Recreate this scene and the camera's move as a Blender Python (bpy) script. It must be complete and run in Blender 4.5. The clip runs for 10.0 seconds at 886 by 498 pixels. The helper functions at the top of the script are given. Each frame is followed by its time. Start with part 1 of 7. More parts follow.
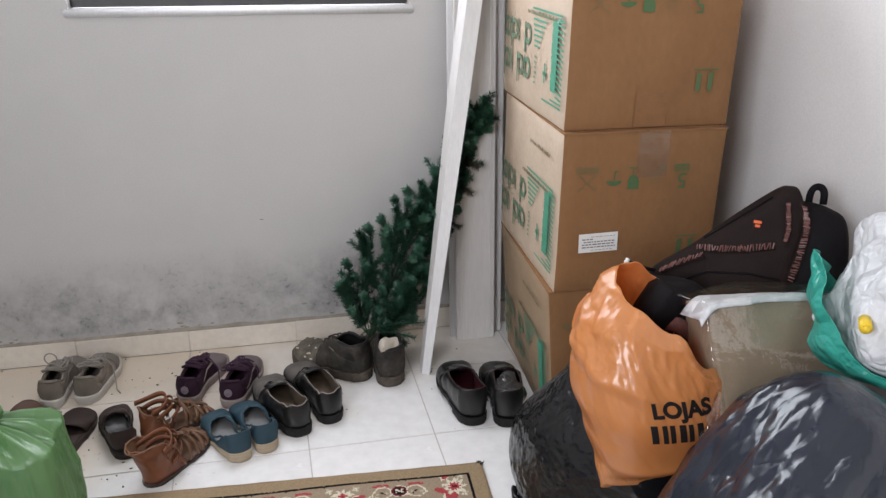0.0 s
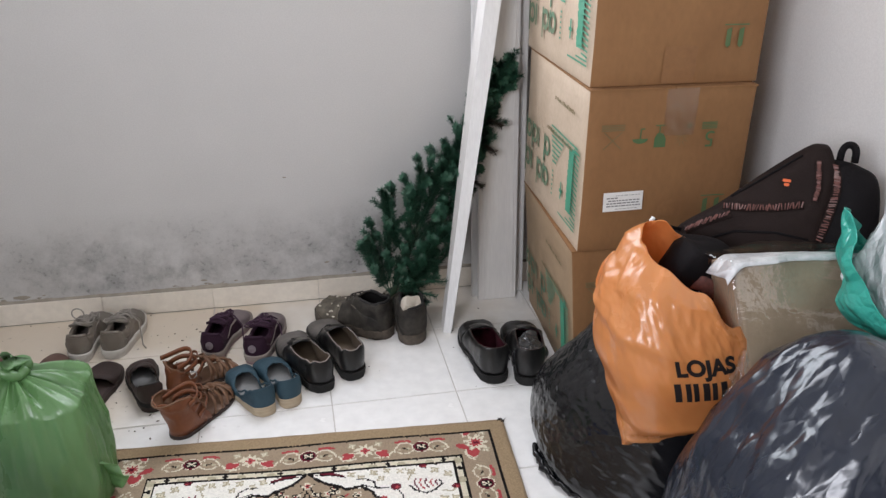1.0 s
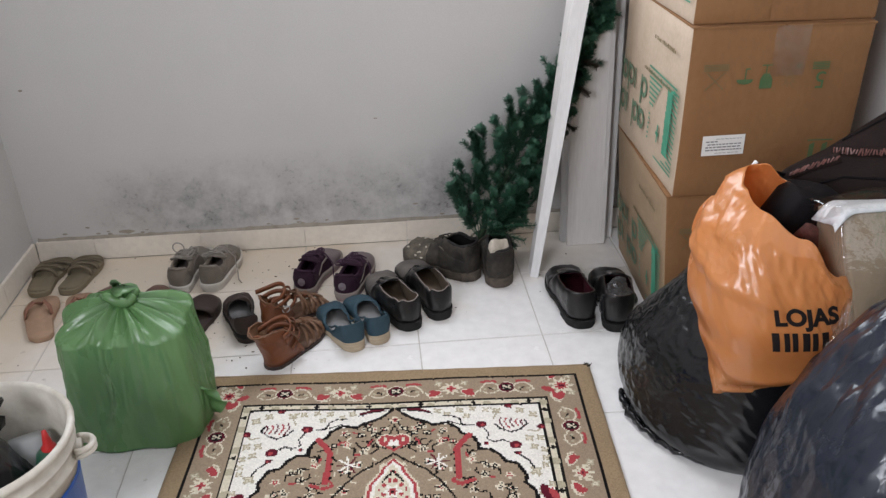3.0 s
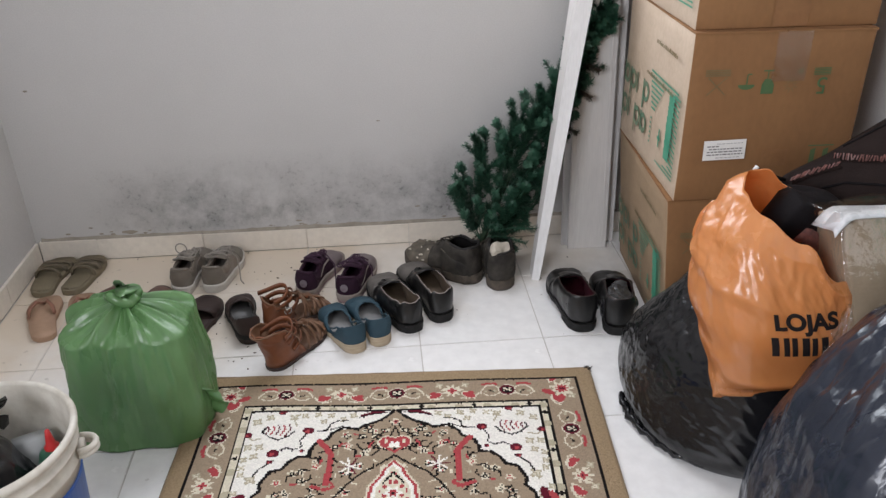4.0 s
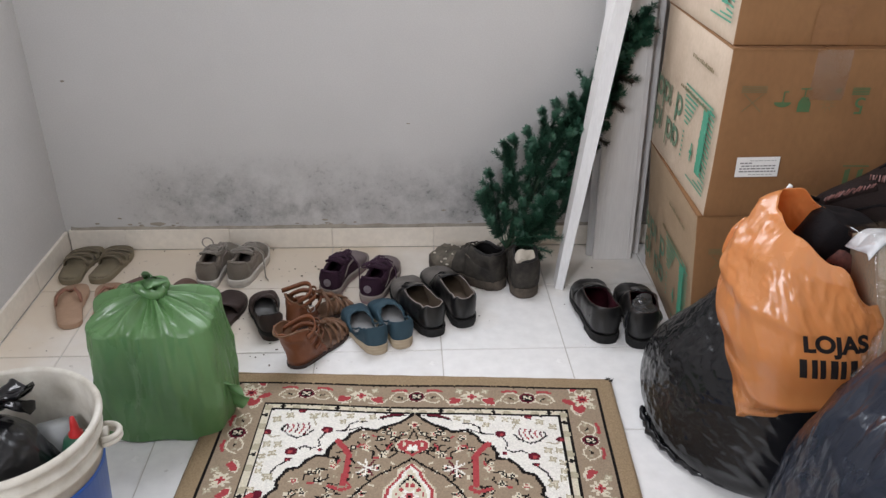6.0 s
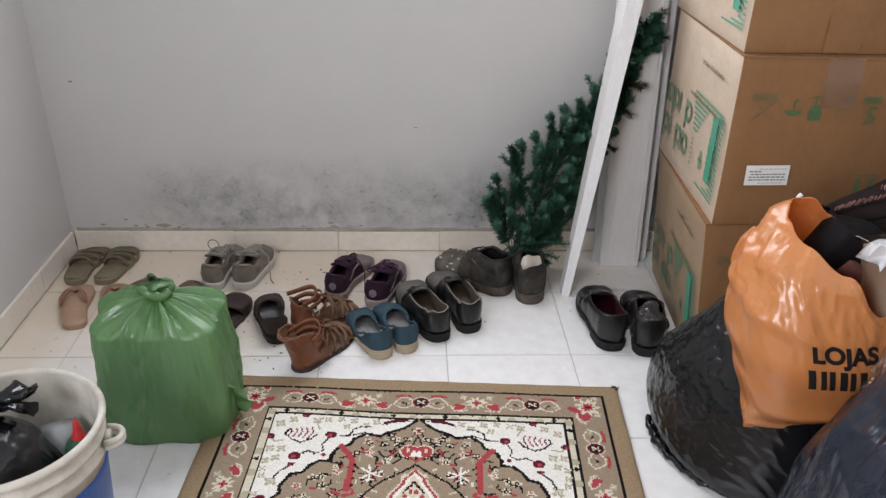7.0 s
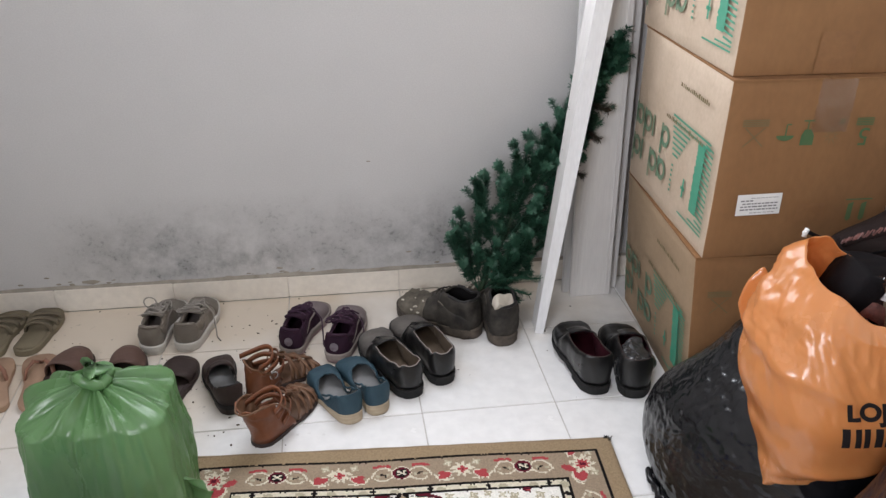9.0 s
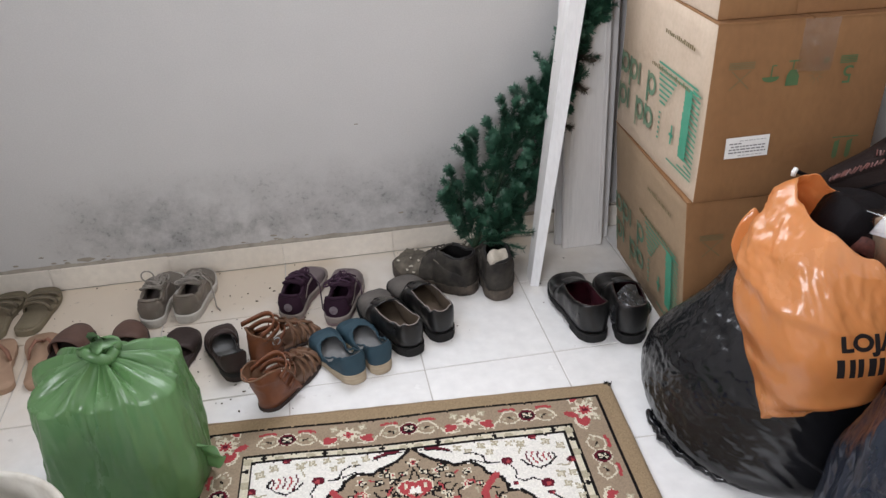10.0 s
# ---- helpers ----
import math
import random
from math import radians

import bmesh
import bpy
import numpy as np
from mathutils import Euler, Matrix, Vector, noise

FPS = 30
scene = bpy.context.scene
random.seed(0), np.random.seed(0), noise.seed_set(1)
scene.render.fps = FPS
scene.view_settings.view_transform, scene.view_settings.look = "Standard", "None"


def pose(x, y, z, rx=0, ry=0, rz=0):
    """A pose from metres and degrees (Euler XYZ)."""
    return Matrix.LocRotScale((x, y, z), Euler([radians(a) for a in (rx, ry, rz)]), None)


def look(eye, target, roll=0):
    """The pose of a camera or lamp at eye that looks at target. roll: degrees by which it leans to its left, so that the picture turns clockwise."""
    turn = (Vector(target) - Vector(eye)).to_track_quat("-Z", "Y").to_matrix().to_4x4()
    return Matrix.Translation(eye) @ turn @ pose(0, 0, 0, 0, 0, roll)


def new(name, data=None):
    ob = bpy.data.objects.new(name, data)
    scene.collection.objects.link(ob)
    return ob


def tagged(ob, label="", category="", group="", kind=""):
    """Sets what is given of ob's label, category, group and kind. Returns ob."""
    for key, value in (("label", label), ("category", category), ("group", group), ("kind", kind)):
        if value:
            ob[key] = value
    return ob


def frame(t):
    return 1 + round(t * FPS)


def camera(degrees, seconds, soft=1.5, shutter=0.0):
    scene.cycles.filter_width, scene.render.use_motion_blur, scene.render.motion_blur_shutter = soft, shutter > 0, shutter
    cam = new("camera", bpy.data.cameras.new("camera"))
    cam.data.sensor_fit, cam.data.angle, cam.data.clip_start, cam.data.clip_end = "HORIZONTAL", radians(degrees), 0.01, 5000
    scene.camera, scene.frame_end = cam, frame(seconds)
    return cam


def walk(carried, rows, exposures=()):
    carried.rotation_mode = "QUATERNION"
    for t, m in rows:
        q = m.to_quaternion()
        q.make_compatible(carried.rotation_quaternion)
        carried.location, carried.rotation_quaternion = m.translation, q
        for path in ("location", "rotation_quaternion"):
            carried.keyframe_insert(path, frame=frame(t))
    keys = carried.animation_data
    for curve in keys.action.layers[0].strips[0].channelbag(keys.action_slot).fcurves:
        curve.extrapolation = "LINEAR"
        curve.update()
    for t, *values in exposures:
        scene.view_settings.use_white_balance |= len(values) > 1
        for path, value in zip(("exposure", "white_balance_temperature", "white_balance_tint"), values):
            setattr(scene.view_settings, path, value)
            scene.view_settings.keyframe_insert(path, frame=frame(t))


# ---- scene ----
# ---------------------------------------------------------------- camera
cam = camera(58.0, 10.0, 1.4)
PATH = [
    (0, (-0.38, -1.74, 1.255), (0.033, 0.066, 0.5), 0.5),
    (0.5, (-0.383, -1.743, 1.241), (-0.016, 0.076, 0.496), -0.1),
    (1, (-0.388, -1.739, 1.24), (-0.03, 0.041, 0.402), 0.3),
    (1.5, (-0.386, -1.734, 1.233), (-0.033, 0.035, 0.369), 0.2),
    (2, (-0.396, -1.732, 1.23), (-0.153, 0.032, 0.321), -0.7),
    (2.5, (-0.403, -1.737, 1.222), (-0.248, 0.015, 0.269), -1.7),
    (4, (-0.407, -1.747, 1.228), (-0.265, 0.009, 0.281), -1.0),
    (4.5, (-0.403, -1.752, 1.231), (-0.266, 0.005, 0.285), -0.9),
    (5, (-0.411, -1.744, 1.225), (-0.276, 0.017, 0.285), -0.1),
    (5.5, (-0.418, -1.748, 1.23), (-0.31, 0.014, 0.289), 0.2),
    (7, (-0.425, -1.734, 1.229), (-0.344, 0.035, 0.298), 1.2),
    (7.5, (-0.399, -1.737, 1.236), (-0.327, 0.03, 0.303), 0.5),
    (8, (-0.416, -1.7, 1.212), (-0.337, 0.075, 0.294), 1.1),
    (8.5, (-0.442, -1.633, 1.238), (-0.35, 0.134, 0.307), 1.2),
    (9, (-0.511, -1.518, 1.24), (-0.248, 0.237, 0.318), 0.6),
    (9.5, (-0.547, -1.498, 1.235), (-0.253, 0.254, 0.317), -0.7),
    (10, (-0.535, -1.533, 1.243), (-0.246, 0.17, 0.235), -1.9),
]
walk(cam, [(t, look(eye, target, roll)) for t, eye, target, roll in PATH],
     [(0, -0.06), (0.5, 0.04), (1.5, -0.05), (2.5, -0.08), (5.5, -0.07), (8.5, -0.03), (9.0, 0.04), (9.5, 0.09), (10, 0.04)])

# ---------------------------------------------------------------- light
XW, XE, YN, YS, CEIL = -1.51, 0.86, 0.60, -3.2, 2.6
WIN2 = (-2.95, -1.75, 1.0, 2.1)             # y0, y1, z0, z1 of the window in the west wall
WIN = (-0.86, 0.05, 1.035, 2.05)            # x0, x1, z0, z1 of the window in the north wall

world = bpy.data.worlds.new("world")
scene.world = world
world.use_nodes = True
wn = world.node_tree.nodes
sky = wn.new("ShaderNodeTexSky")
sky.sky_type, sky.sun_disc = "NISHITA", False
sky.sun_elevation, sky.sun_rotation = radians(50), radians(200)
wn["Background"].inputs["Strength"].default_value = 0.12
world.node_tree.links.new(sky.outputs[0], wn["Background"].inputs["Color"])


def area_lamp(name, m, sx, sy, watts, colour):
    data = bpy.data.lights.new(name, "AREA")
    data.shape, data.size, data.size_y, data.energy, data.color = "RECTANGLE", sx, sy, watts, colour
    ob = new(name, data)
    ob.matrix_world = m
    return ob


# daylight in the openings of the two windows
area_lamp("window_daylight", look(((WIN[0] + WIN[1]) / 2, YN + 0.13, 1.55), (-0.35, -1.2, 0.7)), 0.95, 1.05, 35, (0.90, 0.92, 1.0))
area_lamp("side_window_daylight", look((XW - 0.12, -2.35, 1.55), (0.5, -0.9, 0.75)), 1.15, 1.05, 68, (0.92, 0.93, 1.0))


# ---------------------------------------------------------------- materials
def material(name, base, second=None, scale=8.0, amount=0.5, rough=0.6, metal=0.0, bump=0.0, bscale=60.0,
             coat=0.0, stretch=None, turn=None, jitter=0.0, spec=0.5, ridged=False, through_light=0.0, crinkle=None):
    """Two-scale procedural surface: base and second colour mixed by noise, fine grain, bump, roughness wear."""
    m = bpy.data.materials.new(name)
    m.use_nodes = True
    nt = m.node_tree
    n, l = nt.nodes, nt.links
    p = n["Principled BSDF"]
    tc = n.new("ShaderNodeTexCoord")
    co = tc.outputs["Object"]
    if turn:
        tm = n.new("ShaderNodeMapping")
        tm.inputs["Rotation"].default_value = [radians(a) for a in turn]
        l.new(co, tm.inputs["Vector"])
        co = tm.outputs[0]
    if stretch:
        mp = n.new("ShaderNodeMapping")
        mp.inputs["Scale"].default_value = stretch
        l.new(co, mp.inputs["Vector"])
        co = mp.outputs[0]
    big = n.new("ShaderNodeTexNoise")
    big.inputs["Scale"].default_value, big.inputs["Detail"].default_value, big.inputs["Roughness"].default_value = scale, 6, 0.6
    l.new(co, big.inputs["Vector"])
    ramp = n.new("ShaderNodeMapRange")
    ramp.inputs["From Min"].default_value, ramp.inputs["From Max"].default_value = 0.35, 0.7
    ramp.inputs["To Max"].default_value = amount
    l.new(big.outputs["Fac"], ramp.inputs["Value"])
    mix = n.new("ShaderNodeMix")
    mix.data_type = "RGBA"
    second = second or tuple(c * 0.75 for c in base)
    mix.inputs["A"].default_value, mix.inputs["B"].default_value = (*base, 1), (*second, 1)
    l.new(ramp.outputs[0], mix.inputs["Factor"])
    grain = n.new("ShaderNodeTexNoise")
    grain.inputs["Scale"].default_value, grain.inputs["Detail"].default_value = bscale, 4
    l.new(co, grain.inputs["Vector"])
    gm = n.new("ShaderNodeMapRange")
    if ridged:
        grain.noise_type = "RIDGED_MULTIFRACTAL"
        grain.inputs["Roughness"].default_value = 0.45
        grain.inputs["Distortion"].default_value = 0.6
        gm.inputs["From Max"].default_value = 3.0
    gm.inputs["To Min"].default_value, gm.inputs["To Max"].default_value = 0.88, 1.1
    l.new(grain.outputs["Fac"], gm.inputs["Value"])
    mul = n.new("ShaderNodeMix")
    mul.data_type, mul.blend_type = "RGBA", "MULTIPLY"
    mul.inputs["Factor"].default_value = 1.0
    l.new(mix.outputs["Result"], mul.inputs["A"])
    l.new(gm.outputs[0], mul.inputs["B"])
    out = mul.outputs["Result"]
    if jitter:
        oi = n.new("ShaderNodeObjectInfo")
        jr = n.new("ShaderNodeMapRange")
        jr.inputs["To Min"].default_value, jr.inputs["To Max"].default_value = 1 - jitter, 1 + jitter
        l.new(oi.outputs["Random"], jr.inputs["Value"])
        jm = n.new("ShaderNodeMix")
        jm.data_type, jm.blend_type = "RGBA", "MULTIPLY"
        jm.inputs["Factor"].default_value = 1.0
        l.new(out, jm.inputs["A"])
        l.new(jr.outputs[0], jm.inputs["B"])
        out = jm.outputs["Result"]
    l.new(out, p.inputs["Base Color"])
    rr = n.new("ShaderNodeMapRange")
    rr.inputs["To Min"].default_value, rr.inputs["To Max"].default_value = max(rough - 0.1, 0.02), min(rough + 0.12, 1)
    l.new(big.outputs["Fac"], rr.inputs["Value"])
    l.new(rr.outputs[0], p.inputs["Roughness"])
    p.inputs["Metallic"].default_value = metal
    p.inputs["Specular IOR Level"].default_value = spec
    p.inputs["Coat Weight"].default_value = coat
    if bump:
        b = n.new("ShaderNodeBump")
        b.inputs["Strength"].default_value, b.inputs["Distance"].default_value = bump, (0.012 if ridged else 0.004)
        l.new(grain.outputs["Fac"], b.inputs["Height"])
        l.new(b.outputs[0], p.inputs["Normal"])
    if crinkle:
        # flat facets between straight creases, at two sizes
        size, slope = crinkle
        warp = n.new("ShaderNodeTexNoise")
        warp.inputs["Scale"].default_value, warp.inputs["Detail"].default_value = size * 0.6, 2
        l.new(co, warp.inputs["Vector"])
        shift = n.new("ShaderNodeVectorMath")
        shift.operation = "MULTIPLY_ADD"
        shift.inputs[1].default_value = (0.5 / size,) * 3
        l.new(warp.outputs["Color"], shift.inputs[0])
        l.new(co, shift.inputs[2])
        total = None
        for mult, weight in ((1.0, 1.0), (2.6, 0.26)):
            vo = n.new("ShaderNodeTexVoronoi")
            vo.feature = "DISTANCE_TO_EDGE"
            vo.inputs["Scale"].default_value = size * mult
            l.new(shift.outputs[0], vo.inputs["Vector"])
            ma = n.new("ShaderNodeMath")
            ma.operation = "MULTIPLY_ADD"
            l.new(vo.outputs["Distance"], ma.inputs[0])
            ma.inputs[1].default_value, ma.inputs[2].default_value = weight, 0.0
            if total:
                l.new(total, ma.inputs[2])
            total = ma.outputs[0]
        cb = n.new("ShaderNodeBump")
        cb.inputs["Strength"].default_value, cb.inputs["Distance"].default_value = 1.0, slope / size
        l.new(total, cb.inputs["Height"])
        if bump:
            l.new(b.outputs[0], cb.inputs["Normal"])
        l.new(cb.outputs[0], p.inputs["Normal"])
    if through_light:
        tr = n.new("ShaderNodeBsdfTranslucent")
        l.new(out, tr.inputs["Color"])
        ms = n.new("ShaderNodeMixShader")
        ms.inputs[0].default_value = through_light
        l.new(p.outputs[0], ms.inputs[1])
        l.new(tr.outputs[0], ms.inputs[2])
        l.new(ms.outputs[0], n["Material Output"].inputs["Surface"])
    return m


def wall_material(name, mould, paint=((0.64, 0.625, 0.61), (0.58, 0.57, 0.555))):
    """Grey-white emulsion with roller grain, faint scuffs, and black mould with its own blotchy shape low on the wall."""
    m = material(name, *paint, 1.6, 0.8, 0.75, bump=0.04, bscale=260)
    nt = m.node_tree
    n, l = nt.nodes, nt.links
    p = n["Principled BSDF"]
    paint = p.inputs["Base Color"].links[0].from_socket
    if mould:
        tc = n.new("ShaderNodeTexCoord")
        sep = n.new("ShaderNodeSeparateXYZ")
        l.new(tc.outputs["Object"], sep.inputs[0])

        def smooth(sock, a, b, c=0.0, d=1.0):
            r = n.new("ShaderNodeMapRange")
            r.interpolation_type = "SMOOTHSTEP"
            for k, v in zip(("From Min", "From Max", "To Min", "To Max"), (a, b, c, d)):
                r.inputs[k].default_value = v
            l.new(sock, r.inputs["Value"])
            return r.outputs[0]

        def times(a, b):
            t = n.new("ShaderNodeMath")
            t.operation = "MULTIPLY"
            l.new(a, t.inputs[0])
            l.new(b, t.inputs[1])
            return t.outputs[0]

        def texture(scale, detail, rough):
            t = n.new("ShaderNodeTexNoise")
            t.inputs["Scale"].default_value, t.inputs["Detail"].default_value, t.inputs["Roughness"].default_value = scale, detail, rough
            l.new(tc.outputs["Object"], t.inputs["Vector"])
            return t.outputs["Fac"]

        wide, blotch, speck = texture(3.1, 3, 0.5), texture(9, 8, 0.7), texture(70, 3, 0.6)
        band = times(smooth(sep.outputs["Z"], 0.36, 0.15), smooth(sep.outputs["Z"], 0.06, 0.11, 0.25, 1.0))
        ends = times(smooth(sep.outputs["X"], -1.40, -1.0), smooth(sep.outputs["X"], 0.22, 0.0))
        area = times(times(band, ends), smooth(wide, 0.28, 0.62, 0.25, 1.0))
        soft = times(area, smooth(blotch, 0.27, 0.66))
        spots = times(times(area, smooth(blotch, 0.45, 0.66)), smooth(speck, 0.5, 0.68))
        for mask, colour, most in ((soft, (0.115, 0.112, 0.106), 0.66), (spots, (0.04, 0.04, 0.04), 0.9)):
            f = n.new("ShaderNodeMath")
            f.operation, f.use_clamp = "MULTIPLY", True
            f.inputs[1].default_value = most
            l.new(mask, f.inputs[0])
            mx = n.new("ShaderNodeMix")
            mx.data_type = "RGBA"
            l.new(f.outputs[0], mx.inputs["Factor"])
            l.new(paint, mx.inputs["A"])
            mx.inputs["B"].default_value = (*colour, 1)
            paint = mx.outputs["Result"]
        l.new(paint, p.inputs["Base Color"])
    return m


def tile_material(name):
    """Glazed white ceramic with dust and grime in patches, more of it where nobody mops along the north wall."""
    m = material(name, (0.86, 0.855, 0.84), (0.80, 0.785, 0.76), 3.0, 0.6, 0.24, bump=0.02, bscale=30, jitter=0.025)
    nt = m.node_tree
    n, l = nt.nodes, nt.links
    p = n["Principled BSDF"]
    out = p.inputs["Base Color"].links[0].from_socket
    geo = n.new("ShaderNodeNewGeometry")
    sep = n.new("ShaderNodeSeparateXYZ")
    l.new(geo.outputs["Position"], sep.inputs[0])
    dirt = n.new("ShaderNodeTexNoise")
    dirt.inputs["Scale"].default_value, dirt.inputs["Detail"].default_value = 2.6, 7
    l.new(geo.outputs["Position"], dirt.inputs["Vector"])
    add = n.new("ShaderNodeMath")
    add.operation = "MULTIPLY_ADD"
    l.new(sep.outputs["Y"], add.inputs[0])
    add.inputs[1].default_value = 0.85
    l.new(dirt.outputs["Fac"], add.inputs[2])
    xr = n.new("ShaderNodeMath")
    xr.operation = "MULTIPLY_ADD"
    l.new(sep.outputs["X"], xr.inputs[0])
    xr.inputs[1].default_value = -0.34
    l.new(add.outputs[0], xr.inputs[2])
    rng = n.new("ShaderNodeMapRange")
    rng.inputs["From Min"].default_value, rng.inputs["From Max"].default_value, rng.inputs["To Max"].default_value = 0.70, 1.12, 0.85
    l.new(xr.outputs[0], rng.inputs["Value"])
    mx = n.new("ShaderNodeMix")
    mx.data_type = "RGBA"
    l.new(rng.outputs[0], mx.inputs["Factor"])
    l.new(out, mx.inputs["A"])
    mx.inputs["B"].default_value = (0.68, 0.57, 0.435, 1)
    spot = n.new("ShaderNodeTexNoise")
    spot.inputs["Scale"].default_value, spot.inputs["Detail"].default_value = 38, 5
    l.new(geo.outputs["Position"], spot.inputs["Vector"])
    sr = n.new("ShaderNodeMapRange")
    sr.inputs["From Min"].default_value, sr.inputs["From Max"].default_value, sr.inputs["To Max"].default_value = 0.66, 0.76, 0.55
    l.new(spot.outputs["Fac"], sr.inputs["Value"])
    where = n.new("ShaderNodeMath")
    where.operation = "MULTIPLY"
    xm = n.new("ShaderNodeMapRange")
    xm.inputs["From Min"].default_value, xm.inputs["From Max"].default_value = -0.35, -0.85
    l.new(sep.outputs["X"], xm.inputs["Value"])
    l.new(sr.outputs[0], where.inputs[0])
    l.new(xm.outputs[0], where.inputs[1])
    mx2 = n.new("ShaderNodeMix")
    mx2.data_type = "RGBA"
    l.new(where.outputs[0], mx2.inputs["Factor"])
    l.new(mx.outputs["Result"], mx2.inputs["A"])
    mx2.inputs["B"].default_value = (0.28, 0.24, 0.2, 1)
    l.new(mx2.outputs["Result"], p.inputs["Base Color"])
    return m


def film_material(name, tint, gloss_rough=0.12, gloss=None):
    """Thin clear plastic film: see-through with a glossy coat."""
    m = bpy.data.materials.new(name)
    m.use_nodes = True
    n, l = m.node_tree.nodes, m.node_tree.links
    tr, gl, fr, mx = (n.new(k) for k in ("ShaderNodeBsdfTransparent", "ShaderNodeBsdfGlossy", "ShaderNodeFresnel", "ShaderNodeMixShader"))
    tr.inputs[0].default_value = (*tint, 1)
    gl.inputs["Roughness"].default_value = gloss_rough
    fr.inputs["IOR"].default_value = 1.38
    tex, bp = n.new("ShaderNodeTexNoise"), n.new("ShaderNodeBump")
    tex.inputs["Scale"].default_value = 30
    bp.inputs["Strength"].default_value, bp.inputs["Distance"].default_value = 0.3, 0.006
    l.new(tex.outputs["Fac"], bp.inputs["Height"])
    l.new(bp.outputs[0], gl.inputs["Normal"])
    l.new(bp.outputs[0], fr.inputs["Normal"])
    if gloss is None:
        l.new(fr.outputs[0], mx.inputs[0])
    else:
        mx.inputs[0].default_value = gloss
    l.new(tr.outputs[0], mx.inputs[1])
    l.new(gl.outputs[0], mx.inputs[2])
    l.new(mx.outputs[0], n["Material Output"].inputs["Surface"])
    return m


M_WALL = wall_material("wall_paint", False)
# east wall: the same paint lightened, standing in for daylight that falls there
M_BRIGHT = wall_material("lightened_wall_paint", False, ((0.82, 0.805, 0.79), (0.77, 0.755, 0.74)))
# dark colour for the unseen south wall, added to hold down bounced light
M_DIM = wall_material("bounce_cutting_dark", False, ((0.30, 0.28, 0.26), (0.24, 0.22, 0.20)))
M_MOULD = wall_material("wall_paint_mouldy", True)
M_TILE = tile_material("floor_tile")
M_GROUT = material("grout", (0.56, 0.53, 0.49), (0.40, 0.375, 0.34), 12, 0.8, 0.9)
M_SKIRT = material("skirting_tile", (0.86, 0.80, 0.71), (0.77, 0.70, 0.60), 4, 0.7, 0.3, jitter=0.03)
M_CEIL = material("ceiling_paint", (0.74, 0.73, 0.715), None, 2, 0.2, 0.8)
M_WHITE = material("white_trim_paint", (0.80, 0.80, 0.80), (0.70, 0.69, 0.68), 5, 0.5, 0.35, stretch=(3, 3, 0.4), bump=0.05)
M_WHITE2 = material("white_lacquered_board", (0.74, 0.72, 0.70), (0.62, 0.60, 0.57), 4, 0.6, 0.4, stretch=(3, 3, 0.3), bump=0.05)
M_STEEL = material("dark_painted_steel", (0.05, 0.05, 0.055), (0.12, 0.11, 0.10), 10, 0.5, 0.45, bump=0.1)
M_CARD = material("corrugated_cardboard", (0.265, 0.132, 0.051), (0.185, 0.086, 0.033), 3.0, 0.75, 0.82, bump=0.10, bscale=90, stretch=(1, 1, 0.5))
# left box sides: front cardboard with shade (tan) and daylight (pale) put into the colour
M_CARDT = material("shaded_cardboard_side", (0.35, 0.245, 0.15), (0.27, 0.185, 0.11), 4.5, 0.75, 0.75, bump=0.10, bscale=90)
M_CARDW = material("lit_cardboard_side", (0.56, 0.445, 0.335), (0.42, 0.315, 0.22), 3.5, 0.8, 0.75, bump=0.10, bscale=90)
M_INK = material("green_print_ink", (0.05, 0.27, 0.165), (0.10, 0.30, 0.20), 14, 0.6, 0.65, bscale=120)
M_INKL = material("weathered_green_letter_ink", (0.10, 0.20, 0.125), (0.19, 0.20, 0.12), 9, 0.9, 0.7, bscale=120)
M_INKD = material("dark_green_print_ink", (0.055, 0.13, 0.05), (0.16, 0.14, 0.06), 12, 0.6, 0.7)
M_INKF = material("faint_print_ink", (0.150, 0.125, 0.055), (0.21, 0.14, 0.065), 18, 0.7, 0.8)
M_LABEL = material("paper_label", (0.80, 0.79, 0.76), (0.7, 0.69, 0.66), 8, 0.4, 0.7)
M_BLACKINK = material("black_print_ink", (0.018, 0.014, 0.014), None, 20, 0.4, 0.6, spec=0.2)
M_PRINT = material("label_print", (0.20, 0.19, 0.19), None, 8, 0.4, 0.7)
M_TAPE = film_material("clear_packing_tape", (0.985, 0.98, 0.97), 0.14, 0.16)
M_RESIDUE = material("brown_tape_residue", (0.215, 0.100, 0.038), (0.265, 0.132, 0.052), 22, 0.9, 0.7, bscale=120)
M_BLACKBAG = material("black_bin_bag_plastic", (0.006, 0.006, 0.007), (0.010, 0.010, 0.012), 6, 0.6, 0.19, bump=0.03, bscale=9, ridged=True, turn=(0, 38, 25), stretch=(3.0, 2.0, 0.35), spec=0.5)
M_BLUEBAG = material("blue_black_bin_bag_plastic", (0.009, 0.013, 0.024), (0.014, 0.020, 0.034), 7, 0.6, 0.23, bump=0.03, bscale=9, ridged=True, spec=0.65, turn=(0, -40, 20), stretch=(1.5, 1.2, 0.7), crinkle=(10, 0.10))
M_ORANGE = material("orange_carrier_bag_plastic", (0.88, 0.365, 0.115), (0.90, 0.43, 0.17), 5, 0.7, 0.25, bump=0.03, bscale=14, ridged=True, turn=(0, 25, 0), stretch=(1.5, 1.5, 0.6), spec=1.0, through_light=0.40)
M_GREEN = material("green_carrier_bag_plastic", (0.18, 0.37, 0.14), (0.23, 0.44, 0.185), 5, 0.6, 0.27, bump=0.05, bscale=10, ridged=True, stretch=(1.4, 1.4, 0.45), spec=0.9, through_light=0.36)
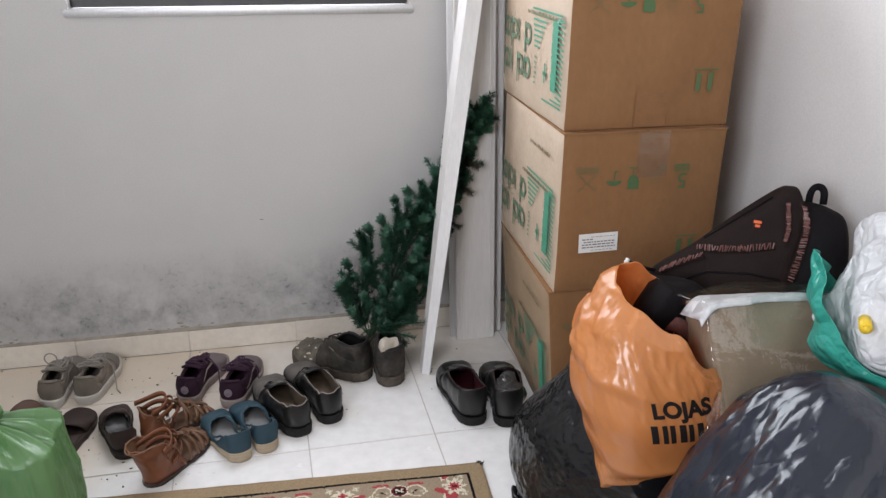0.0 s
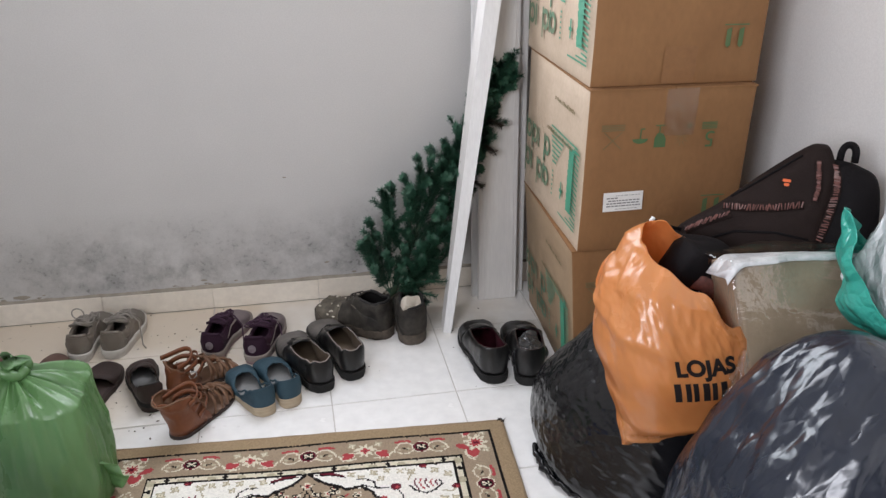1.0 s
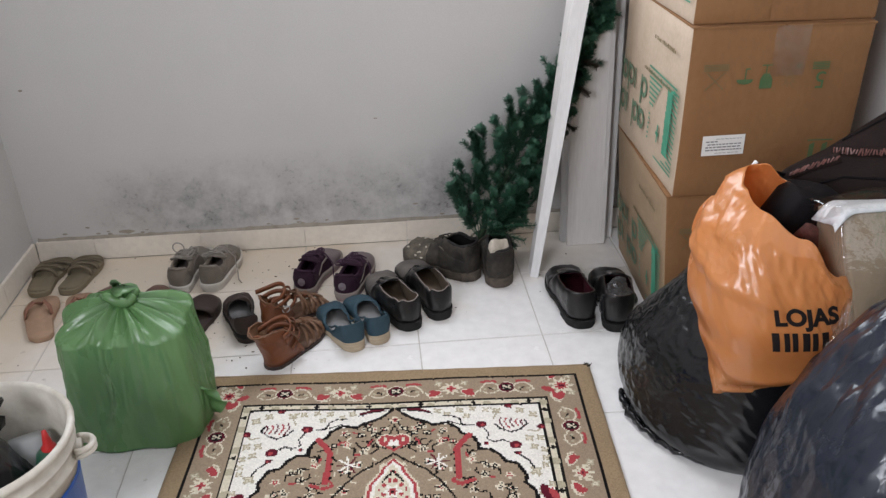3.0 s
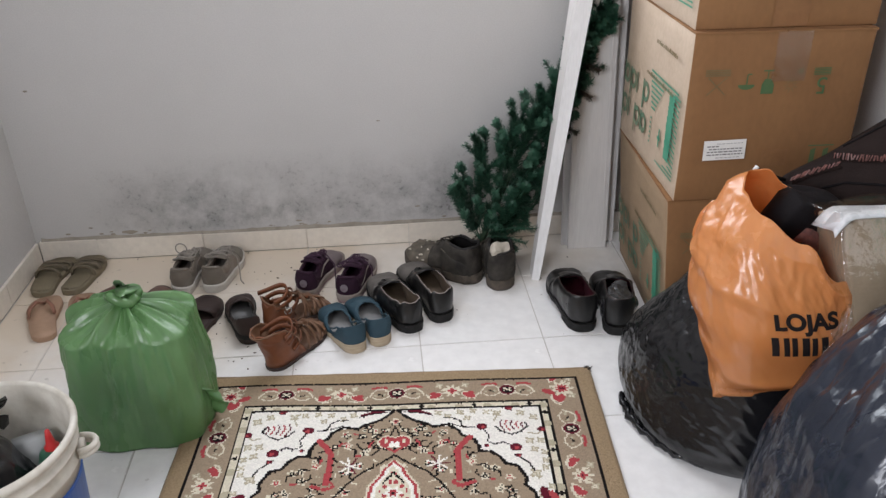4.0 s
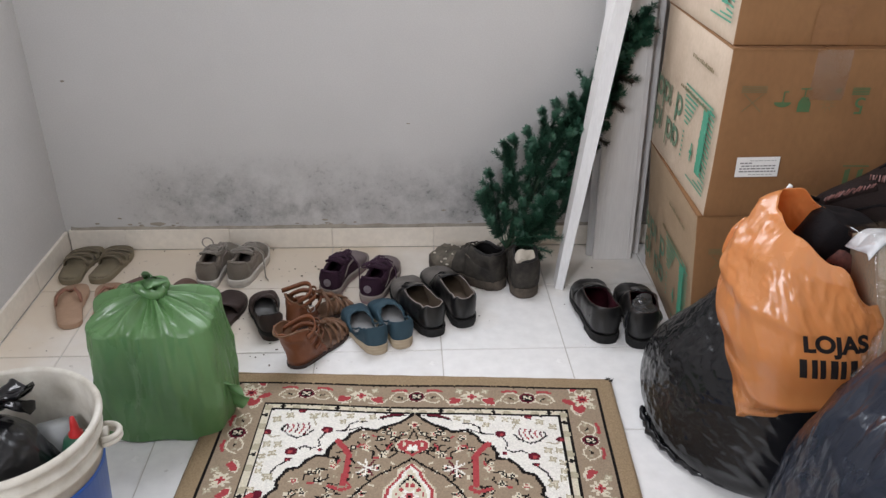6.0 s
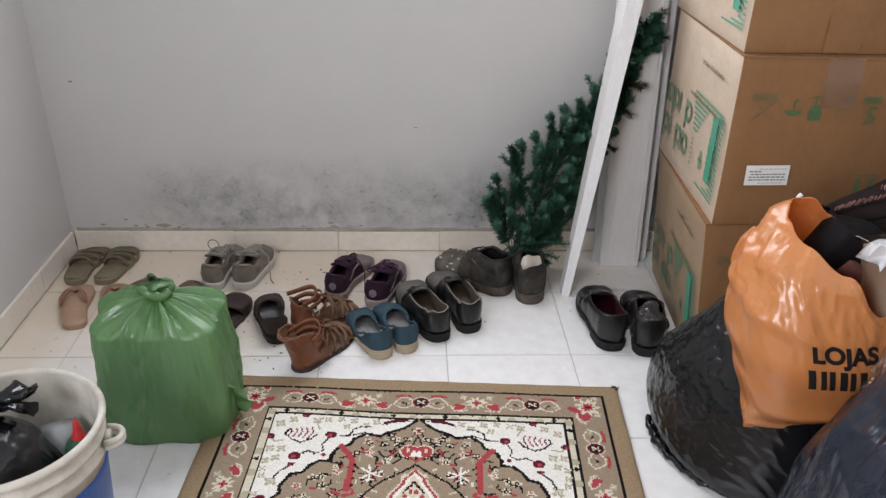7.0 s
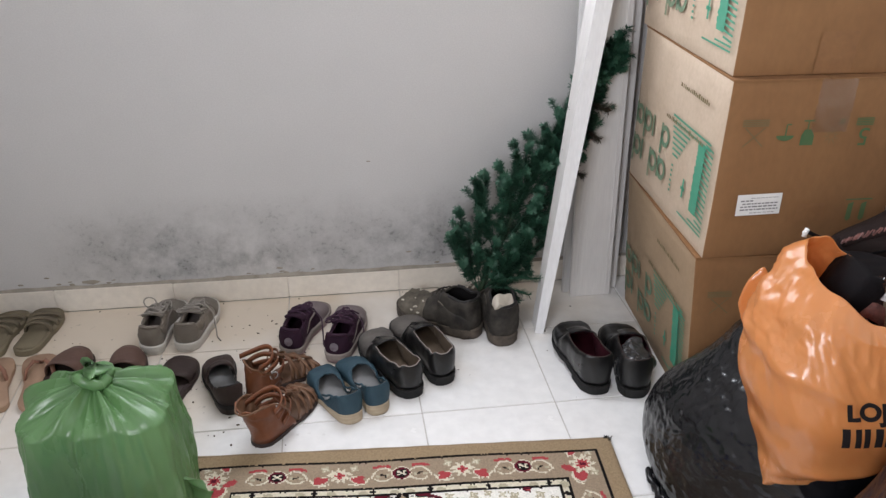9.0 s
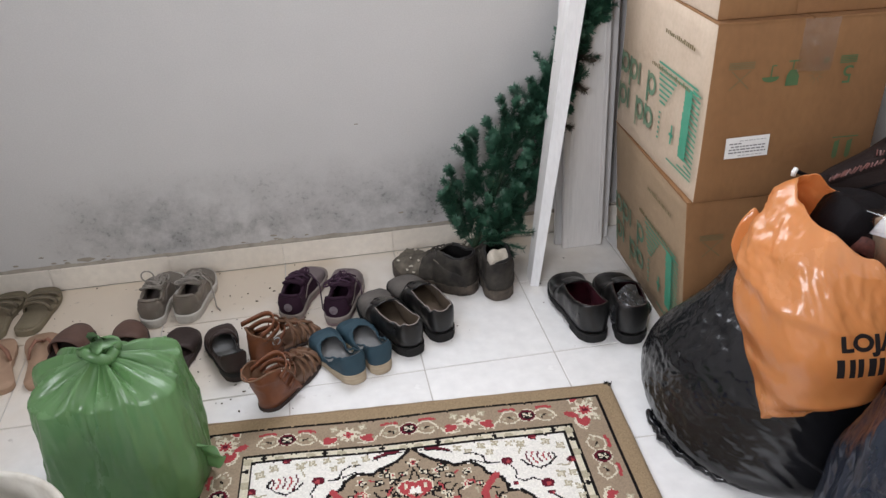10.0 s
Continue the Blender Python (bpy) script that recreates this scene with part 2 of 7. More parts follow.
M_TEAL = material("teal_carrier_bag_plastic", (0.05, 0.47, 0.37), (0.10, 0.55, 0.45), 6, 0.6, 0.3, bump=0.2, bscale=15, ridged=True, crinkle=(18, 0.3), through_light=0.3)
M_WHITEBAG = material("white_plastic_wrap", (0.80, 0.81, 0.82), (0.70, 0.71, 0.73), 8, 0.6, 0.33, bump=0.2, bscale=15, ridged=True, crinkle=(20, 0.3), through_light=0.15)
M_BEIGE = material("beige_folded_textile", (0.31, 0.24, 0.165), (0.25, 0.19, 0.13), 7, 0.6, 0.85, bump=0.2, bscale=160)
M_FILM = film_material("clear_plastic_cover", (0.97, 0.965, 0.95), 0.07, 0.13)
M_PACK = material("black_backpack_nylon", (0.007, 0.006, 0.007), (0.012, 0.010, 0.010), 9, 0.6, 0.7, spec=0.1, bump=0.25, bscale=240)
M_PACKBR = material("dark_brown_backpack_nylon", (0.016, 0.010, 0.009), (0.026, 0.017, 0.015), 9, 0.6, 0.7, spec=0.12, bump=0.25, bscale=240)
M_WEB = material("patterned_strap_webbing", (0.20, 0.075, 0.06), (0.10, 0.05, 0.045), 110, 1.0, 0.75, bump=0.2, bscale=200)
M_ORN = material("dusty_red_print", (0.20, 0.075, 0.07), (0.30, 0.22, 0.20), 40, 0.8, 0.7)
M_LOGO = material("orange_patch", (0.75, 0.14, 0.03), None, 20, 0.3, 0.6)
M_YELLOW = material("yellow_plastic", (0.80, 0.55, 0.03), None, 10, 0.3, 0.4)
M_PAIL = material("dirty_white_pail_plastic", (0.83, 0.80, 0.72), (0.40, 0.345, 0.26), 16, 0.62, 0.42, bump=0.08, bscale=40, through_light=0.22)
M_PAILLABEL = material("blue_pail_label", (0.02, 0.12, 0.50), (0.015, 0.08, 0.36), 6, 0.6, 0.35)
M_RED = material("red_plastic", (0.55, 0.03, 0.03), None, 10, 0.3, 0.4)
M_GREENB = material("dark_green_bottle_plastic", (0.03, 0.10, 0.06), None, 10, 0.3, 0.3)
M_GREYPL = material("grey_plastic", (0.36, 0.38, 0.38), None, 10, 0.3, 0.4)
M_NEEDLE = material("green_tinsel_needles", (0.026, 0.092, 0.054), (0.05, 0.14, 0.085), 30, 0.9, 0.5, through_light=0.12)
M_NEEDLED = material("dry_brown_tinsel_needles", (0.07, 0.045, 0.03), (0.04, 0.05, 0.03), 30, 0.9, 0.6)
M_WIRE = material("tree_wire_stem", (0.03, 0.06, 0.03), None, 20, 0.4, 0.7)
# shoes
M_BLK = material("black_leather", (0.008, 0.008, 0.008), (0.016, 0.015, 0.015), 16, 0.6, 0.30, spec=0.5, bump=0.15, bscale=110)
M_BLKD = material("dusty_black_leather", (0.014, 0.013, 0.013), (0.055, 0.05, 0.046), 11, 0.6, 0.5, spec=0.3, bump=0.15, bscale=110)
M_DUST = material("dust_grey_toe_leather", (0.135, 0.120, 0.107), (0.055, 0.050, 0.046), 14, 0.85, 0.7, bump=0.25, bscale=80)
M_RUBBER = material("black_rubber_sole", (0.012, 0.012, 0.012), (0.03, 0.028, 0.027), 20, 0.6, 0.7, spec=0.25, bump=0.1)
M_LINR = material("maroon_lining", (0.085, 0.010, 0.022), (0.02, 0.007, 0.009), 10, 0.6, 0.8, spec=0.2)
M_LINT = material("tan_leather_lining", (0.17, 0.125, 0.085), (0.09, 0.065, 0.045), 10, 0.7, 0.8)
M_LINK = material("dark_textile_lining", (0.012, 0.011, 0.011), None, 10, 0.5, 0.9, spec=0.15)
M_BOOT = material("dusty_work_boot_leather", (0.020, 0.018, 0.016), (0.105, 0.092, 0.076), 15, 0.7, 0.7, spec=0.25, bump=0.4, bscale=60)
M_BOOTD = material("pale_dusted_boot_toe", (0.19, 0.165, 0.13), (0.05, 0.045, 0.038), 20, 0.9, 0.85, spec=0.2, bump=0.4, bscale=60)
M_BOOTS = material("dirty_boot_sole", (0.12, 0.096, 0.074), (0.035, 0.030, 0.026), 26, 0.9, 0.9, bump=0.6, bscale=70)
M_SNEAK = material("taupe_sneaker_mesh", (0.205, 0.18, 0.15), (0.15, 0.13, 0.108), 14, 0.7, 0.7, bump=0.4, bscale=320)
M_SNEAKS = material("taupe_sneaker_satin", (0.15, 0.125, 0.10), (0.23, 0.195, 0.16), 9, 0.7, 0.4, bump=0.1)
M_SNEAKL = material("offwhite_sole_rubber", (0.62, 0.59, 0.54), (0.46, 0.43, 0.39), 14, 0.7, 0.7)
M_LINP = material("pinkish_grey_lining", (0.30, 0.255, 0.23), (0.20, 0.165, 0.15), 14, 0.6, 0.85)
M_PURP = material("purple_knit_upper", (0.026, 0.010, 0.021), (0.042, 0.018, 0.034), 12, 0.7, 0.75, spec=0.2, bump=0.35, bscale=300)
M_PURPG = material("mauve_grey_toe_mesh", (0.20, 0.16, 0.162), (0.145, 0.118, 0.12), 14, 0.7, 0.7, bump=0.3, bscale=300)
M_PURPS = material("mauve_sole_rubber", (0.33, 0.24, 0.245), (0.22, 0.145, 0.16), 14, 0.7, 0.7)
M_BADGE = material("grey_woven_badge", (0.42, 0.37, 0.40), (0.20, 0.14, 0.17), 60, 0.9, 0.6)
M_TEALSH = material("teal_blue_canvas", (0.016, 0.046, 0.068), (0.030, 0.070, 0.092), 12, 0.7, 0.7, bump=0.3, bscale=280)
M_JUTE = material("jute_rope_sole", (0.50, 0.41, 0.29), (0.36, 0.28, 0.19), 30, 0.8, 0.9, bump=0.6, bscale=120, stretch=(1, 1, 5))
M_INSG = material("grey_insole", (0.25, 0.25, 0.25), (0.17, 0.17, 0.17), 10, 0.6, 0.8)
M_BRN = material("cognac_brown_leather", (0.20, 0.066, 0.024), (0.12, 0.040, 0.018), 10, 0.8, 0.48, bump=0.15, bscale=90)
M_BRNS = material("tan_strap_leather", (0.19, 0.098, 0.052), (0.115, 0.054, 0.028), 14, 0.8, 0.55, bump=0.15, bscale=90)
M_DKBR = material("dark_brown_leather", (0.036, 0.023, 0.021), (0.06, 0.04, 0.034), 12, 0.7, 0.55, spec=0.3, bump=0.2, bscale=90)
M_CHOC = material("chocolate_brown_strap", (0.13, 0.070, 0.052), (0.085, 0.045, 0.035), 12, 0.7, 0.6, bump=0.2, bscale=90)
M_KHAKI = material("khaki_rubber", (0.215, 0.18, 0.115), (0.16, 0.13, 0.085), 12, 0.7, 0.7, bump=0.15)
M_KHAKIW = material("olive_woven_strap", (0.13, 0.105, 0.07), (0.19, 0.155, 0.10), 40, 0.9, 0.75, bump=0.4, bscale=200)
M_PEACH = material("peach_tan_rubber", (0.44, 0.285, 0.19), (0.34, 0.215, 0.14), 12, 0.7, 0.65, bump=0.1)
M_PEACHS = material("reddish_tan_thong", (0.30, 0.14, 0.09), None, 12, 0.5, 0.5)
M_LACE = material("taupe_lace", (0.33, 0.30, 0.265), None, 40, 0.6, 0.85)
M_LACEK = material("black_lace", (0.012, 0.012, 0.012), None, 40, 0.6, 0.85, spec=0.2)
M_LACEP = material("plum_lace", (0.050, 0.020, 0.042), None, 40, 0.6, 0.85)
M_PAPER = material("crumpled_black_plastic_stuffing", (0.018, 0.018, 0.020), (0.06, 0.06, 0.062), 28, 0.8, 0.16, bump=0.4, bscale=60, spec=0.9, crinkle=(38, 0.18))
M_SOCK = material("cream_cloth_rag", (0.55, 0.50, 0.42), (0.42, 0.37, 0.30), 16, 0.6, 0.9, bump=0.4)
M_GLASS = film_material("window_glass", (0.95, 0.97, 0.96), 0.02)
M_CRUMB = material("dirt_crumbs", (0.12, 0.085, 0.055), (0.05, 0.04, 0.03), 60, 0.9, 0.9)
M_CHIP = material("flaking_plaster", (0.40, 0.36, 0.30), (0.24, 0.21, 0.17), 30, 0.9, 0.9, bump=0.5)


# ---------------------------------------------------------------- mesh tools
def part(name, bm, mat, parent=None, label="", smooth=True, m=None):
    me = bpy.data.meshes.new(name)
    bmesh.ops.recalc_face_normals(bm, faces=bm.faces[:])
    bm.to_mesh(me)
    bm.free()
    me.materials.append(mat)
    if smooth:
        me.polygons.foreach_set("use_smooth", [True] * len(me.polygons))
    ob = new(name, me)
    if parent is not None:
        ob.parent = parent
    if m is not None:
        ob.matrix_basis = m
    if label:
        tagged(ob, label)
    return ob


def thing(name, m, label, category, group="", kind=""):
    ob = new(name)
    ob.empty_display_size = 0.05
    ob.matrix_basis = m
    return tagged(ob, label, category, group, kind)


def box(bm, x0, x1, y0, y1, z0, z1, bevel=0.0):
    r = bmesh.ops.create_cube(bm, size=1.0, matrix=Matrix.LocRotScale(((x0 + x1) / 2, (y0 + y1) / 2, (z0 + z1) / 2), None, (x1 - x0, y1 - y0, z1 - z0)))
    if bevel:
        edges = list({e for v in r["verts"] for e in v.link_edges})
        bmesh.ops.bevel(bm, geom=edges, offset=bevel, segments=2, affect="EDGES", clamp_overlap=True)
    return bm


def grid_mesh(rows, closed=False, cap0=False, cap1=False, bm=None):
    """Skin through equally long rows of points."""
    bm = bm or bmesh.new()
    vs = [[bm.verts.new(p) for p in r] for r in rows]
    k = len(rows[0])
    for a, b in zip(vs, vs[1:]):
        for i in range(k if closed else k - 1):
            j = (i + 1) % k
            bm.faces.new((a[i], a[j], b[j], b[i]))
    if cap0:
        bm.faces.new(vs[0][::-1])
    if cap1:
        bm.faces.new(vs[-1])
    return bm


def tube(bm, pts, r, sides=6, r1=None):
    pts = [Vector(p) for p in pts]
    rows = []
    for i, p in enumerate(pts):
        d = (pts[min(i + 1, len(pts) - 1)] - pts[max(i - 1, 0)]).normalized()
        a = d.cross(Vector((0.31, 0.52, 0.79))).normalized()
        b = d.cross(a)
        rr = r if r1 is None else r + (r1 - r) * i / (len(pts) - 1)
        rows.append([p + rr * (math.cos(2 * math.pi * k / sides) * a + math.sin(2 * math.pi * k / sides) * b) for k in range(sides)])
    return grid_mesh(rows, True, True, True, bm)


def ribbon(bm, pts, width, thick, across):
    """Flat band along pts; across: the direction of its width, one or one for each point."""
    pts = [Vector(p) for p in pts]
    rows = []
    for i, p in enumerate(pts):
        d = (pts[min(i + 1, len(pts) - 1)] - pts[max(i - 1, 0)]).normalized()
        w = Vector(across[i] if isinstance(across[0], (tuple, list, Vector)) else across)
        w = (w - d * w.dot(d)).normalized()
        nrm = d.cross(w)
        ww = width[i] if isinstance(width, (list, tuple)) else width
        rows.append([p + w * ww / 2 + nrm * thick / 2, p + nrm * thick * 0.75, p - w * ww / 2 + nrm * thick / 2,
                     p - w * ww / 2 - nrm * thick / 2, p + w * ww / 2 - nrm * thick / 2])
    return grid_mesh(rows, True, True, True, bm)


def lerp_table(table, s):
    for (a, va), (b, vb) in zip(table, table[1:]):
        if s <= b:
            f = (s - a) / (b - a) if b > a else 0
            f = f * f * (3 - 2 * f)
            return va + (vb - va) * f
    return table[-1][1]


def crumple(p, scale, seed, n=7):
    """Straight creases and flat facets of crumpled film: triangle waves along many directions, slightly warped."""
    rs = random.Random(seed)
    p = Vector(p) + 0.05 * noise.noise_vector(Vector(p) * 3.0 + Vector((seed, 0, 0)))
    v = 0.0
    for k in range(n):
        d = Vector((rs.uniform(-1, 1), rs.uniform(-1, 1), rs.uniform(-1, 1))).normalized()
        f = scale * rs.uniform(0.6, 1.7)
        x = p.dot(d) * f + rs.random() * 5
        v += (abs((x % 1.0) - 0.5) * 4 - 1) * (scale / f) ** 0.8
    return v / n * 1.6


def crease(p, scale, seed, octaves=4, ridge=1.0):
    """Sharp-folded noise for thin plastic."""
    v, amp, q = 0.0, 1.0, Vector(p) * scale + Vector((seed * 7.3, seed * 3.1, seed * 5.7))
    for _ in range(octaves):
        v += amp * ((1 - abs(noise.noise(q)) * 2) * ridge + noise.noise(q + Vector((9, 4, 2))) * (1 - ridge))
        q, amp = q * 2.03, amp * 0.5
    return v / 1.9


# ---------------------------------------------------------------- the room
def structure(name, bm, mat, label, category, smooth=False):
    return tagged(part(name, bm, mat, smooth=smooth), label, category, kind="structure")


TH = 0.16
bm = bmesh.new()
box(bm, XW - TH, WIN[0], YN, YN + TH, -0.1, CEIL)
box(bm, WIN[1], XE + TH, YN, YN + TH, -0.1, CEIL)
box(bm, WIN[0], WIN[1], YN, YN + TH, -0.1, WIN[2])
box(bm, WIN[0], WIN[1], YN, YN + TH, WIN[3], CEIL)
structure("wall_north", bm, M_MOULD, "grey-white painted wall with black mould above the skirting", "wall")
bm = bmesh.new()
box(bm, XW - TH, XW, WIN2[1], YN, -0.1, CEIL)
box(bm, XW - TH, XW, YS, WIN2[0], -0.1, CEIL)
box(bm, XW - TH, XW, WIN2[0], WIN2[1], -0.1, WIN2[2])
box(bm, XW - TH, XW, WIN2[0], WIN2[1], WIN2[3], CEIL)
structure("wall_west", bm, M_WALL, "plain grey-white painted side wall", "wall")
structure("wall_east", box(bmesh.new(), XE, XE + TH, YS, YN, -0.1, CEIL), M_BRIGHT, "plain wall behind the pile, its white paint lightened for the daylight on it", "wall")
structure("wall_south", box(bmesh.new(), XW - TH, XE + TH, YS - TH, YS, -0.1, CEIL), M_DIM, "plain unseen wall, darkened to cut bounced light", "wall")
structure("ceiling", box(bmesh.new(), XW - TH, XE + TH, YS - TH, YN + TH, CEIL, CEIL + 0.12), M_CEIL, "plain white ceiling", "ceiling")
floor = structure("floor", box(bmesh.new(), XW - TH, XE + TH, YS - TH, YN, -0.12, -0.0025), M_GROUT, "white glazed ceramic tile floor with grey joints", "floor")

# window: steel frame with bars, white reveal edge and sill
window = thing("window_1", pose((WIN[0] + WIN[1]) / 2, YN, WIN[2]), "steel-framed window with dark bars in a white reveal", "window", kind="structure")
ww, wh = WIN[1] - WIN[0], WIN[3] - WIN[2]
bm = bmesh.new()
for x0, x1, z0, z1 in ((-ww / 2, ww / 2, 0.004, 0.04), (-ww / 2, ww / 2, wh - 0.04, wh - 0.004), (-ww / 2 + 0.003, -ww / 2 + 0.04, 0.04, wh - 0.04), (ww / 2 - 0.04, ww / 2 - 0.003, 0.04, wh - 0.04)):
    box(bm, x0, x1, 0.035, 0.075, z0, z1, 0.003)
part("window_frame", bm, M_STEEL, window, smooth=False)
part("window_sill", box(bmesh.new(), -ww / 2 - 0.012, ww / 2 + 0.012, -0.012, 0.034, -0.018, 0.003, 0.004), M_WHITE, window, "white painted sill edge")
for k in range(1, 6):
    bm = bmesh.new()
    x = -ww / 2 + ww * k / 6
    tube(bm, [(x, 0.05, 0.03), (x, 0.05, wh - 0.03)], 0.006)
    part("bar", bm, M_STEEL, window)
for z in (0.075, 0.34, 0.67):
    bm = bmesh.new()
    tube(bm, [(-ww / 2 + 0.03, 0.062, z), (ww / 2 - 0.03, 0.062, z)], 0.005)
    part("bar", bm, M_STEEL, window)
pane = part("pane", box(bmesh.new(), -ww / 2 + 0.03, ww / 2 - 0.03, 0.082, 0.086, 0.03, wh - 0.03), M_GLASS, window, smooth=False)
pane.visible_shadow = False

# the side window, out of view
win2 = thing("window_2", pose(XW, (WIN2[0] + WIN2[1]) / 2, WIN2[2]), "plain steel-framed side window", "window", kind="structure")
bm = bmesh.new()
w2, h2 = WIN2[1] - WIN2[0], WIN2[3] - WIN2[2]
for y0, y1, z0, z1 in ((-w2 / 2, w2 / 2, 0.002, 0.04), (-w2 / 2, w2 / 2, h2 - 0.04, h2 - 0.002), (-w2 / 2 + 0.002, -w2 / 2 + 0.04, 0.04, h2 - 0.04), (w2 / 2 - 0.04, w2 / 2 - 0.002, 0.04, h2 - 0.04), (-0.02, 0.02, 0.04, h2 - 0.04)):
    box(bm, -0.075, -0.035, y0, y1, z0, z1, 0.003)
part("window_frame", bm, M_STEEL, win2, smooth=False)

# skirting tiles along the north and west walls
SK, T = 0.07, 0.33
skirt = thing("baseboard", pose(0, 0, 0), "cream glazed ceramic skirting tiles", "baseboard", kind="structure")
x = XW + 0.012
edges = [XW + 0.012] + [-T * k for k in range(4, -1, -1)] + [T, 2 * T, XE]
for a, b in zip(edges, edges[1:]):
    part("skirting_tile", box(bmesh.new(), a + 0.0004, b - 0.0004, YN - 0.011, YN - 0.0005, 0.0, SK + random.uniform(-0.0015, 0.0015), 0.0015), M_SKIRT, skirt, smooth=False)
ys = [YN - 0.012] + [T - T * k for k in range(0, 11)]
for a, b in zip(ys, ys[1:]):
    part("skirting_tile", box(bmesh.new(), XW + 0.0005, XW + 0.011, b + 0.0004, a - 0.0004, 0.0, SK, 0.0015), M_SKIRT, skirt, smooth=False)
bm = bmesh.new()
rng = random.Random(4)
prev = None
rows = []
for k in range(150):
    x = XW + 0.02 + (XE - XW - 0.04) * k / 149
    h = 0.0035 + 0.004 * abs(noise.noise(Vector((x * 9, 1.7, 0)))) + 0.004 * max(0, noise.noise(Vector((x * 31, 4.7, 0))))
    rows.append([(x, YN - 0.0005, SK - 0.001), (x, YN - 0.009, SK - 0.001), (x, YN - 0.006, SK + h * 0.7), (x, YN - 0.0005, SK + h * 1.8)])
grid_mesh(rows, bm=bm)
part("crumbling_joint", bm, M_CHIP, skirt, "flaking plaster joint above the skirting")


# ---------------------------------------------------------------- cardboard boxes
def flat_print(bm, pts, ox, oz, sx=1.0, sz=1.0):
    bm.faces.new([bm.verts.new((ox + x * sx, 0, oz + z * sz)) for x, z in pts])


def ring_print(bm, ox, oz, r, wdt, a0=0, a1=360, n=18, sz=1.0):
    pts = [(math.cos(radians(a0 + (a1 - a0) * k / n)), math.sin(radians(a0 + (a1 - a0) * k / n))) for k in range(n + 1)]
    for (ax, az), (bx, bz) in zip(pts, pts[1:]):
        flat_print(bm, [(ax * r, az * r * sz), (bx * r, bz * r * sz), (bx * (r - wdt), bz * (r - wdt) * sz), (ax * (r - wdt), az * (r - wdt) * sz)], ox, oz)


def bar_print(bm, x0, x1, z0, z1):
    flat_print(bm, [(x0, z0), (x1, z0), (x1, z1), (x0, z1)], 0, 0)


def crossed_square(bm, z):
    for i in range(4):
        bar_print(bm, 0.032, 0.088, z + 0.025 + i * 0.004, z + 0.0275 + i * 0.004)
    flat_print(bm, [(0, 0), (0.003, 0), (0.045, -0.04), (0.042, -0.04)], 0.038, z + 0.022)
    flat_print(bm, [(0.042, 0), (0.045, 0), (0.003, -0.04), (0, -0.04)], 0.038, z + 0.022)


def bowl_mark(bm, z):
    ring_print(bm, 0.127, z + 0.004, 0.019, 0.019, 180, 360, sz=0.6)
    bar_print(bm, 0.126, 0.129, z + 0.004, z + 0.028)
    bar_print(bm, 0.128, 0.137, z + 0.026, z + 0.029)


def cup_mark(bm, z):
    flat_print(bm, [(0, 0.006), (0.006, 0.018), (0.02, 0.018), (0.028, 0.004), (0.028, -0.016), (0, -0.016)], 0.162, z - 0.002)
    bar_print(bm, 0.172, 0.1745, z + 0.014, z + 0.034)
    bar_print(bm, 0.162, 0.186, z + 0.033, z + 0.036)


def burst_mark(bm, z):
    for k in range(9):
        a = radians(20 + 40 * k)
        dx, dz = math.cos(a), math.sin(a)
        flat_print(bm, [(dx * 0.006 - dz * 0.001, dz * 0.006 + dx * 0.001), (dx * 0.022, dz * 0.022), (dx * 0.006 + dz * 0.001, dz * 0.006 - dx * 0.001)], 0.228, z)
    flat_print(bm, [(0, 0), (0.013, 0.002), (0.013, 0.014), (0.002, 0.012)], 0.238, z + 0.024)


def layer_mark(bm, z):
    for i in range(5):
        bar_print(bm, 0.276, 0.314, z + 0.022 + i * 0.0035, z + 0.0243 + i * 0.0035)


def up_marks(bm, w):
    bar_print(bm, w - 0.105, w - 0.045, 0.132, 0.135)
    for x in (w - 0.098, w - 0.068):
        flat_print(bm, [(0, 0.035), (0.012, 0.04), (0.012, 0.0), (0.006, -0.006), (0, 0)], x, 0.088)


def side_prints(bm, d, h):
    """Big green block with comb edge, hatch lines and plain letter shapes along the long side (x runs from the front edge back)."""
    z0 = 0.076
    rs = random.Random(int(h * 1000))
    for k in range(32):
        bar_print(bm, 0.056 - rs.uniform(0, 0.002), 0.092 + rs.uniform(-0.003, 0.003), z0 + k * 0.005, z0 + 0.0051 + k * 0.005)
    for k in range(15):
        z = z0 - 0.014 + k * 0.0125
        flat_print(bm, [(0.014, z), (0.055, z + 0.004), (0.055, z + 0.0085), (0.014, z + 0.0045)], 0, 0)
    for k, reach in enumerate((0.245, 0.242, 0.238, 0.236, 0.232, 0.230, 0.226, 0.222)):
        z = z0 + 0.172 - k * 0.0125
        bar_print(bm, 0.030 if k < 2 else 0.118 + 0.010 * k, reach, z, z + 0.0048)
    for k in range(6):
        bar_print(bm, 0.208, 0.218, z0 - 0.004 + k * 0.0125, z0 + 0.001 + k * 0.0125)
    bar_print(bm, 0.128, 0.150, z0 + 0.028, z0 + 0.036)
    bar_print(bm, 0.134, 0.142, z0 + 0.010, z0 + 0.056)
    for k in range(2):
        bar_print(bm, 0.014, 0.150 - 0.06 * k, z0 - 0.032 + k * 0.010, z0 - 0.028 + k * 0.010)


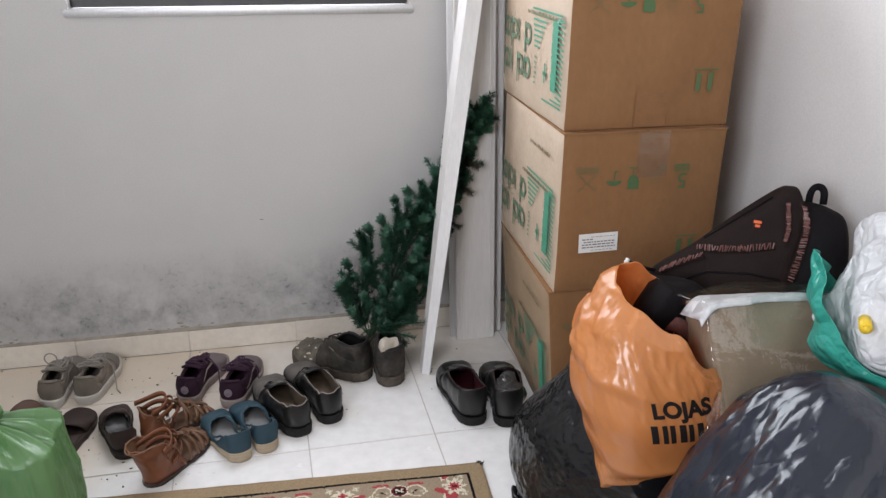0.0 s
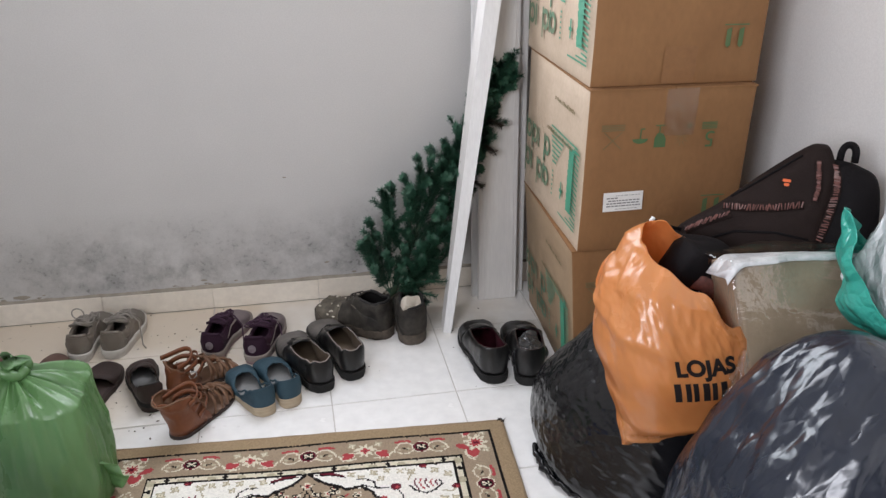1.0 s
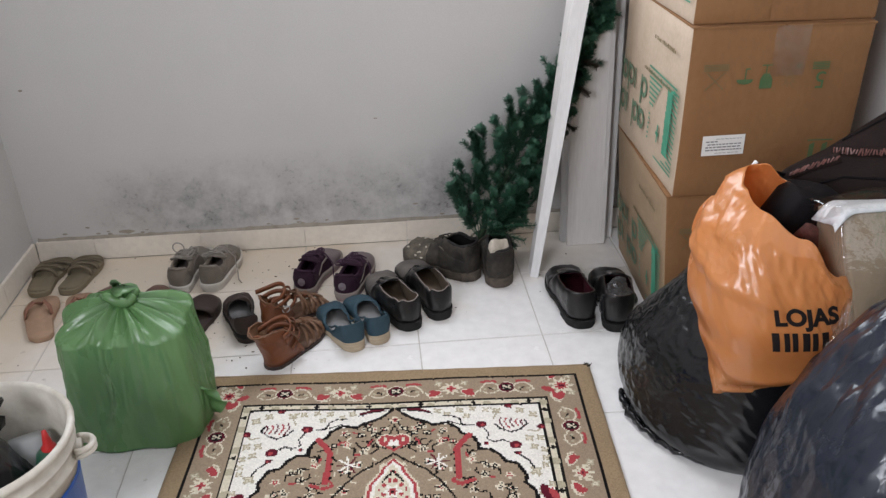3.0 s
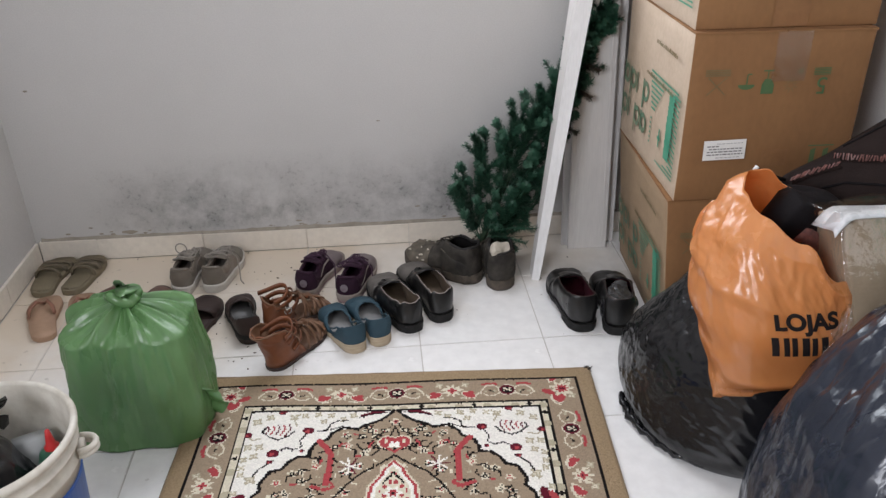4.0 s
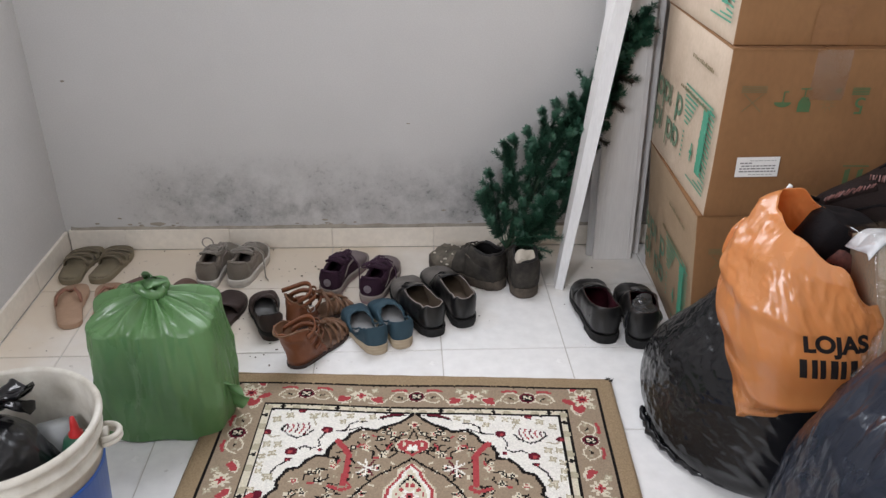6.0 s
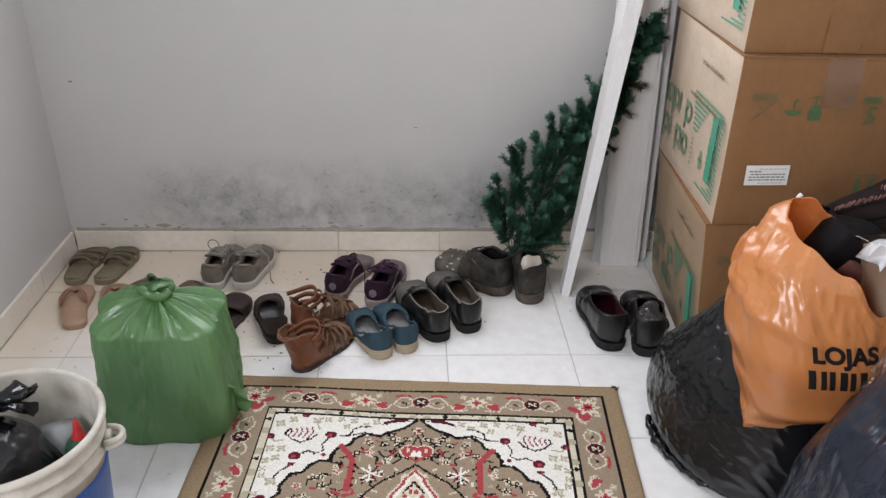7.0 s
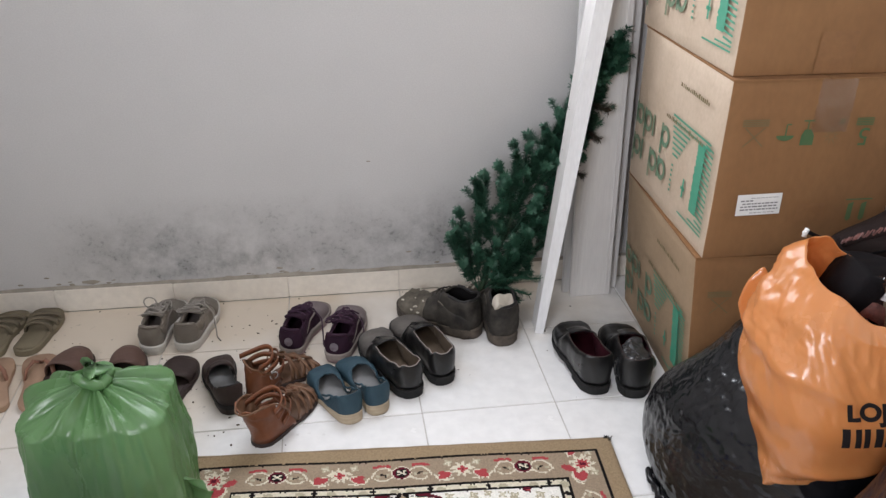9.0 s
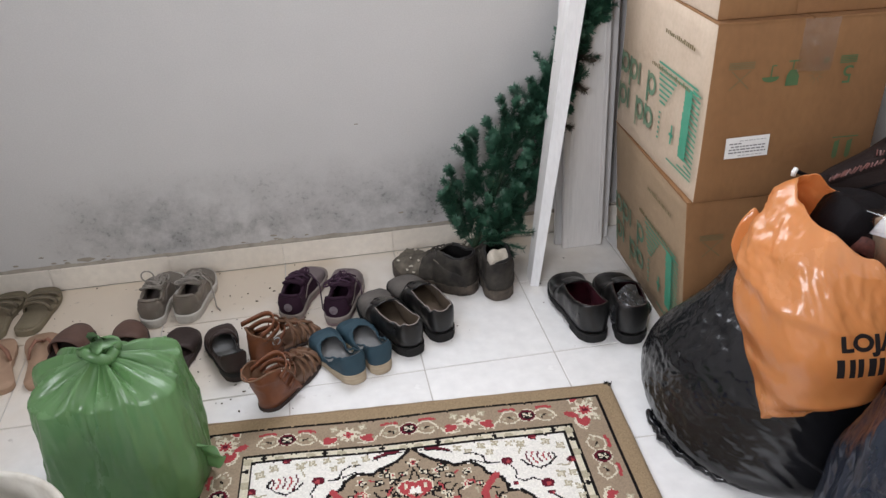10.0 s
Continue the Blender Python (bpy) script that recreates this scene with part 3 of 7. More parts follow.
def letter_shapes(bm):
    """Two rows of plain letter-sized rings and stems."""
    z0 = 0.07
    for row in (0, 1):
        zz = z0 + 0.030 + row * 0.084
        for k in range(4):
            x = 0.278 + 0.060 * k
            if (k + row) % 3 != 2:
                ring_print(bm, x, zz, 0.027, 0.012)
            bar_print(bm, x + 0.017, x + 0.028, zz - 0.027 - 0.022 * ((k + row) % 2), zz + 0.028)


def bulged_panel(w, h, d, bulge, nx=10, nz=10):
    """Box body: slightly bulged sides with softened edges."""
    bm = bmesh.new()
    box(bm, 0, w, 0, d, 0, h)
    bmesh.ops.subdivide_edges(bm, edges=bm.edges[:], cuts=nx, use_grid_fill=True)
    for v in bm.verts:
        p = v.co
        u, q, t = p.x / w, p.y / d, p.z / h
        bx, by, bz = 4 * u * (1 - u), 4 * q * (1 - q), 4 * t * (1 - t)
        n1 = noise.noise(Vector((p.x * 6 + w, p.y * 6, p.z * 6))) * 0.0025
        p.x += (bulge * by * bz + n1) * (1 if u > 0.5 else -1) * (abs(u - 0.5) > 0.49)
        p.y += (bulge * bx * bz + n1) * (1 if q > 0.5 else -1) * (abs(q - 0.5) > 0.49)
    return bm


def carton(m, w, d, h, label, with_label, tape, side_tone, slump=0.0):
    t = thing("cardboard_box", m, label, "box", "stacked cardboard boxes")
    body = part("body", bulged_panel(w, h, d, 0.006), M_CARD, t, smooth=True)
    body.data.materials.append(side_tone)
    # left faces get the colour that has their daylight mixed in
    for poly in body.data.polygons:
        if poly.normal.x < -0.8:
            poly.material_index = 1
    bv = body.modifiers.new("soft_edges", "BEVEL")
    bv.width, bv.segments, bv.limit_method = 0.0035, 2, "ANGLE"
    # flap joint across the top and the raw edge round the lid
    bm = bmesh.new()
    for x0, x1, y0, y1 in ((-0.001, w * 0.5 - 0.002, -0.0035, d), (w * 0.5 + 0.002, w + 0.001, -0.0035, d)):
        box(bm, x0, x1, y0, y1, h - 0.003, h + 0.0016, 0.0006)
    part("flap", bm, M_CARD, t, "folded top flaps", smooth=False)
    for name, draw, ink in (("crossed_square_mark", crossed_square, M_INKF), ("bowl_mark", bowl_mark, M_INKD), ("cup_mark", cup_mark, M_INKD), ("burst_mark", burst_mark, M_INKF), ("layer_mark", layer_mark, M_INKD)):
        bm = bmesh.new()
        draw(bm, h * 0.70)
        part(name, bm, ink, t, "printed handling mark", False, pose(0, -0.0078, 0))
    bm = bmesh.new()
    up_marks(bm, w)
    part("up_arrows_mark", bm, M_INKD, t, "printed pair of arrows", False, pose(0, -0.0078, 0))
    side = bmesh.new()
    side_prints(side, d, h)
    part("side_print", side, M_INK, t, "green block print on the pale side", False, pose(-0.0082, 0, 0, 0, 0, 90))
    bm = bmesh.new()
    letter_shapes(bm)
    part("side_lettering", bm, M_INKL, t, "large faded letter shapes on the side", False, pose(-0.0082, 0, 0, 0, 0, 90))
    bm = bmesh.new()
    for row, n in ((h - 0.075, 16), (h - 0.165, 22)):
        x = 0.06
        for k in range(n):
            x += 0.010
            bar_print(bm, x, x + random.uniform(0.004, 0.008), row, row + random.uniform(0.006, 0.011))
    tagged(part("small_print", bm, M_INKF, t, "faint small print", False, pose(-0.0085, 0, 0, 0, 0, 90)), kind="stuff")
    # the stack count, upside down
    cu = bpy.data.curves.new("stack_count", "FONT")
    cu.body, cu.size = "5", 0.055
    tmp = bpy.data.objects.new("stack_count", cu)
    me = bpy.data.meshes.new_from_object(tmp)
    bpy.data.objects.remove(tmp)
    me.materials.append(M_INKD)
    digit = new("stack_count", me)
    digit.parent, digit.matrix_basis = t, pose(0.312, -0.0082, h * 0.70 + 0.016, 90, 180, 0)
    if with_label:
        lab = part("paper_label", box(bmesh.new(), 0, 0.098, -0.001, 0, 0, 0.048), M_LABEL, t, "white printed paper label", False, pose(0.052, -0.0085, 0.105, 0, -1.5, 0))
        bm = bmesh.new()
        for k, (a, b, tk) in enumerate(((0.03, 0.085, 0.0012), (0.008, 0.092, 0.003), (0.008, 0.09, 0.003), (0.012, 0.09, 0.0028), (0.008, 0.035, 0.003), (0.03, 0.09, 0.0012))):
            x = a
            while x < b:
                e = min(b, x + random.uniform(0.004, 0.012))
                bar_print(bm, x, e, 0.005 + k * 0.0068, 0.005 + k * 0.0068 + tk)
                x = e + 0.002
        part("label_print", bm, M_PRINT, lab, "", False, pose(0, -0.0014, 0))
    if tape:
        bm = bmesh.new()
        rows = []
        for k in range(12):
            z = h + 0.001 - 0.010 * k
            rows.append([(w * 0.5 - 0.022 + i * 0.011 + 0.004 * noise.noise(Vector((k * 0.7, i, 3))), -0.0088 - 0.008 * abs(noise.noise(Vector((k * 0.9, i * 1.3, 0)))), z) for i in range(8)])
        part("packing_tape", grid_mesh(rows, bm=bm), M_TAPE, t, "wrinkled clear packing tape")
    bm = bmesh.new()
    for x0, z0, ww, hh in ((0.41 * w, 0.004, 0.080, 0.085),) if not with_label else ((0.47 * w, 0.085, 0.062, 0.042),):
        rows = []
        for k in range(9):
            row = []
            for i in range(9):
                x = x0 + ww * i / 8 + 0.005 * noise.noise(Vector((i * 0.9, k * 0.8, h * 9)))
                z = z0 + hh * k / 8 + 0.004 * noise.noise(Vector((k * 0.9, i * 0.7, h * 5)))
                swell = 0.006 * 16 * (x / w) * (1 - x / w) * (z / h) * (1 - z / h)
                row.append((x, -swell - 0.0022, z))
            rows.append(row)
        grid_mesh(rows, bm=bm)
    part("tape_residue", bm, M_RESIDUE, t, "brown residue where tape was torn off", False)
    if slump:
        # the loaded box has slumped sideways over its foot
        lean_over = Matrix.Shear("XY", 4, (-slump / h, 0.0))
        lean_over.translation = (slump, 0, 0)
        for ob in t.children:
            ob.data.transform(ob.matrix_basis.inverted() @ lean_over @ ob.matrix_basis)
    return t


BW, BD = 0.398, 0.51
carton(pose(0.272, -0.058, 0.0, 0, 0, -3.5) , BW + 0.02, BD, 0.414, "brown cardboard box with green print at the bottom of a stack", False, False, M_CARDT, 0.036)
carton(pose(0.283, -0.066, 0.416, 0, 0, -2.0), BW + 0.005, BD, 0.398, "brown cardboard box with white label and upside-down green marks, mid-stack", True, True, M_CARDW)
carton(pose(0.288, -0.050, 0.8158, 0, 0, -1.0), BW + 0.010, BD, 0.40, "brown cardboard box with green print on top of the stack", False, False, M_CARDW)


# ---------------------------------------------------------------- boards and trim leaning in the corner
def leaning(name, x0, x1, y_foot, y_top, x_shift, h, thick, mat, label, grooves):
    a = math.degrees(math.atan2(y_top - y_foot, h))
    t = thing(name, pose((x0 + x1) / 2, y_foot, 0.0, -a, math.degrees(math.atan2(x_shift, h)), 0), label, "board", "boards leaning on the wall")
    w = x1 - x0
    part("board", box(bmesh.new(), -w / 2, w / 2, 0, thick, 0, h, 0.002), mat, t, smooth=False)
    if grooves:
        bm = bmesh.new()
        for gx in grooves:
            box(bm, gx * w - 0.0022, gx * w + 0.0022, -0.0025, 0.001, 0.002, h, 0.001)
        part("bead", bm, mat, t, "raised bead along the board", smooth=False)
    return t


leaning("door_casing_board", 0.178, 0.302, 0.482, 0.566, -0.03, 2.1, 0.018, M_WHITE2, "wide white door-casing board leaning on the wall", (-0.36, -0.30, 0.38))
leaning("door_casing_board", 0.163, 0.192, 0.509, 0.578, -0.03, 2.1, 0.018, M_WHITE, "narrow white casing board leaning behind a wider one", ())
leaning("door_casing_board", 0.306, 0.335, 0.520, 0.578, -0.03, 2.1, 0.014, M_WHITE2, "narrow white casing board leaning beside a box", ())

# the slanting trim: bright front face, grooved side
strip = thing("trim_strip", pose(0.036, 0.300, 0.0), "slanting white moulded door trim leaning on the wall", "trim strip", "boards leaning on the wall")
H = 2.08
top = Vector((0.325, 0.285, H))
axis = top.normalized()


def strip_profile(f):
    a = radians(-24 + 30 * f)
    wdt = 0.024 + 0.018 * min(1, f * 2.6)
    right = Vector((math.cos(a), math.sin(a), 0))
    back = Vector((-math.sin(a), math.cos(a), 0))
    c = top * f
    return c, right, back, wdt


rows, side_rows = [], []
for k in range(25):
    c, right, back, wdt = strip_profile(k / 24)
    rows.append([c - right * wdt / 2, c + right * wdt / 2, c + right * wdt / 2 + back * 0.016, c - right * wdt / 2 + back * 0.016])
    base = c - right * wdt / 2 + back * 0.004
    side_rows.append([base, base - right * 0.006 + back * 0.012, base - right * 0.004 + back * 0.016, base - right * 0.012 + back * 0.030,
                      base - right * 0.010 + back * 0.034, base - right * 0.018 + back * 0.046, base + back * 0.046])
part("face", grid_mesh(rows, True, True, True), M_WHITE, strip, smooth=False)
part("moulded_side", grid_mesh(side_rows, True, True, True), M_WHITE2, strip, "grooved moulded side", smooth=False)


# ---------------------------------------------------------------- bags
def ellipse_bag(rx, ry, h, seed, amp, p_low=0.55, p_top=0.9, nu=150, nv=80, squash=2.3, lean=(0, 0), fold_scale=7.0, streak=0.0, fine=0.35, facet=0.45, sd=(0.60, -0.25, -0.76), foot=0.80, peak=None):
    """A filled plastic bag: flat foot, bulging belly, gathered top, creased all over."""
    rows = []
    for j in range(nv + 1):
        v = 1 - (1 - j / nv) ** 1.35
        # radius profile: foot, belly, shoulder
        if v < 0.12:
            f = foot + (1 - foot) * math.sin(v / 0.12 * math.pi / 2)
        else:
            g = (v - 0.12) / 0.88
            f = max(0.0, 1 - g ** (1 / (1 - p_low) * p_top)) ** 0.5
        z = h * v
        row = []
        for i in range(nu):
            a = 2 * math.pi * i / nu
            ca, sa = math.cos(a), math.sin(a)
            e = (abs(ca) ** squash + abs(sa) ** squash) ** (-1 / squash)
            p = Vector((rx * f * e * ca + lean[0] * v * v, ry * f * e * sa + lean[1] * v * v, z))
            n = Vector((ca, sa, 0.4 + 1.4 * v ** 5)).normalized()
            if peak:
                p.z += (peak[1] * math.exp(-((p.x - peak[0]) / peak[2]) ** 2) - 0.12 * (max(0.0, p.y) / ry) ** 2) * v * v
            big = noise.noise(p * 4.5 + Vector((seed, 0, 0))) * 0.035
            q = Vector((p.x + p.z * streak, p.y + p.z * streak * 0.5, p.z * (1 - min(0.8, abs(streak) * 0.85))))
            if streak:
                q = p - Vector(sd) * (p.dot(Vector(sd)) * streak)
            cr = crease(q, fold_scale, seed, 4, 0.75) * (1 - facet) + facet * 1.5 * crumple(q, fold_scale * 1.6, seed, 9)
            low = min(1, v * 9)
            cr += fine * crease(q + Vector((3, 1, 2)), fold_scale * 3.1, seed + 1, 3, 0.95)
            p += n * ((big + amp * cr) * min(1, f * 1.6) * (0.35 + 0.65 * low))
            if v < 0.05:
                p.z = max(0.0, p.z)
            p.z = max(p.z, 0.0015)
            row.append(p)
        rows.append(row)
    return grid_mesh(rows, True, True, True)


def knot_tail(bm, base, dirn, length, r, seed, n=26, m=16):
    """Crumpled gathered plastic tail."""
    base, dirn = Vector(base), Vector(dirn).normalized()
    a = dirn.cross(Vector((0.2, 0.3, 0.9))).normalized()
    b = dirn.cross(a)
    rows = []
    for j in range(m):
        f = j / (m - 1)
        rr = r * (0.55 + 0.9 * f * f) * (1 + 0.35 * noise.noise(Vector((seed, f * 5, 0))))
        row = []
        for i in range(n):
            t = 2 * math.pi * i / n
            k = 1 + 0.45 * math.sin(t * 5 + seed) * f + 0.4 * noise.noise(Vector((math.cos(t) * 2, math.sin(t) * 2, f * 4 + seed)))
            row.append(base + dirn * (length * f * (1 + 0.2 * math.sin(3 * t + seed))) + (a * math.cos(t) + b * math.sin(t)) * rr * k)
        rows.append(row)
    return grid_mesh(rows, True, True, True, bm)


bag_floor = thing("bin_bag", pose(0.44, -0.325, 0), "stuffed shiny black bin bag standing on the floor beside the boxes", "bin bag", "bags in the pile")
part("bag_body", ellipse_bag(0.322, 0.268, 0.45, 3, 0.0065, p_low=0.56, p_top=0.60, squash=2.2, fold_scale=17, streak=0.93, sd=(0.74, -0.22, -0.60), nu=360, nv=190, fine=0.45, facet=0.12, foot=0.93), M_BLACKBAG, bag_floor)
pts = []
for k in range(40):
    a = radians(168 + 62 * k / 39)
    r = 0.985 + 0.022 * noise.noise(Vector((k * 0.4, 2, 0)))
    pts.append((0.322 * r * math.cos(a) * 0.985, 0.268 * r * math.sin(a) * 0.985, 0.013 + 0.006 * noise.noise(Vector((k * 0.5, 7, 0)))))
bm = bmesh.new()
tube(bm, pts, 0.007, 9)
for v in bm.verts:
    v.co += 0.004 * noise.noise_vector(v.co * 70)
    v.co.z = max(v.co.z, 0.001)
part("bottom_seam", bm, M_BLACKBAG, bag_floor, "crumpled welded seam along the foot")

bag_front = thing("bin_bag", pose(0.50, -0.865, 0), "tall blue-black bin bag with sharp shiny creases on the floor", "bin bag", "bags in the pile")
part("bag_body", ellipse_bag(0.335, 0.235, 0.50, 11, 0.014, p_low=0.60, p_top=1.7, squash=2.6, fold_scale=7.0, lean=(0.0, 0.0), nu=360, nv=200, fine=0.34, facet=0.55, streak=0.45, sd=(-0.55, -0.35, -0.76), peak=(-0.085, 0.125, 0.16)), M_BLUEBAG, bag_front)


def pillow_slab(w, h, d, seed, soft=0.35, amp=0.006, n=26):
    """Soft rounded slab, w x h x d, centred."""
    bm = bmesh.new()
    bmesh.ops.create_cube(bm, size=2.0)
    bmesh.ops.subdivide_edges(bm, edges=bm.edges[:], cuts=n, use_grid_fill=True)
    for v in bm.verts:
        p = v.co.copy()
        q = p.normalized() * (p.length / max(abs(p.x), abs(p.y), abs(p.z))) ** 0.0
        r = p.lerp(q * 1.18, soft)
        v.co = Vector((r.x * w / 2, r.y * d / 2, r.z * h / 2))
        v.co += q * amp * (0.5 * crease(v.co, 10, seed, 3, 0.7) + crumple(v.co, 10, seed) + noise.noise(v.co * 5 + Vector((seed, 0, 0))))
    return bm


# orange carrier bag: open, slumped over the black one, mouth towards the wall
def orange_bag():
    nu, nv = 280, 130
    rim_t = [(-180, 0.630), (-140, 0.610), (-100, 0.575), (-60, 0.50), (-20, 0.47), (20, 0.50), (60, 0.60), (100, 0.640), (140, 0.645), (180, 0.630)]
    rows = []
    for j in range(nv + 1):
        v = j / nv
        row = []
        for i in range(nu):
            deg = -180 + 360 * i / nu
            a = radians(deg)
            rim = lerp_table(rim_t, deg)
            z = 0.190 + (rim - 0.190) * v
            hh = (z - 0.190) / 0.475
            wx = lerp_table([(0, 0.098), (0.12, 0.110), (0.30, 0.136), (0.48, 0.158), (0.62, 0.156), (0.76, 0.138), (0.90, 0.112), (1, 0.080)], hh)
            wy = lerp_table([(0, 0.006), (0.05, 0.035), (0.2, 0.098), (0.45, 0.135), (0.75, 0.12), (1, 0.085)], hh)
            cx = lerp_table([(0, 0.335), (0.25, 0.335), (0.5, 0.332), (0.8, 0.328), (1, 0.33)], hh)
            ca, sa = math.cos(a), math.sin(a)
            sq = 2.6
            e = (abs(ca) ** sq + abs(sa) ** sq) ** (-1 / sq)
            p = Vector((cx + wx * e * ca * (0.78 if ca > 0 else 1.0), -0.485 + wy * e * sa - 0.03 * (1 - hh), z))
            n = Vector((ca, sa, 0.2)).normalized()
            cr = crease(Vector((p.x + 0.5 * p.z, p.y, p.z * 0.7)), 8, 5, 4, 0.8)
            belt = math.exp(-((v - 0.88) / 0.13) ** 2)
            edge = min(1.0, abs(deg + 75) / 50) * 0.7 + 0.3
            small = crease(Vector((p.x + 0.4 * p.z, p.y, p.z * 0.8)), 24, 15, 3, 0.95)
            upper = 0.25 + 0.75 * math.exp(-((v - 0.80) / 0.24) ** 2)
            q = Vector((p.x + 0.35 * p.z, p.y, p.z))
            fall = Vector((0.42, -0.25, -0.87))
            ql = p - fall * (p.dot(fall) * 0.72)
            p += n * (0.0015 * cr + 0.0005 * small * edge * upper + 0.0060 * upper * crumple(q, 7, 16, 5) * (0.4 + 0.6 * edge) + 0.0034 * upper * crumple(ql, 26, 17, 5) + 0.0012 * upper * crumple(ql, 55, 18, 5) + 0.004 * belt * crease(Vector((p.x * 1.6, p.y * 1.6, p.z * 0.5)), 20, 8, 3, 0.95) + 0.006 * noise.noise(p * 4.5))
            # pulled wrinkles running down from the mouth
            d1, d2 = p.x * 0.86 + p.z * 0.50, p.z * 0.86 - p.x * 0.50
            wr = noise.noise(Vector((d1 * 48 + 1.2 * noise.noise(Vector((d1 * 8, d2 * 9, 4))), d2 * 11, p.y * 9)))
            wr2 = noise.noise(Vector((d1 * 110, d2 * 30, p.y * 20 + 3)))
            low_v = math.exp(-((v - 0.76) / 0.15) ** 2)
            p += n * (0.0065 * (0.35 - abs(wr)) + 0.0026 * (0.35 - abs(wr2))) * low_v
            # the top is folded inward over a crease at the near side
            near = max(0.0, math.cos(radians(deg + 165))) ** 0.7
            fold = max(0.0, min(1.0, (v - 0.70) / 0.30))
            p += Vector((0.016, 0.012, -0.004)) * (fold * fold * (3 - 2 * fold) * near)
            p += n * 0.007 * math.exp(-((v - 0.69) / 0.035) ** 2) * near
            if v > 0.93:
                p -= n * 0.012 * ((v - 0.93) / 0.07)
            row.append(p)
        rows.append(row)
    return rows


orange_rows = orange_bag()
orange = thing("carrier_bag", pose(0, 0, 0), "open orange plastic carrier bag slumped over a black bin bag", "carrier bag", "bags in the pile")
ob = part("bag_body", grid_mesh(orange_rows, True, True, False), M_ORANGE, orange)
sol = ob.modifiers.new("film", "SOLIDIFY")
sol.thickness = 0.0012

rows = []
for j in range(14):
    f = j / 13
    rows.append([Vector((0.262 - 0.046 * math.sin(math.pi * (0.10 + 0.75 * f)) * (1 - w) + 0.006 * crumple(Vector((w * 0.06, f * 0.1, 0.3)), 22, 6), -0.345 - 0.020 * w, 0.545 - 0.115 * f + 0.006 * math.sin(7 * w + 5 * f))) for w in [i / 9 for i in range(10)]])
ob = part("handle_flap", grid_mesh(rows), M_ORANGE, orange, "slack crumpled handle at the side")
sol = ob.modifiers.new("film", "SOLIDIFY")
sol.thickness = 0.0012

# lettering on its front: one readable word, and plain bars for the rest
from mathutils.bvhtree import BVHTree
skin = BVHTree.FromPolygons([p for r in orange_rows for p in r], [(j * 280 + i, j * 280 + (i + 1) % 280, (j + 1) * 280 + (i + 1) % 280, (j + 1) * 280 + i) for j in range(130) for i in range(280)])


def on_orange(x, z, lift=0.0016):
    hit, nrm, _, _ = skin.ray_cast(Vector((x, -1.2, z)), Vector((0.25, 1, -0.1)).normalized())
    return (hit + Vector((0, -lift, 0))) if hit else Vector((x, -0.6, z))


cu = bpy.data.curves.new("lettering", "FONT")
cu.body, cu.size, cu.offset = "LOJAS", 0.050, 0.0022
tmp = bpy.data.objects.new("lettering", cu)
me = bpy.data.meshes.new_from_object(tmp)
bpy.data.objects.remove(tmp)
bm = bmesh.new()
bm.from_mesh(me)
bmesh.ops.triangulate(bm, faces=bm.faces[:])
bmesh.ops.subdivide_edges(bm, edges=[e for e in bm.edges if e.calc_length() > 0.008], cuts=2)
for v in bm.verts:
    v.co = on_orange(0.124 + v.co.x * 0.9 - 0.26 * v.co.y, 0.484 + v.co.y * 0.9 - 0.04 * v.co.x)
part("lettering", bm, M_BLACKINK, orange, "black printed lettering", smooth=False)
for k, (x0, x1) in enumerate(((0.0, 0.013), (0.022, 0.032), (0.037, 0.047), (0.056, 0.069), (0.074, 0.084), (0.092, 0.105))):
    n = 6
    rows = [[on_orange(0.132 + x0 + (x1 - x0) * i / 2 - 0.26 * 0.044 * j / n, 0.424 + 0.044 * j / n - 0.04 * x0) for i in range(3)] for j in range(n + 1)]
    part("printed_bar", grid_mesh(rows), M_BLACKINK, orange, "black printed bar", smooth=False)


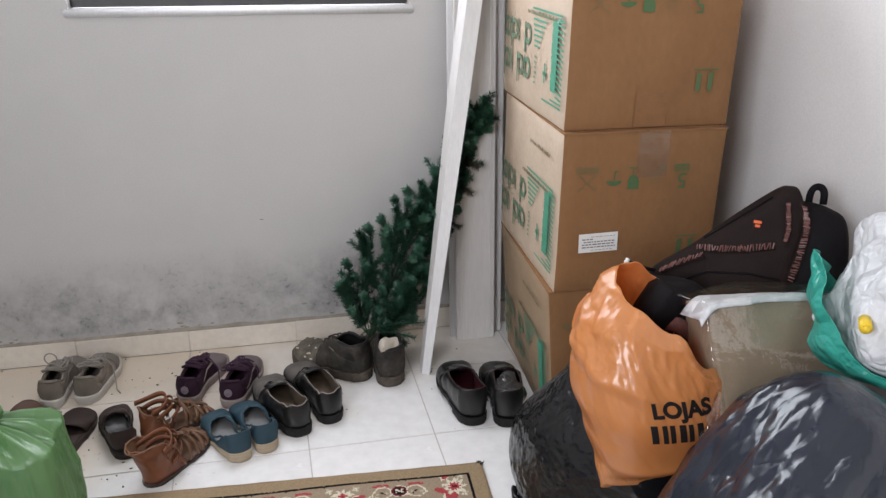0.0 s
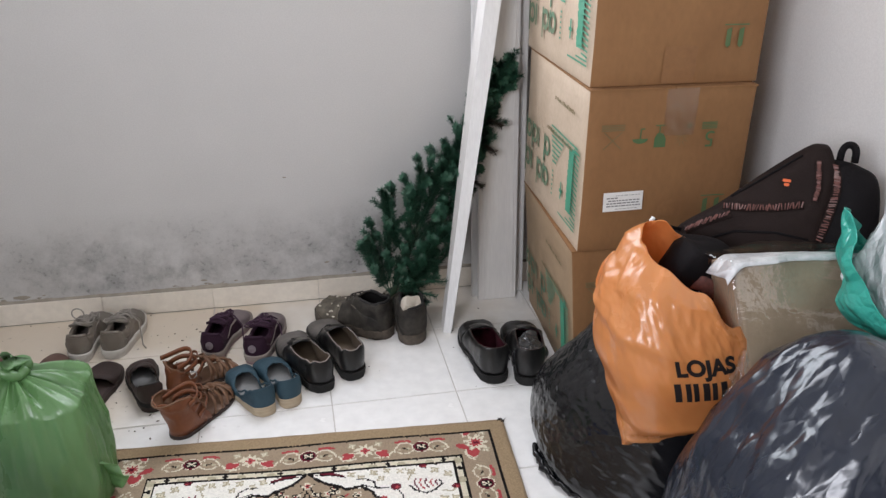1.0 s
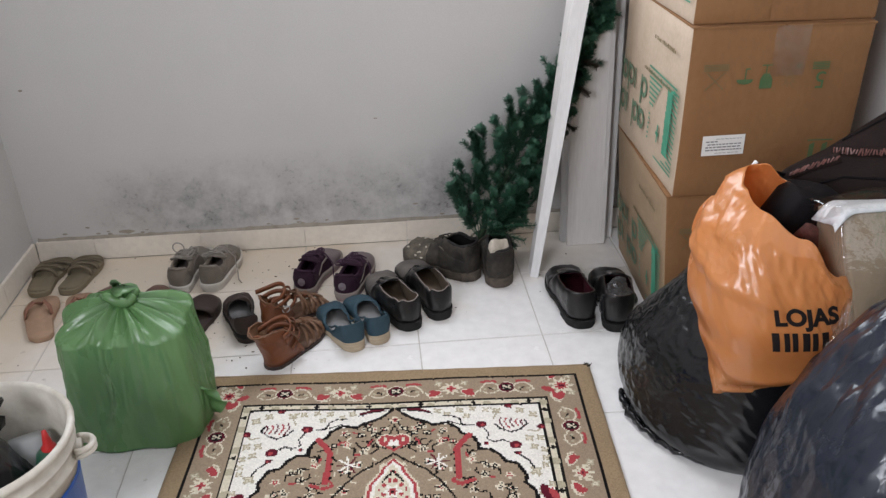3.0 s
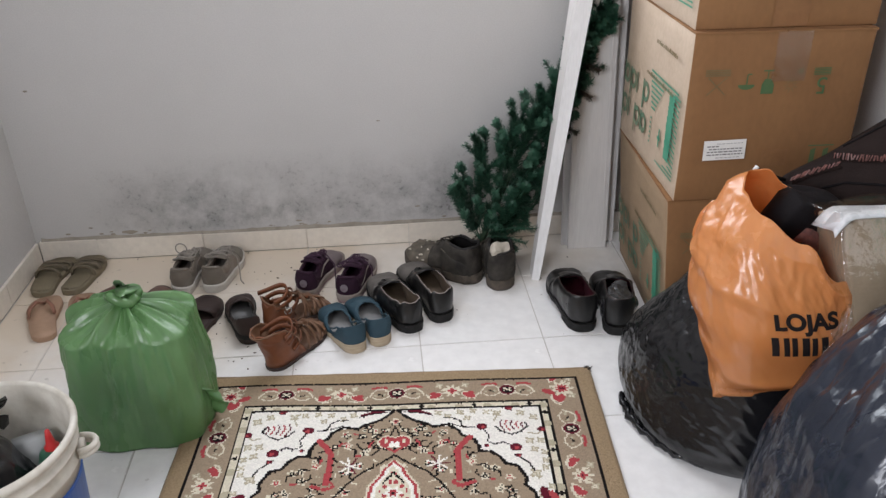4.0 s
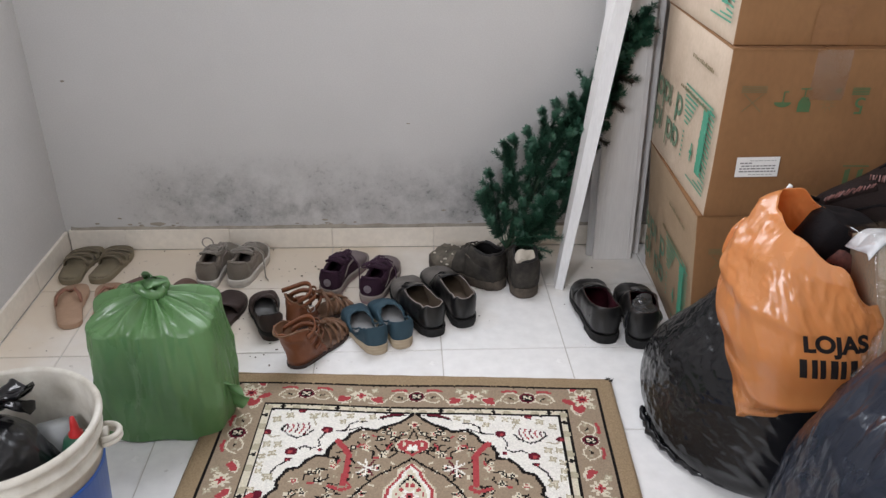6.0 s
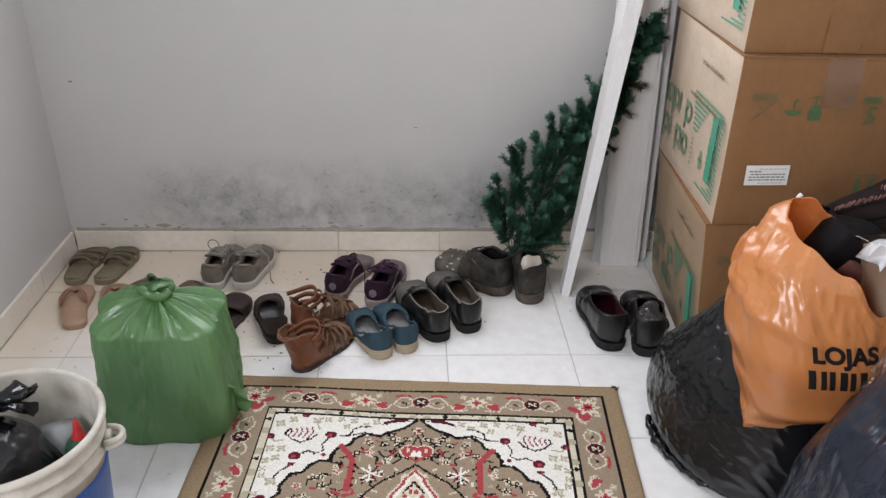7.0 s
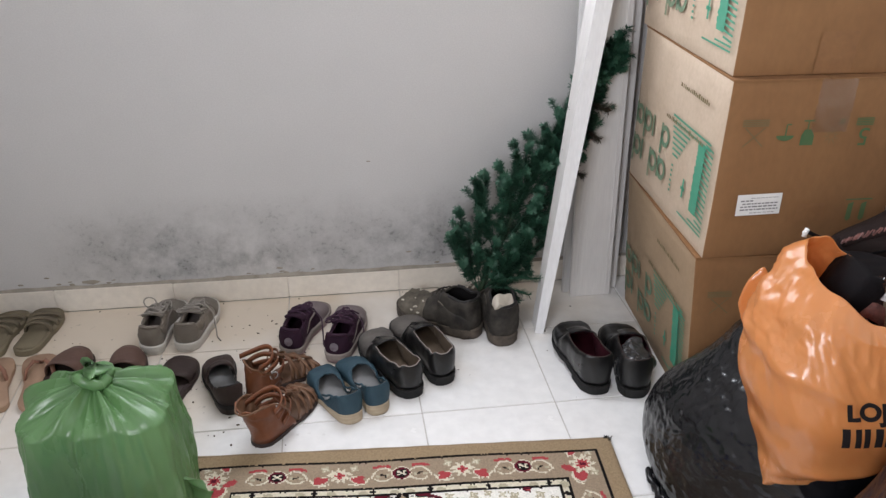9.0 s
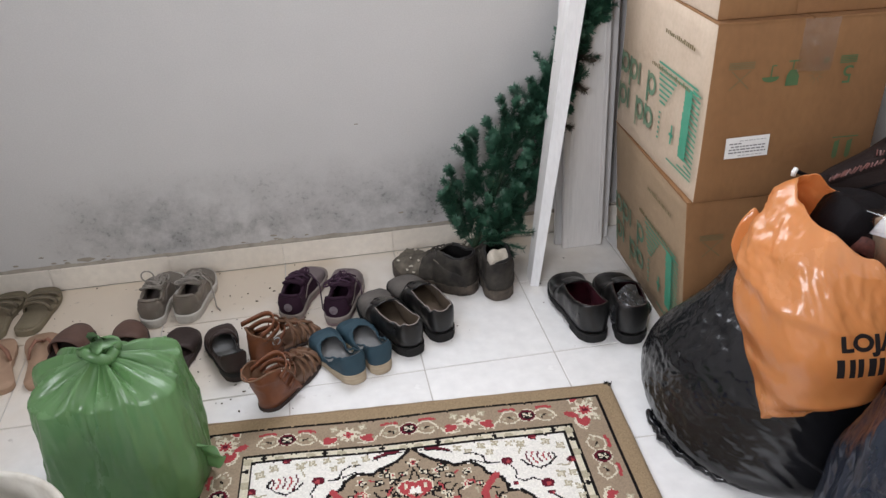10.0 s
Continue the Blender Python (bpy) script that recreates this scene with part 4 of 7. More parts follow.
# green carrier bag, knotted, holding something square
def green_bag():
    nu, nv = 260, 130
    rows = []
    H0 = 0.266
    for j in range(nv + 1):
        v = j / nv
        row = []
        for i in range(nu):
            a = 2 * math.pi * i / nu
            ca, sa = math.cos(a), math.sin(a)
            if v < 0.68:
                z = H0 * (v / 0.68) ** 0.95
                f, top_f = 1.0 - 0.13 * (v / 0.68) ** 1.6, 0
            else:
                g = (v - 0.68) / 0.32
                top_f = g
                f = 0.805 * (1 - g) ** 0.95 + 0.065
                z = H0 + 0.022 * (1 - (1 - g) ** 5) + 0.042 * g ** 1.9
            sq = 4.2 * (1 - top_f) + 2.0 * top_f
            e = (abs(ca) ** sq + abs(sa) ** sq) ** (-1 / sq)
            p = Vector((0.145 * f * e * ca, 0.108 * f * e * sa, z))
            n = Vector((ca, sa, 0.3)).normalized()
            vert = crease(Vector((math.cos(a) * 1.3, math.sin(a) * 1.3, v * 0.35)), 3.0, 2, 3, 0.8)
            side = 0.012 * vert * min(1, v * 5) + 0.006 * crease(p, 9, 4, 3, 0.8) + 0.0022 * crease(Vector((p.x, p.y, p.z * 0.5)), 30, 6, 3, 0.95) + 0.009 * crumple(Vector((p.x, p.y, p.z * 0.5)), 10, 7, 5)
            hang = noise.noise(Vector((ca * 3.4 * (1.15 - 0.35 * v), sa * 3.4 * (1.15 - 0.35 * v), 3 + v * 0.5)))
            hang2 = noise.noise(Vector((ca * 7.5, sa * 7.5, 8 + v * 0.9)))
            side += (0.014 * (0.3 - abs(hang)) + 0.006 * (0.3 - abs(hang2))) * min(1, v * 3)
            p += n * (side * (1 - top_f) + 0.010 * noise.noise(p * 7 + Vector((4, 0, 0))))
            if top_f:
                p.z += (0.0070 * math.sin(a * 9 + 2 * noise.noise(Vector((ca, sa, 0)))) + 0.0060 * math.sin(a * 16 + 1) + 0.009 * vert) * math.sin(min(1, top_f * 0.9 + 0.1) * math.pi)
            if v < 0.06:
                p += Vector((ca, sa, 0)) * 0.012 * (1 - v / 0.06) * max(0, noise.noise(Vector((ca * 2, sa * 2, 5))))
            p.z = max(p.z, 0.0015)
            row.append(p)
        rows.append(row)
    return grid_mesh(rows, True, True, True)


green = thing("carrier_bag", pose(-0.978, -0.222, 0, 0, 0, -2), "knotted green plastic carrier bag holding something square", "carrier bag")
part("bag_body", green_bag(), M_GREEN, green)
rows = []
for j in range(25):
    f = j / 24
    row = []
    for i in range(17):
        w = i / 16
        r = 0.130 + (0.014 + 0.052 * math.sin(math.pi * (0.12 + 0.80 * f)) ** 0.8) * w
        an = radians(-6 - 12 * f)
        z = 0.006 + 0.125 * f + 0.012 * w * (1 - 2 * f)
        o = 0.007 * math.sin(f * 14 + w * 3) * w + 0.006 * crumple(Vector((r, f * 0.14, w * 0.05)), 18, 12)
        row.append((r * math.cos(an) - o * math.sin(an), r * math.sin(an) + o * math.cos(an), max(0.002, z)))
    rows.append(row)
ob = part("slack_corner", grid_mesh(rows), M_GREEN, green, "empty shiny corner of the bag")
sol = ob.modifiers.new("film", "SOLIDIFY")
sol.thickness = 0.001
bm = bmesh.new()
pts = [(0.030 * math.cos(t) * (1 + 0.15 * math.sin(3 * t)), 0.022 * math.sin(t), 0.334 + 0.009 * math.sin(2 * t)) for t in [2 * math.pi * k / 20 for k in range(21)]]
tube(bm, pts, 0.011, 12)
part("knot", bm, M_GREEN, green, "rolled knot of the bag's handles")
bm = bmesh.new()
knot_tail(bm, (0.0, 0.0, 0.320), (0.05, 0.1, 1), 0.032, 0.019, 9.0)
part("knot_end", bm, M_GREEN, green, "crumpled end above the knot")


# ---------------------------------------------------------------- rest of the pile
def slumped(bm):
    """Let the pack sag: bottom corner drawn in, top edge arched."""
    for v in bm.verts:
        x, z = v.co.x, v.co.z
        down = max(0.0, min(1.0, (0.13 - z) / 0.26))
        if x < 0:
            v.co.x += 0.055 * down * (-x / 0.16)
        v.co.z += 0.012 * (1 - (x / 0.16) ** 2) - 0.006
        v.co.y += 0.006 * noise.noise(Vector((x * 9, 3, z * 9)))
    return bm


package = thing("bedding_pack", pose(0.535, -0.56, 0.475, -18, 2, -3), "beige folded textile in a clear plastic cover lying on the bags", "bedding pack", "bags in the pile")
part("folded_textile", slumped(pillow_slab(0.31, 0.245, 0.105, 21, 0.10, 0.0035, 40)), M_BEIGE, package)
rows = []
for j in range(41):
    u = j / 40
    row = []
    for i in range(25):
        w = i / 24
        x = -0.172 + 0.335 * u
        y = -0.066 + (0.034 + 0.050 * max(0.0, 1 - u * 3.2) + 0.012 * math.sin(u * 7)) * w + 0.004 * noise.noise(Vector((u * 9, w * 3, 2)))
        z = 0.126 + 0.010 * (1 - (x / 0.16) ** 2) - 0.030 * max(0, (0.10 - u) / 0.10) ** 1.6 - 0.012 * max(0, (0.15 - w) / 0.15) ** 2 + 0.0035 * crease(Vector((x, y, 0)), 14, 22, 3, 0.8)
        row.append((x, y, z))
    rows.append(row)
ob = part("white_fold", grid_mesh(rows), M_WHITEBAG, package, "thin white sheet folded over the top")
sol = ob.modifiers.new("sheet", "SOLIDIFY")
sol.thickness = 0.002
film = part("clear_cover", slumped(pillow_slab(0.335, 0.285, 0.128, 25, 0.10, 0.0085, 60)), M_FILM, package, "creased clear plastic cover", m=pose(0.0, 0, -0.004))
film.visible_shadow = False
bm = bmesh.new()
knot_tail(bm, (-0.100, -0.058, -0.095), (-0.30, -0.22, -0.62), 0.075, 0.024, 5.0, 40, 26)
knot_tail(bm, (-0.125, -0.050, -0.040), (-0.25, -0.30, -0.60), 0.080, 0.014, 8.0, 40, 26)
film = part("loose_film", bm, M_FILM, package, "bunched loose end of the clear cover")
film.visible_shadow = False

teal = thing("carrier_bag", pose(0.690, -0.715, 0.560), "teal plastic carrier bag bursting with white plastic wrap", "carrier bag", "bags in the pile")
bm = ellipse_bag(0.156, 0.156, 0.255, 31, 0.024, p_low=0.55, nu=180, nv=90, fold_scale=6, fine=0.1, facet=0.8)
part("white_wrapping", bm, M_WHITEBAG, teal, "crumpled white plastic wrapping", m=pose(0.008, -0.004, 0.005, 0, 0, 0))
rows = []
for j in range(61):
    v = j / 60
    row = []
    for i in range(200):
        deg = -180 + 1.8 * i
        a = radians(deg)
        rim = 0.024 + 0.135 * (0.5 - 0.5 * math.cos(a + 0.62)) ** 5.0 + 0.012 * math.sin(3 * a)
        z = -0.015 + (rim + 0.015) * v
        f = 0.80 + 0.26 * math.sin(min(1, v * 1.1) * math.pi * 0.62)
        p = Vector((0.160 * f * math.cos(a) - 0.008, 0.150 * f * math.sin(a), z))
        p += Vector((math.cos(a), math.sin(a), 0)) * (0.014 * crumple(p, 13, 33, 9) + 0.012 * noise.noise(p * 9))
        row.append(p)
    rows.append(row)
ob = part("bag_skin", grid_mesh(rows, True, True, False), M_TEAL, teal, "teal plastic skin")
sol = ob.modifiers.new("film", "SOLIDIFY")
sol.thickness = 0.0012
bm = bmesh.new()
tube(bm, [(-0.146, -0.050, 0.106), (-0.162, -0.073, 0.104)], 0.010, 16)
tube(bm, [(-0.162, -0.073, 0.104), (-0.166, -0.079, 0.104)], 0.006, 16)
part("bottle_cap", bm, M_YELLOW, teal, "round yellow cap poking out")

# backpack: leaning into the corner on top of the bags, its front turned to the room
def puffed(outline, depth, y0, seed, n=120, m=16):
    """Soft padded panel from a rounded outline (x, z), bulging to both sides of y0."""
    k = len(outline)
    loop = []
    for i in range(n):
        u = i / n * k
        j, f = int(u) % k, u - int(u)
        p0, p1, p2, p3 = (Vector(outline[(j + d) % k]) for d in (-1, 0, 1, 2))
        loop.append(0.5 * (2 * p1 + (p2 - p0) * f + (2 * p0 - 5 * p1 + 4 * p2 - p3) * f * f + (3 * p1 - p0 - 3 * p2 + p3) * f ** 3))
    c = sum(loop, Vector((0, 0))) / n
    rows = []
    for q in range(2 * m + 1):
        t = math.pi * q / (2 * m)
        r, y = max(0.02, math.sin(t) ** 0.55), y0 - depth * math.cos(t) * (abs(math.cos(t)) ** -0.35 if abs(math.cos(t)) > 1e-3 else 1)
        row = []
        for p in loop:
            v = Vector((c.x + (p.x - c.x) * r, y, c.y + (p.y - c.y) * r))
            v.y += 0.006 * noise.noise(v * 16 + Vector((seed, 0, 0))) + 0.0035 * crease(v, 12, seed, 3, 0.8)
            row.append(v)
        rows.append(row)
    return rows


pack = thing("backpack", pose(0.602, -0.368, 0.684, -20, 0, -36), "black and dark brown backpack with patterned straps on the pile", "backpack", "bags in the pile")
front_rows = puffed([(-0.205, -0.135), (-0.125, -0.062), (-0.05, 0.012), (0.022, 0.076), (0.050, 0.088), (0.072, 0.078), (0.090, 0.02), (0.085, -0.08), (0.06, -0.165), (-0.06, -0.19), (-0.17, -0.19)], 0.050, 0.045, 41)
part("front_panel", grid_mesh(front_rows, True, True, True), M_PACKBR, pack, "dark brown front panel")
body_rows = puffed([(0.02, 0.055), (0.080, 0.062), (0.132, 0.054), (0.170, 0.026), (0.186, -0.072), (0.170, -0.17), (0.08, -0.19), (0.0, -0.17)], 0.062, 0.080, 42)
part("body", grid_mesh(body_rows, True, True, True), M_PACK, pack)
pack_verts, pack_faces = [], []
for rws in (front_rows, body_rows):
    base = len(pack_verts)
    pack_verts += [p for r in rws for p in r]
    pack_faces += [(base + j * 120 + i, base + j * 120 + (i + 1) % 120, base + (j + 1) * 120 + (i + 1) % 120, base + (j + 1) * 120 + i) for j in range(len(rws) - 1) for i in range(120)]
pack_skin = BVHTree.FromPolygons(pack_verts, pack_faces)


def on_pack(x, z, lift=0.003):
    hit = pack_skin.ray_cast(Vector((x, -0.5, z)), Vector((0, 1, 0)))[0]
    return (hit if hit else Vector((x, 0.03, z))) - Vector((0, lift, 0))


def strap_on_pack(pts, width, across, label):
    bm = bmesh.new()
    fine = []
    for (x0, z0), (x1, z1) in zip(pts, pts[1:]):
        fine += [on_pack(x0 + (x1 - x0) * k / 5, z0 + (z1 - z0) * k / 5) for k in range(5)]
    fine.append(on_pack(*pts[-1]))
    ribbon(bm, fine, width, 0.003, across)
    st = part("strap", bm, M_PACKBR, pack, label)
    # woven pattern: short pale and reddish dashes across the band
    rs = random.Random(int(width * 9000) + len(fine))
    for k in range(len(fine) - 1):
        p, q = Vector(fine[k]), Vector(fine[k + 1])
        for d in range(2):
            o = p.lerp(q, (d + rs.uniform(0.2, 0.6)) / 2) - Vector((0, 0.0022, 0))
            w = Vector(across).normalized() * width * rs.uniform(0.22, 0.40)
            slant = (q - p) * rs.uniform(-0.18, 0.18)
            bm = bmesh.new()
            tube(bm, [o - w + slant, o, o + w - slant], rs.uniform(0.0011, 0.0019), 5)
            part("woven_dash", bm, M_WEB if rs.random() < 0.6 else M_ORN, st)


strap_on_pack([(-0.112, -0.066), (-0.061, -0.062), (-0.012, -0.054), (0.040, -0.040)], 0.019, (0, 0, 1), "patterned cross strap")
strap_on_pack([(-0.180, -0.128), (-0.150, -0.108), (-0.095, -0.078)], 0.022, (0.4, 0, 1), "patterned lower strap")
strap_on_pack([(0.052, 0.050), (0.056, 0.026), (0.061, -0.005), (0.058, -0.030)], 0.013, (1, 0, 0), "patterned upright strap")
strap_on_pack([(0.082, 0.048), (0.092, 0.020), (0.095, -0.005), (0.090, -0.054), (0.080, -0.110)], 0.018, (1, 0, 0), "patterned shoulder strap")
bm = bmesh.new()
ribbon(bm, [(0.106 + 0.015 * math.cos(t), 0.075, 0.060 + 0.036 * abs(math.sin(t)) ** 0.5) for t in [math.pi * k / 14 for k in range(15)]], 0.030, 0.011, (0, 1, 0))
part("top_handle", bm, M_PACK, pack, "black top handle loop")
for dx, dz, w in ((0, 0.003, 0.008), (0.001, -0.005, 0.005)):
    c = on_pack(dx, dz, 0.002)
    part("patch", box(bmesh.new(), c.x - w, c.x + w, c.y - 0.001, c.y + 0.003, c.z - 0.003, c.z + 0.003, 0.001), M_LOGO, pack, "small plain orange patch", False)
for pts in ([(-0.10, -0.045), (-0.04, 0.006), (0.02, 0.058)], [(-0.15, -0.15), (-0.08, -0.115), (0.0, -0.105), (0.06, -0.11)]):
    bm = bmesh.new()
    fine = [on_pack(x0 + (x1 - x0) * k / 6, z0 + (z1 - z0) * k / 6, 0.0015) for (x0, z0), (x1, z1) in zip(pts, pts[1:]) for k in range(7)]
    fine = [p for k, p in enumerate(fine) if k == 0 or (p - fine[k - 1]).length > 1e-4]
    tube(bm, fine, 0.0026, 6)
    part("zip", bm, M_PACK, pack, "black zip piping")
lower = part("lower_flap", pillow_slab(0.26, 0.16, 0.11, 44, 0.35, 0.012), M_PACK, pack, "slack lower end hanging into the orange bag")
lower.matrix_basis = pack.matrix_basis.inverted() @ pose(0.445, -0.435, 0.480, 0, 24, -6)
bm = bmesh.new()
ribbon(bm, [(-0.10 + 0.02 * k, -0.058 - 0.004 * math.sin(k * 0.9), 0.02 + 0.004 * math.sin(k * 1.3)) for k in range(11)], 0.030, 0.004, (0, 0, 1))
web = part("strap", bm, M_WEB, pack, "patterned strap over the slack end")
web.matrix_basis = lower.matrix_basis.copy()
orn = random.Random(19)
for k in range(15):
    bm = bmesh.new()
    x, z = orn.uniform(-0.10, 0.10), orn.uniform(-0.05, 0.04)
    pts, a = [], orn.uniform(0, 6)
    for j in range(6):
        pts.append((x, -0.060, z))
        a += orn.uniform(-1.3, 1.3)
        x, z = x + 0.009 * math.cos(a), z + 0.009 * math.sin(a)
    tube(bm, pts, 0.0016, 5)
    o = part("printed_squiggle", bm, M_ORN, pack)
    o.matrix_basis = lower.matrix_basis.copy()
bm = bmesh.new()
tube(bm, [(0.350 + 0.175 * f, -0.300 + 0.045 * f, 0.594 - 0.045 * f - 0.018 * math.sin(math.pi * f)) for f in [k / 12 for k in range(13)]], 0.0042, 8)
cordage = part("loose_strap", bm, M_PACK, pack, "thin black strap lying across the orange bag's mouth", m=pack.matrix_basis.inverted())
bm = bmesh.new()
tube(bm, [(0.347, -0.304, 0.584), (0.348, -0.303, 0.592), (0.353, -0.300, 0.597)], 0.0050, 8)
part("strap_end", bm, M_LABEL, cordage, "pale strap tip")
bm = bmesh.new()
knot_tail(bm, (0.13, 0.13, 0.52), (0.5, 0.6, 0.7), 0.06, 0.03, 23.0)
part("gathered_neck", bm, M_BLUEBAG, bag_front, "gathered crumpled neck of the bag")
bag_back = thing("bin_bag", pose(0.66, -0.31, 0.0), "black bin bag wedged under the backpack against the wall", "bin bag", "bags in the pile")
part("bag_body", ellipse_bag(0.17, 0.19, 0.50, 51, 0.014, p_low=0.6, nu=90, nv=50), M_BLACKBAG, bag_back)


# ---------------------------------------------------------------- pail
pail = thing("paint_pail", pose(-1.09, -0.69, 0), "dirty white plastic paint pail with a blue label", "pail")


def lathe(profile, n=64):
    return grid_mesh([[(r * math.cos(2 * math.pi * i / n), r * math.sin(2 * math.pi * i / n), z) for i in range(n)] for r, z in profile], True)


part("body", lathe([(0.0, 0.001), (0.120, 0.001), (0.126, 0.006), (0.1435, 0.285), (0.150, 0.287), (0.150, 0.293), (0.1445, 0.296), (0.145, 0.315), (0.152, 0.317), (0.152, 0.323), (0.146, 0.326),
                    (0.1475, 0.343), (0.156, 0.345), (0.157, 0.352), (0.154, 0.357), (0.148, 0.357), (0.1445, 0.352), (0.1435, 0.300), (0.124, 0.012), (0.0, 0.010)]), M_PAIL, pail)
part("label", lathe([(0.1285, 0.030), (0.1440, 0.255), (0.1450, 0.2555), (0.1430, 0.262)]), M_PAILLABEL, pail, "blue wrap-round label")
bm = bmesh.new()
for a0, a1, z0, z1 in ((-62, -38, 0.205, 0.235), (-30, -10, 0.200, 0.212), (-70, -20, 0.168, 0.178)):
    rows = []
    for k in range(9):
        a = radians(a0 + (a1 - a0) * k / 8)
        wob = 0.35 + 0.65 * math.sin(math.pi * k / 8)
        zc = (z0 + z1) / 2
        rows.append([((0.1285 + 0.0155 * (z - 0.03) / 0.225 + 0.0012) * math.cos(a), (0.1285 + 0.0155 * (z - 0.03) / 0.225 + 0.0012) * math.sin(a), z) for z in (zc - (z1 - z0) / 2 * wob, zc, zc + (z1 - z0) / 2 * wob)])
    grid_mesh(rows, bm=bm)
part("label_patch", bm, M_YELLOW, pail, "yellow patches printed on the label")
for s in (1, -1):
    bm = bmesh.new()
    ang = radians(12 if s > 0 else 192)
    u, v = Vector((math.cos(ang), math.sin(ang), 0)), Vector((-math.sin(ang), math.cos(ang), 0))
    tube(bm, [u * (0.150 + 0.027 * math.sin(t)) + v * 0.022 * math.cos(t) + Vector((0, 0, 0.306)) for t in [math.pi * k / 12 for k in range(13)]], 0.0055, 10)
    tube(bm, [u * (0.150 + 0.027 * math.sin(t)) + v * 0.022 * math.cos(t) + Vector((0, 0, 0.296)) for t in [math.pi * k / 12 for k in range(13)]], 0.0050, 10)
    tube(bm, [u * 0.145 + Vector((0, 0, 0.301)), u * 0.158 + Vector((0, 0, 0.301))], 0.014, 14)
    part("handle_ear", bm, M_PAIL, pail, "moulded ear for the bail handle")
sack = thing("plastic_bag", pose(-1.135, -0.700, 0.0), "small knotted black plastic bag inside the pail", "plastic bag")
bm = ellipse_bag(0.112, 0.112, 0.262, 61, 0.008, p_low=0.6, nu=140, nv=80, fold_scale=11)
part("bag_body", bm, M_BLACKBAG, sack, m=pose(0, 0, 0.10))
bm = bmesh.new()
knot_tail(bm, (-0.01, 0.02, 0.345), (0.25, 0.45, 0.7), 0.050, 0.028, 14.0)
knot_tail(bm, (0.0, 0.03, 0.372), (0.9, 0.35, 0.05), 0.075, 0.017, 17.0)
part("knot", bm, M_BLACKBAG, sack, "crumpled knotted top")
bottle = thing("glue_bottle", pose(-1.000, -0.637, 0.012), "dark green squeeze bottle with a red nozzle in the pail", "bottle")
part("body", lathe([(0.0, 0), (0.026, 0.001), (0.028, 0.006), (0.028, 0.245), (0.022, 0.265), (0.012, 0.272), (0.0, 0.273)], 24), M_GREENB, bottle)
part("nozzle", lathe([(0.012, 0.268), (0.0125, 0.276), (0.008, 0.282), (0.006, 0.296), (0.0035, 0.310), (0.0, 0.312)], 20), M_RED, bottle, "red cone nozzle")
carton_grey = thing("plastic_tub", pose(-1.045, -0.612, 0.012, 0, 0, 25), "grey plastic tub inside the pail", "tub")
part("tub", box(bmesh.new(), -0.035, 0.035, -0.02, 0.02, 0, 0.275, 0.006), M_GREYPL, carton_grey)


# ---------------------------------------------------------------- shoes
WIDTH = [(0, 0.0), (0.12, 0.69), (0.25, 0.72), (0.42, 0.74), (0.58, 0.90), (0.72, 1.0), (0.82, 0.97), (1.0, 0.0)]


def half(s, w, blunt=2.5):
    """Half width of the sole's outline at s (0 heel, 1 toe), round at both ends."""
    if s < 0.12:
        return 0.69 * max(0.0, 1 - ((0.12 - s) / 0.12) ** 2.0) ** 0.5 * w / 2
    if s > 0.76:
        return 1.0 * max(0.0, 1 - ((s - 0.76) / 0.24) ** blunt) ** (1 / blunt) * w / 2
    return lerp_table(WIDTH[1:6] + [(0.76, 1.0)], s) * w / 2


STATIONS = [0.12 * (1 - math.cos(math.pi / 2 * k / 9)) for k in range(9)] + [0.12 + 0.64 * k / 22 for k in range(22)] + [0.76 + 0.24 * math.sin(math.pi / 2 * k / 10) for k in range(11)]


def bend(s, side):
    return side * 0.010 * math.sin(math.pi * min(1, s * 1.05)) - side * 0.004 * s


def sole_mesh(L, W, z0, z1, side, grow=0.0025, s0=0.0, s1=1.0, lift=0.0, wedge=0.0, worn=0.0):
    """Sole slab between two heights, following the outline; lift: how far the tip springs up; wedge: extra height at the heel."""
    left, right = [], []
    for s in STATIONS:
        if s < s0 - 1e-6 or s > s1 + 1e-6:
            continue
        h = half(s, W) + grow
        y = L * s + grow * (1 if s > 0.9 else (-1 if s < 0.04 else 0))
        left.append((bend(s, side) - h, y, s))
        right.append((bend(s, side) + h, y, s))
    loop = left + right[::-1]
    rows = []
    for z, g in ((z0, 0.965), (z0 + (z1 - z0) * 0.15, 1.0), (z0 + (z1 - z0) * 0.5, 1.005), (z0 + (z1 - z0) * 0.85, 1.0), (z1, 0.985)):
        up = (z - z0) / (z1 - z0)
        rows.append([(x * g + bend(s, side) * (1 - g) + worn * noise.noise(Vector((x * 60, y * 60, z * 60))), y,
                      z + lift * max(0, s - 0.7) ** 2 * 2.2 + wedge * up * max(0.0, 1 - s / 0.55) + worn * up * noise.noise(Vector((x * 45, y * 45, 2)))) for x, y, s in loop])
    bm = grid_mesh(rows, True)
    bm.verts.ensure_lookup_table()
    n, top = len(loop), 4 * len(loop)
    for i in range(len(left) - 1):
        for base in (0, top):
            bm.faces.new([bm.verts[base + k] for k in (i, i + 1, n - 2 - i, n - 1 - i)])
    return bm


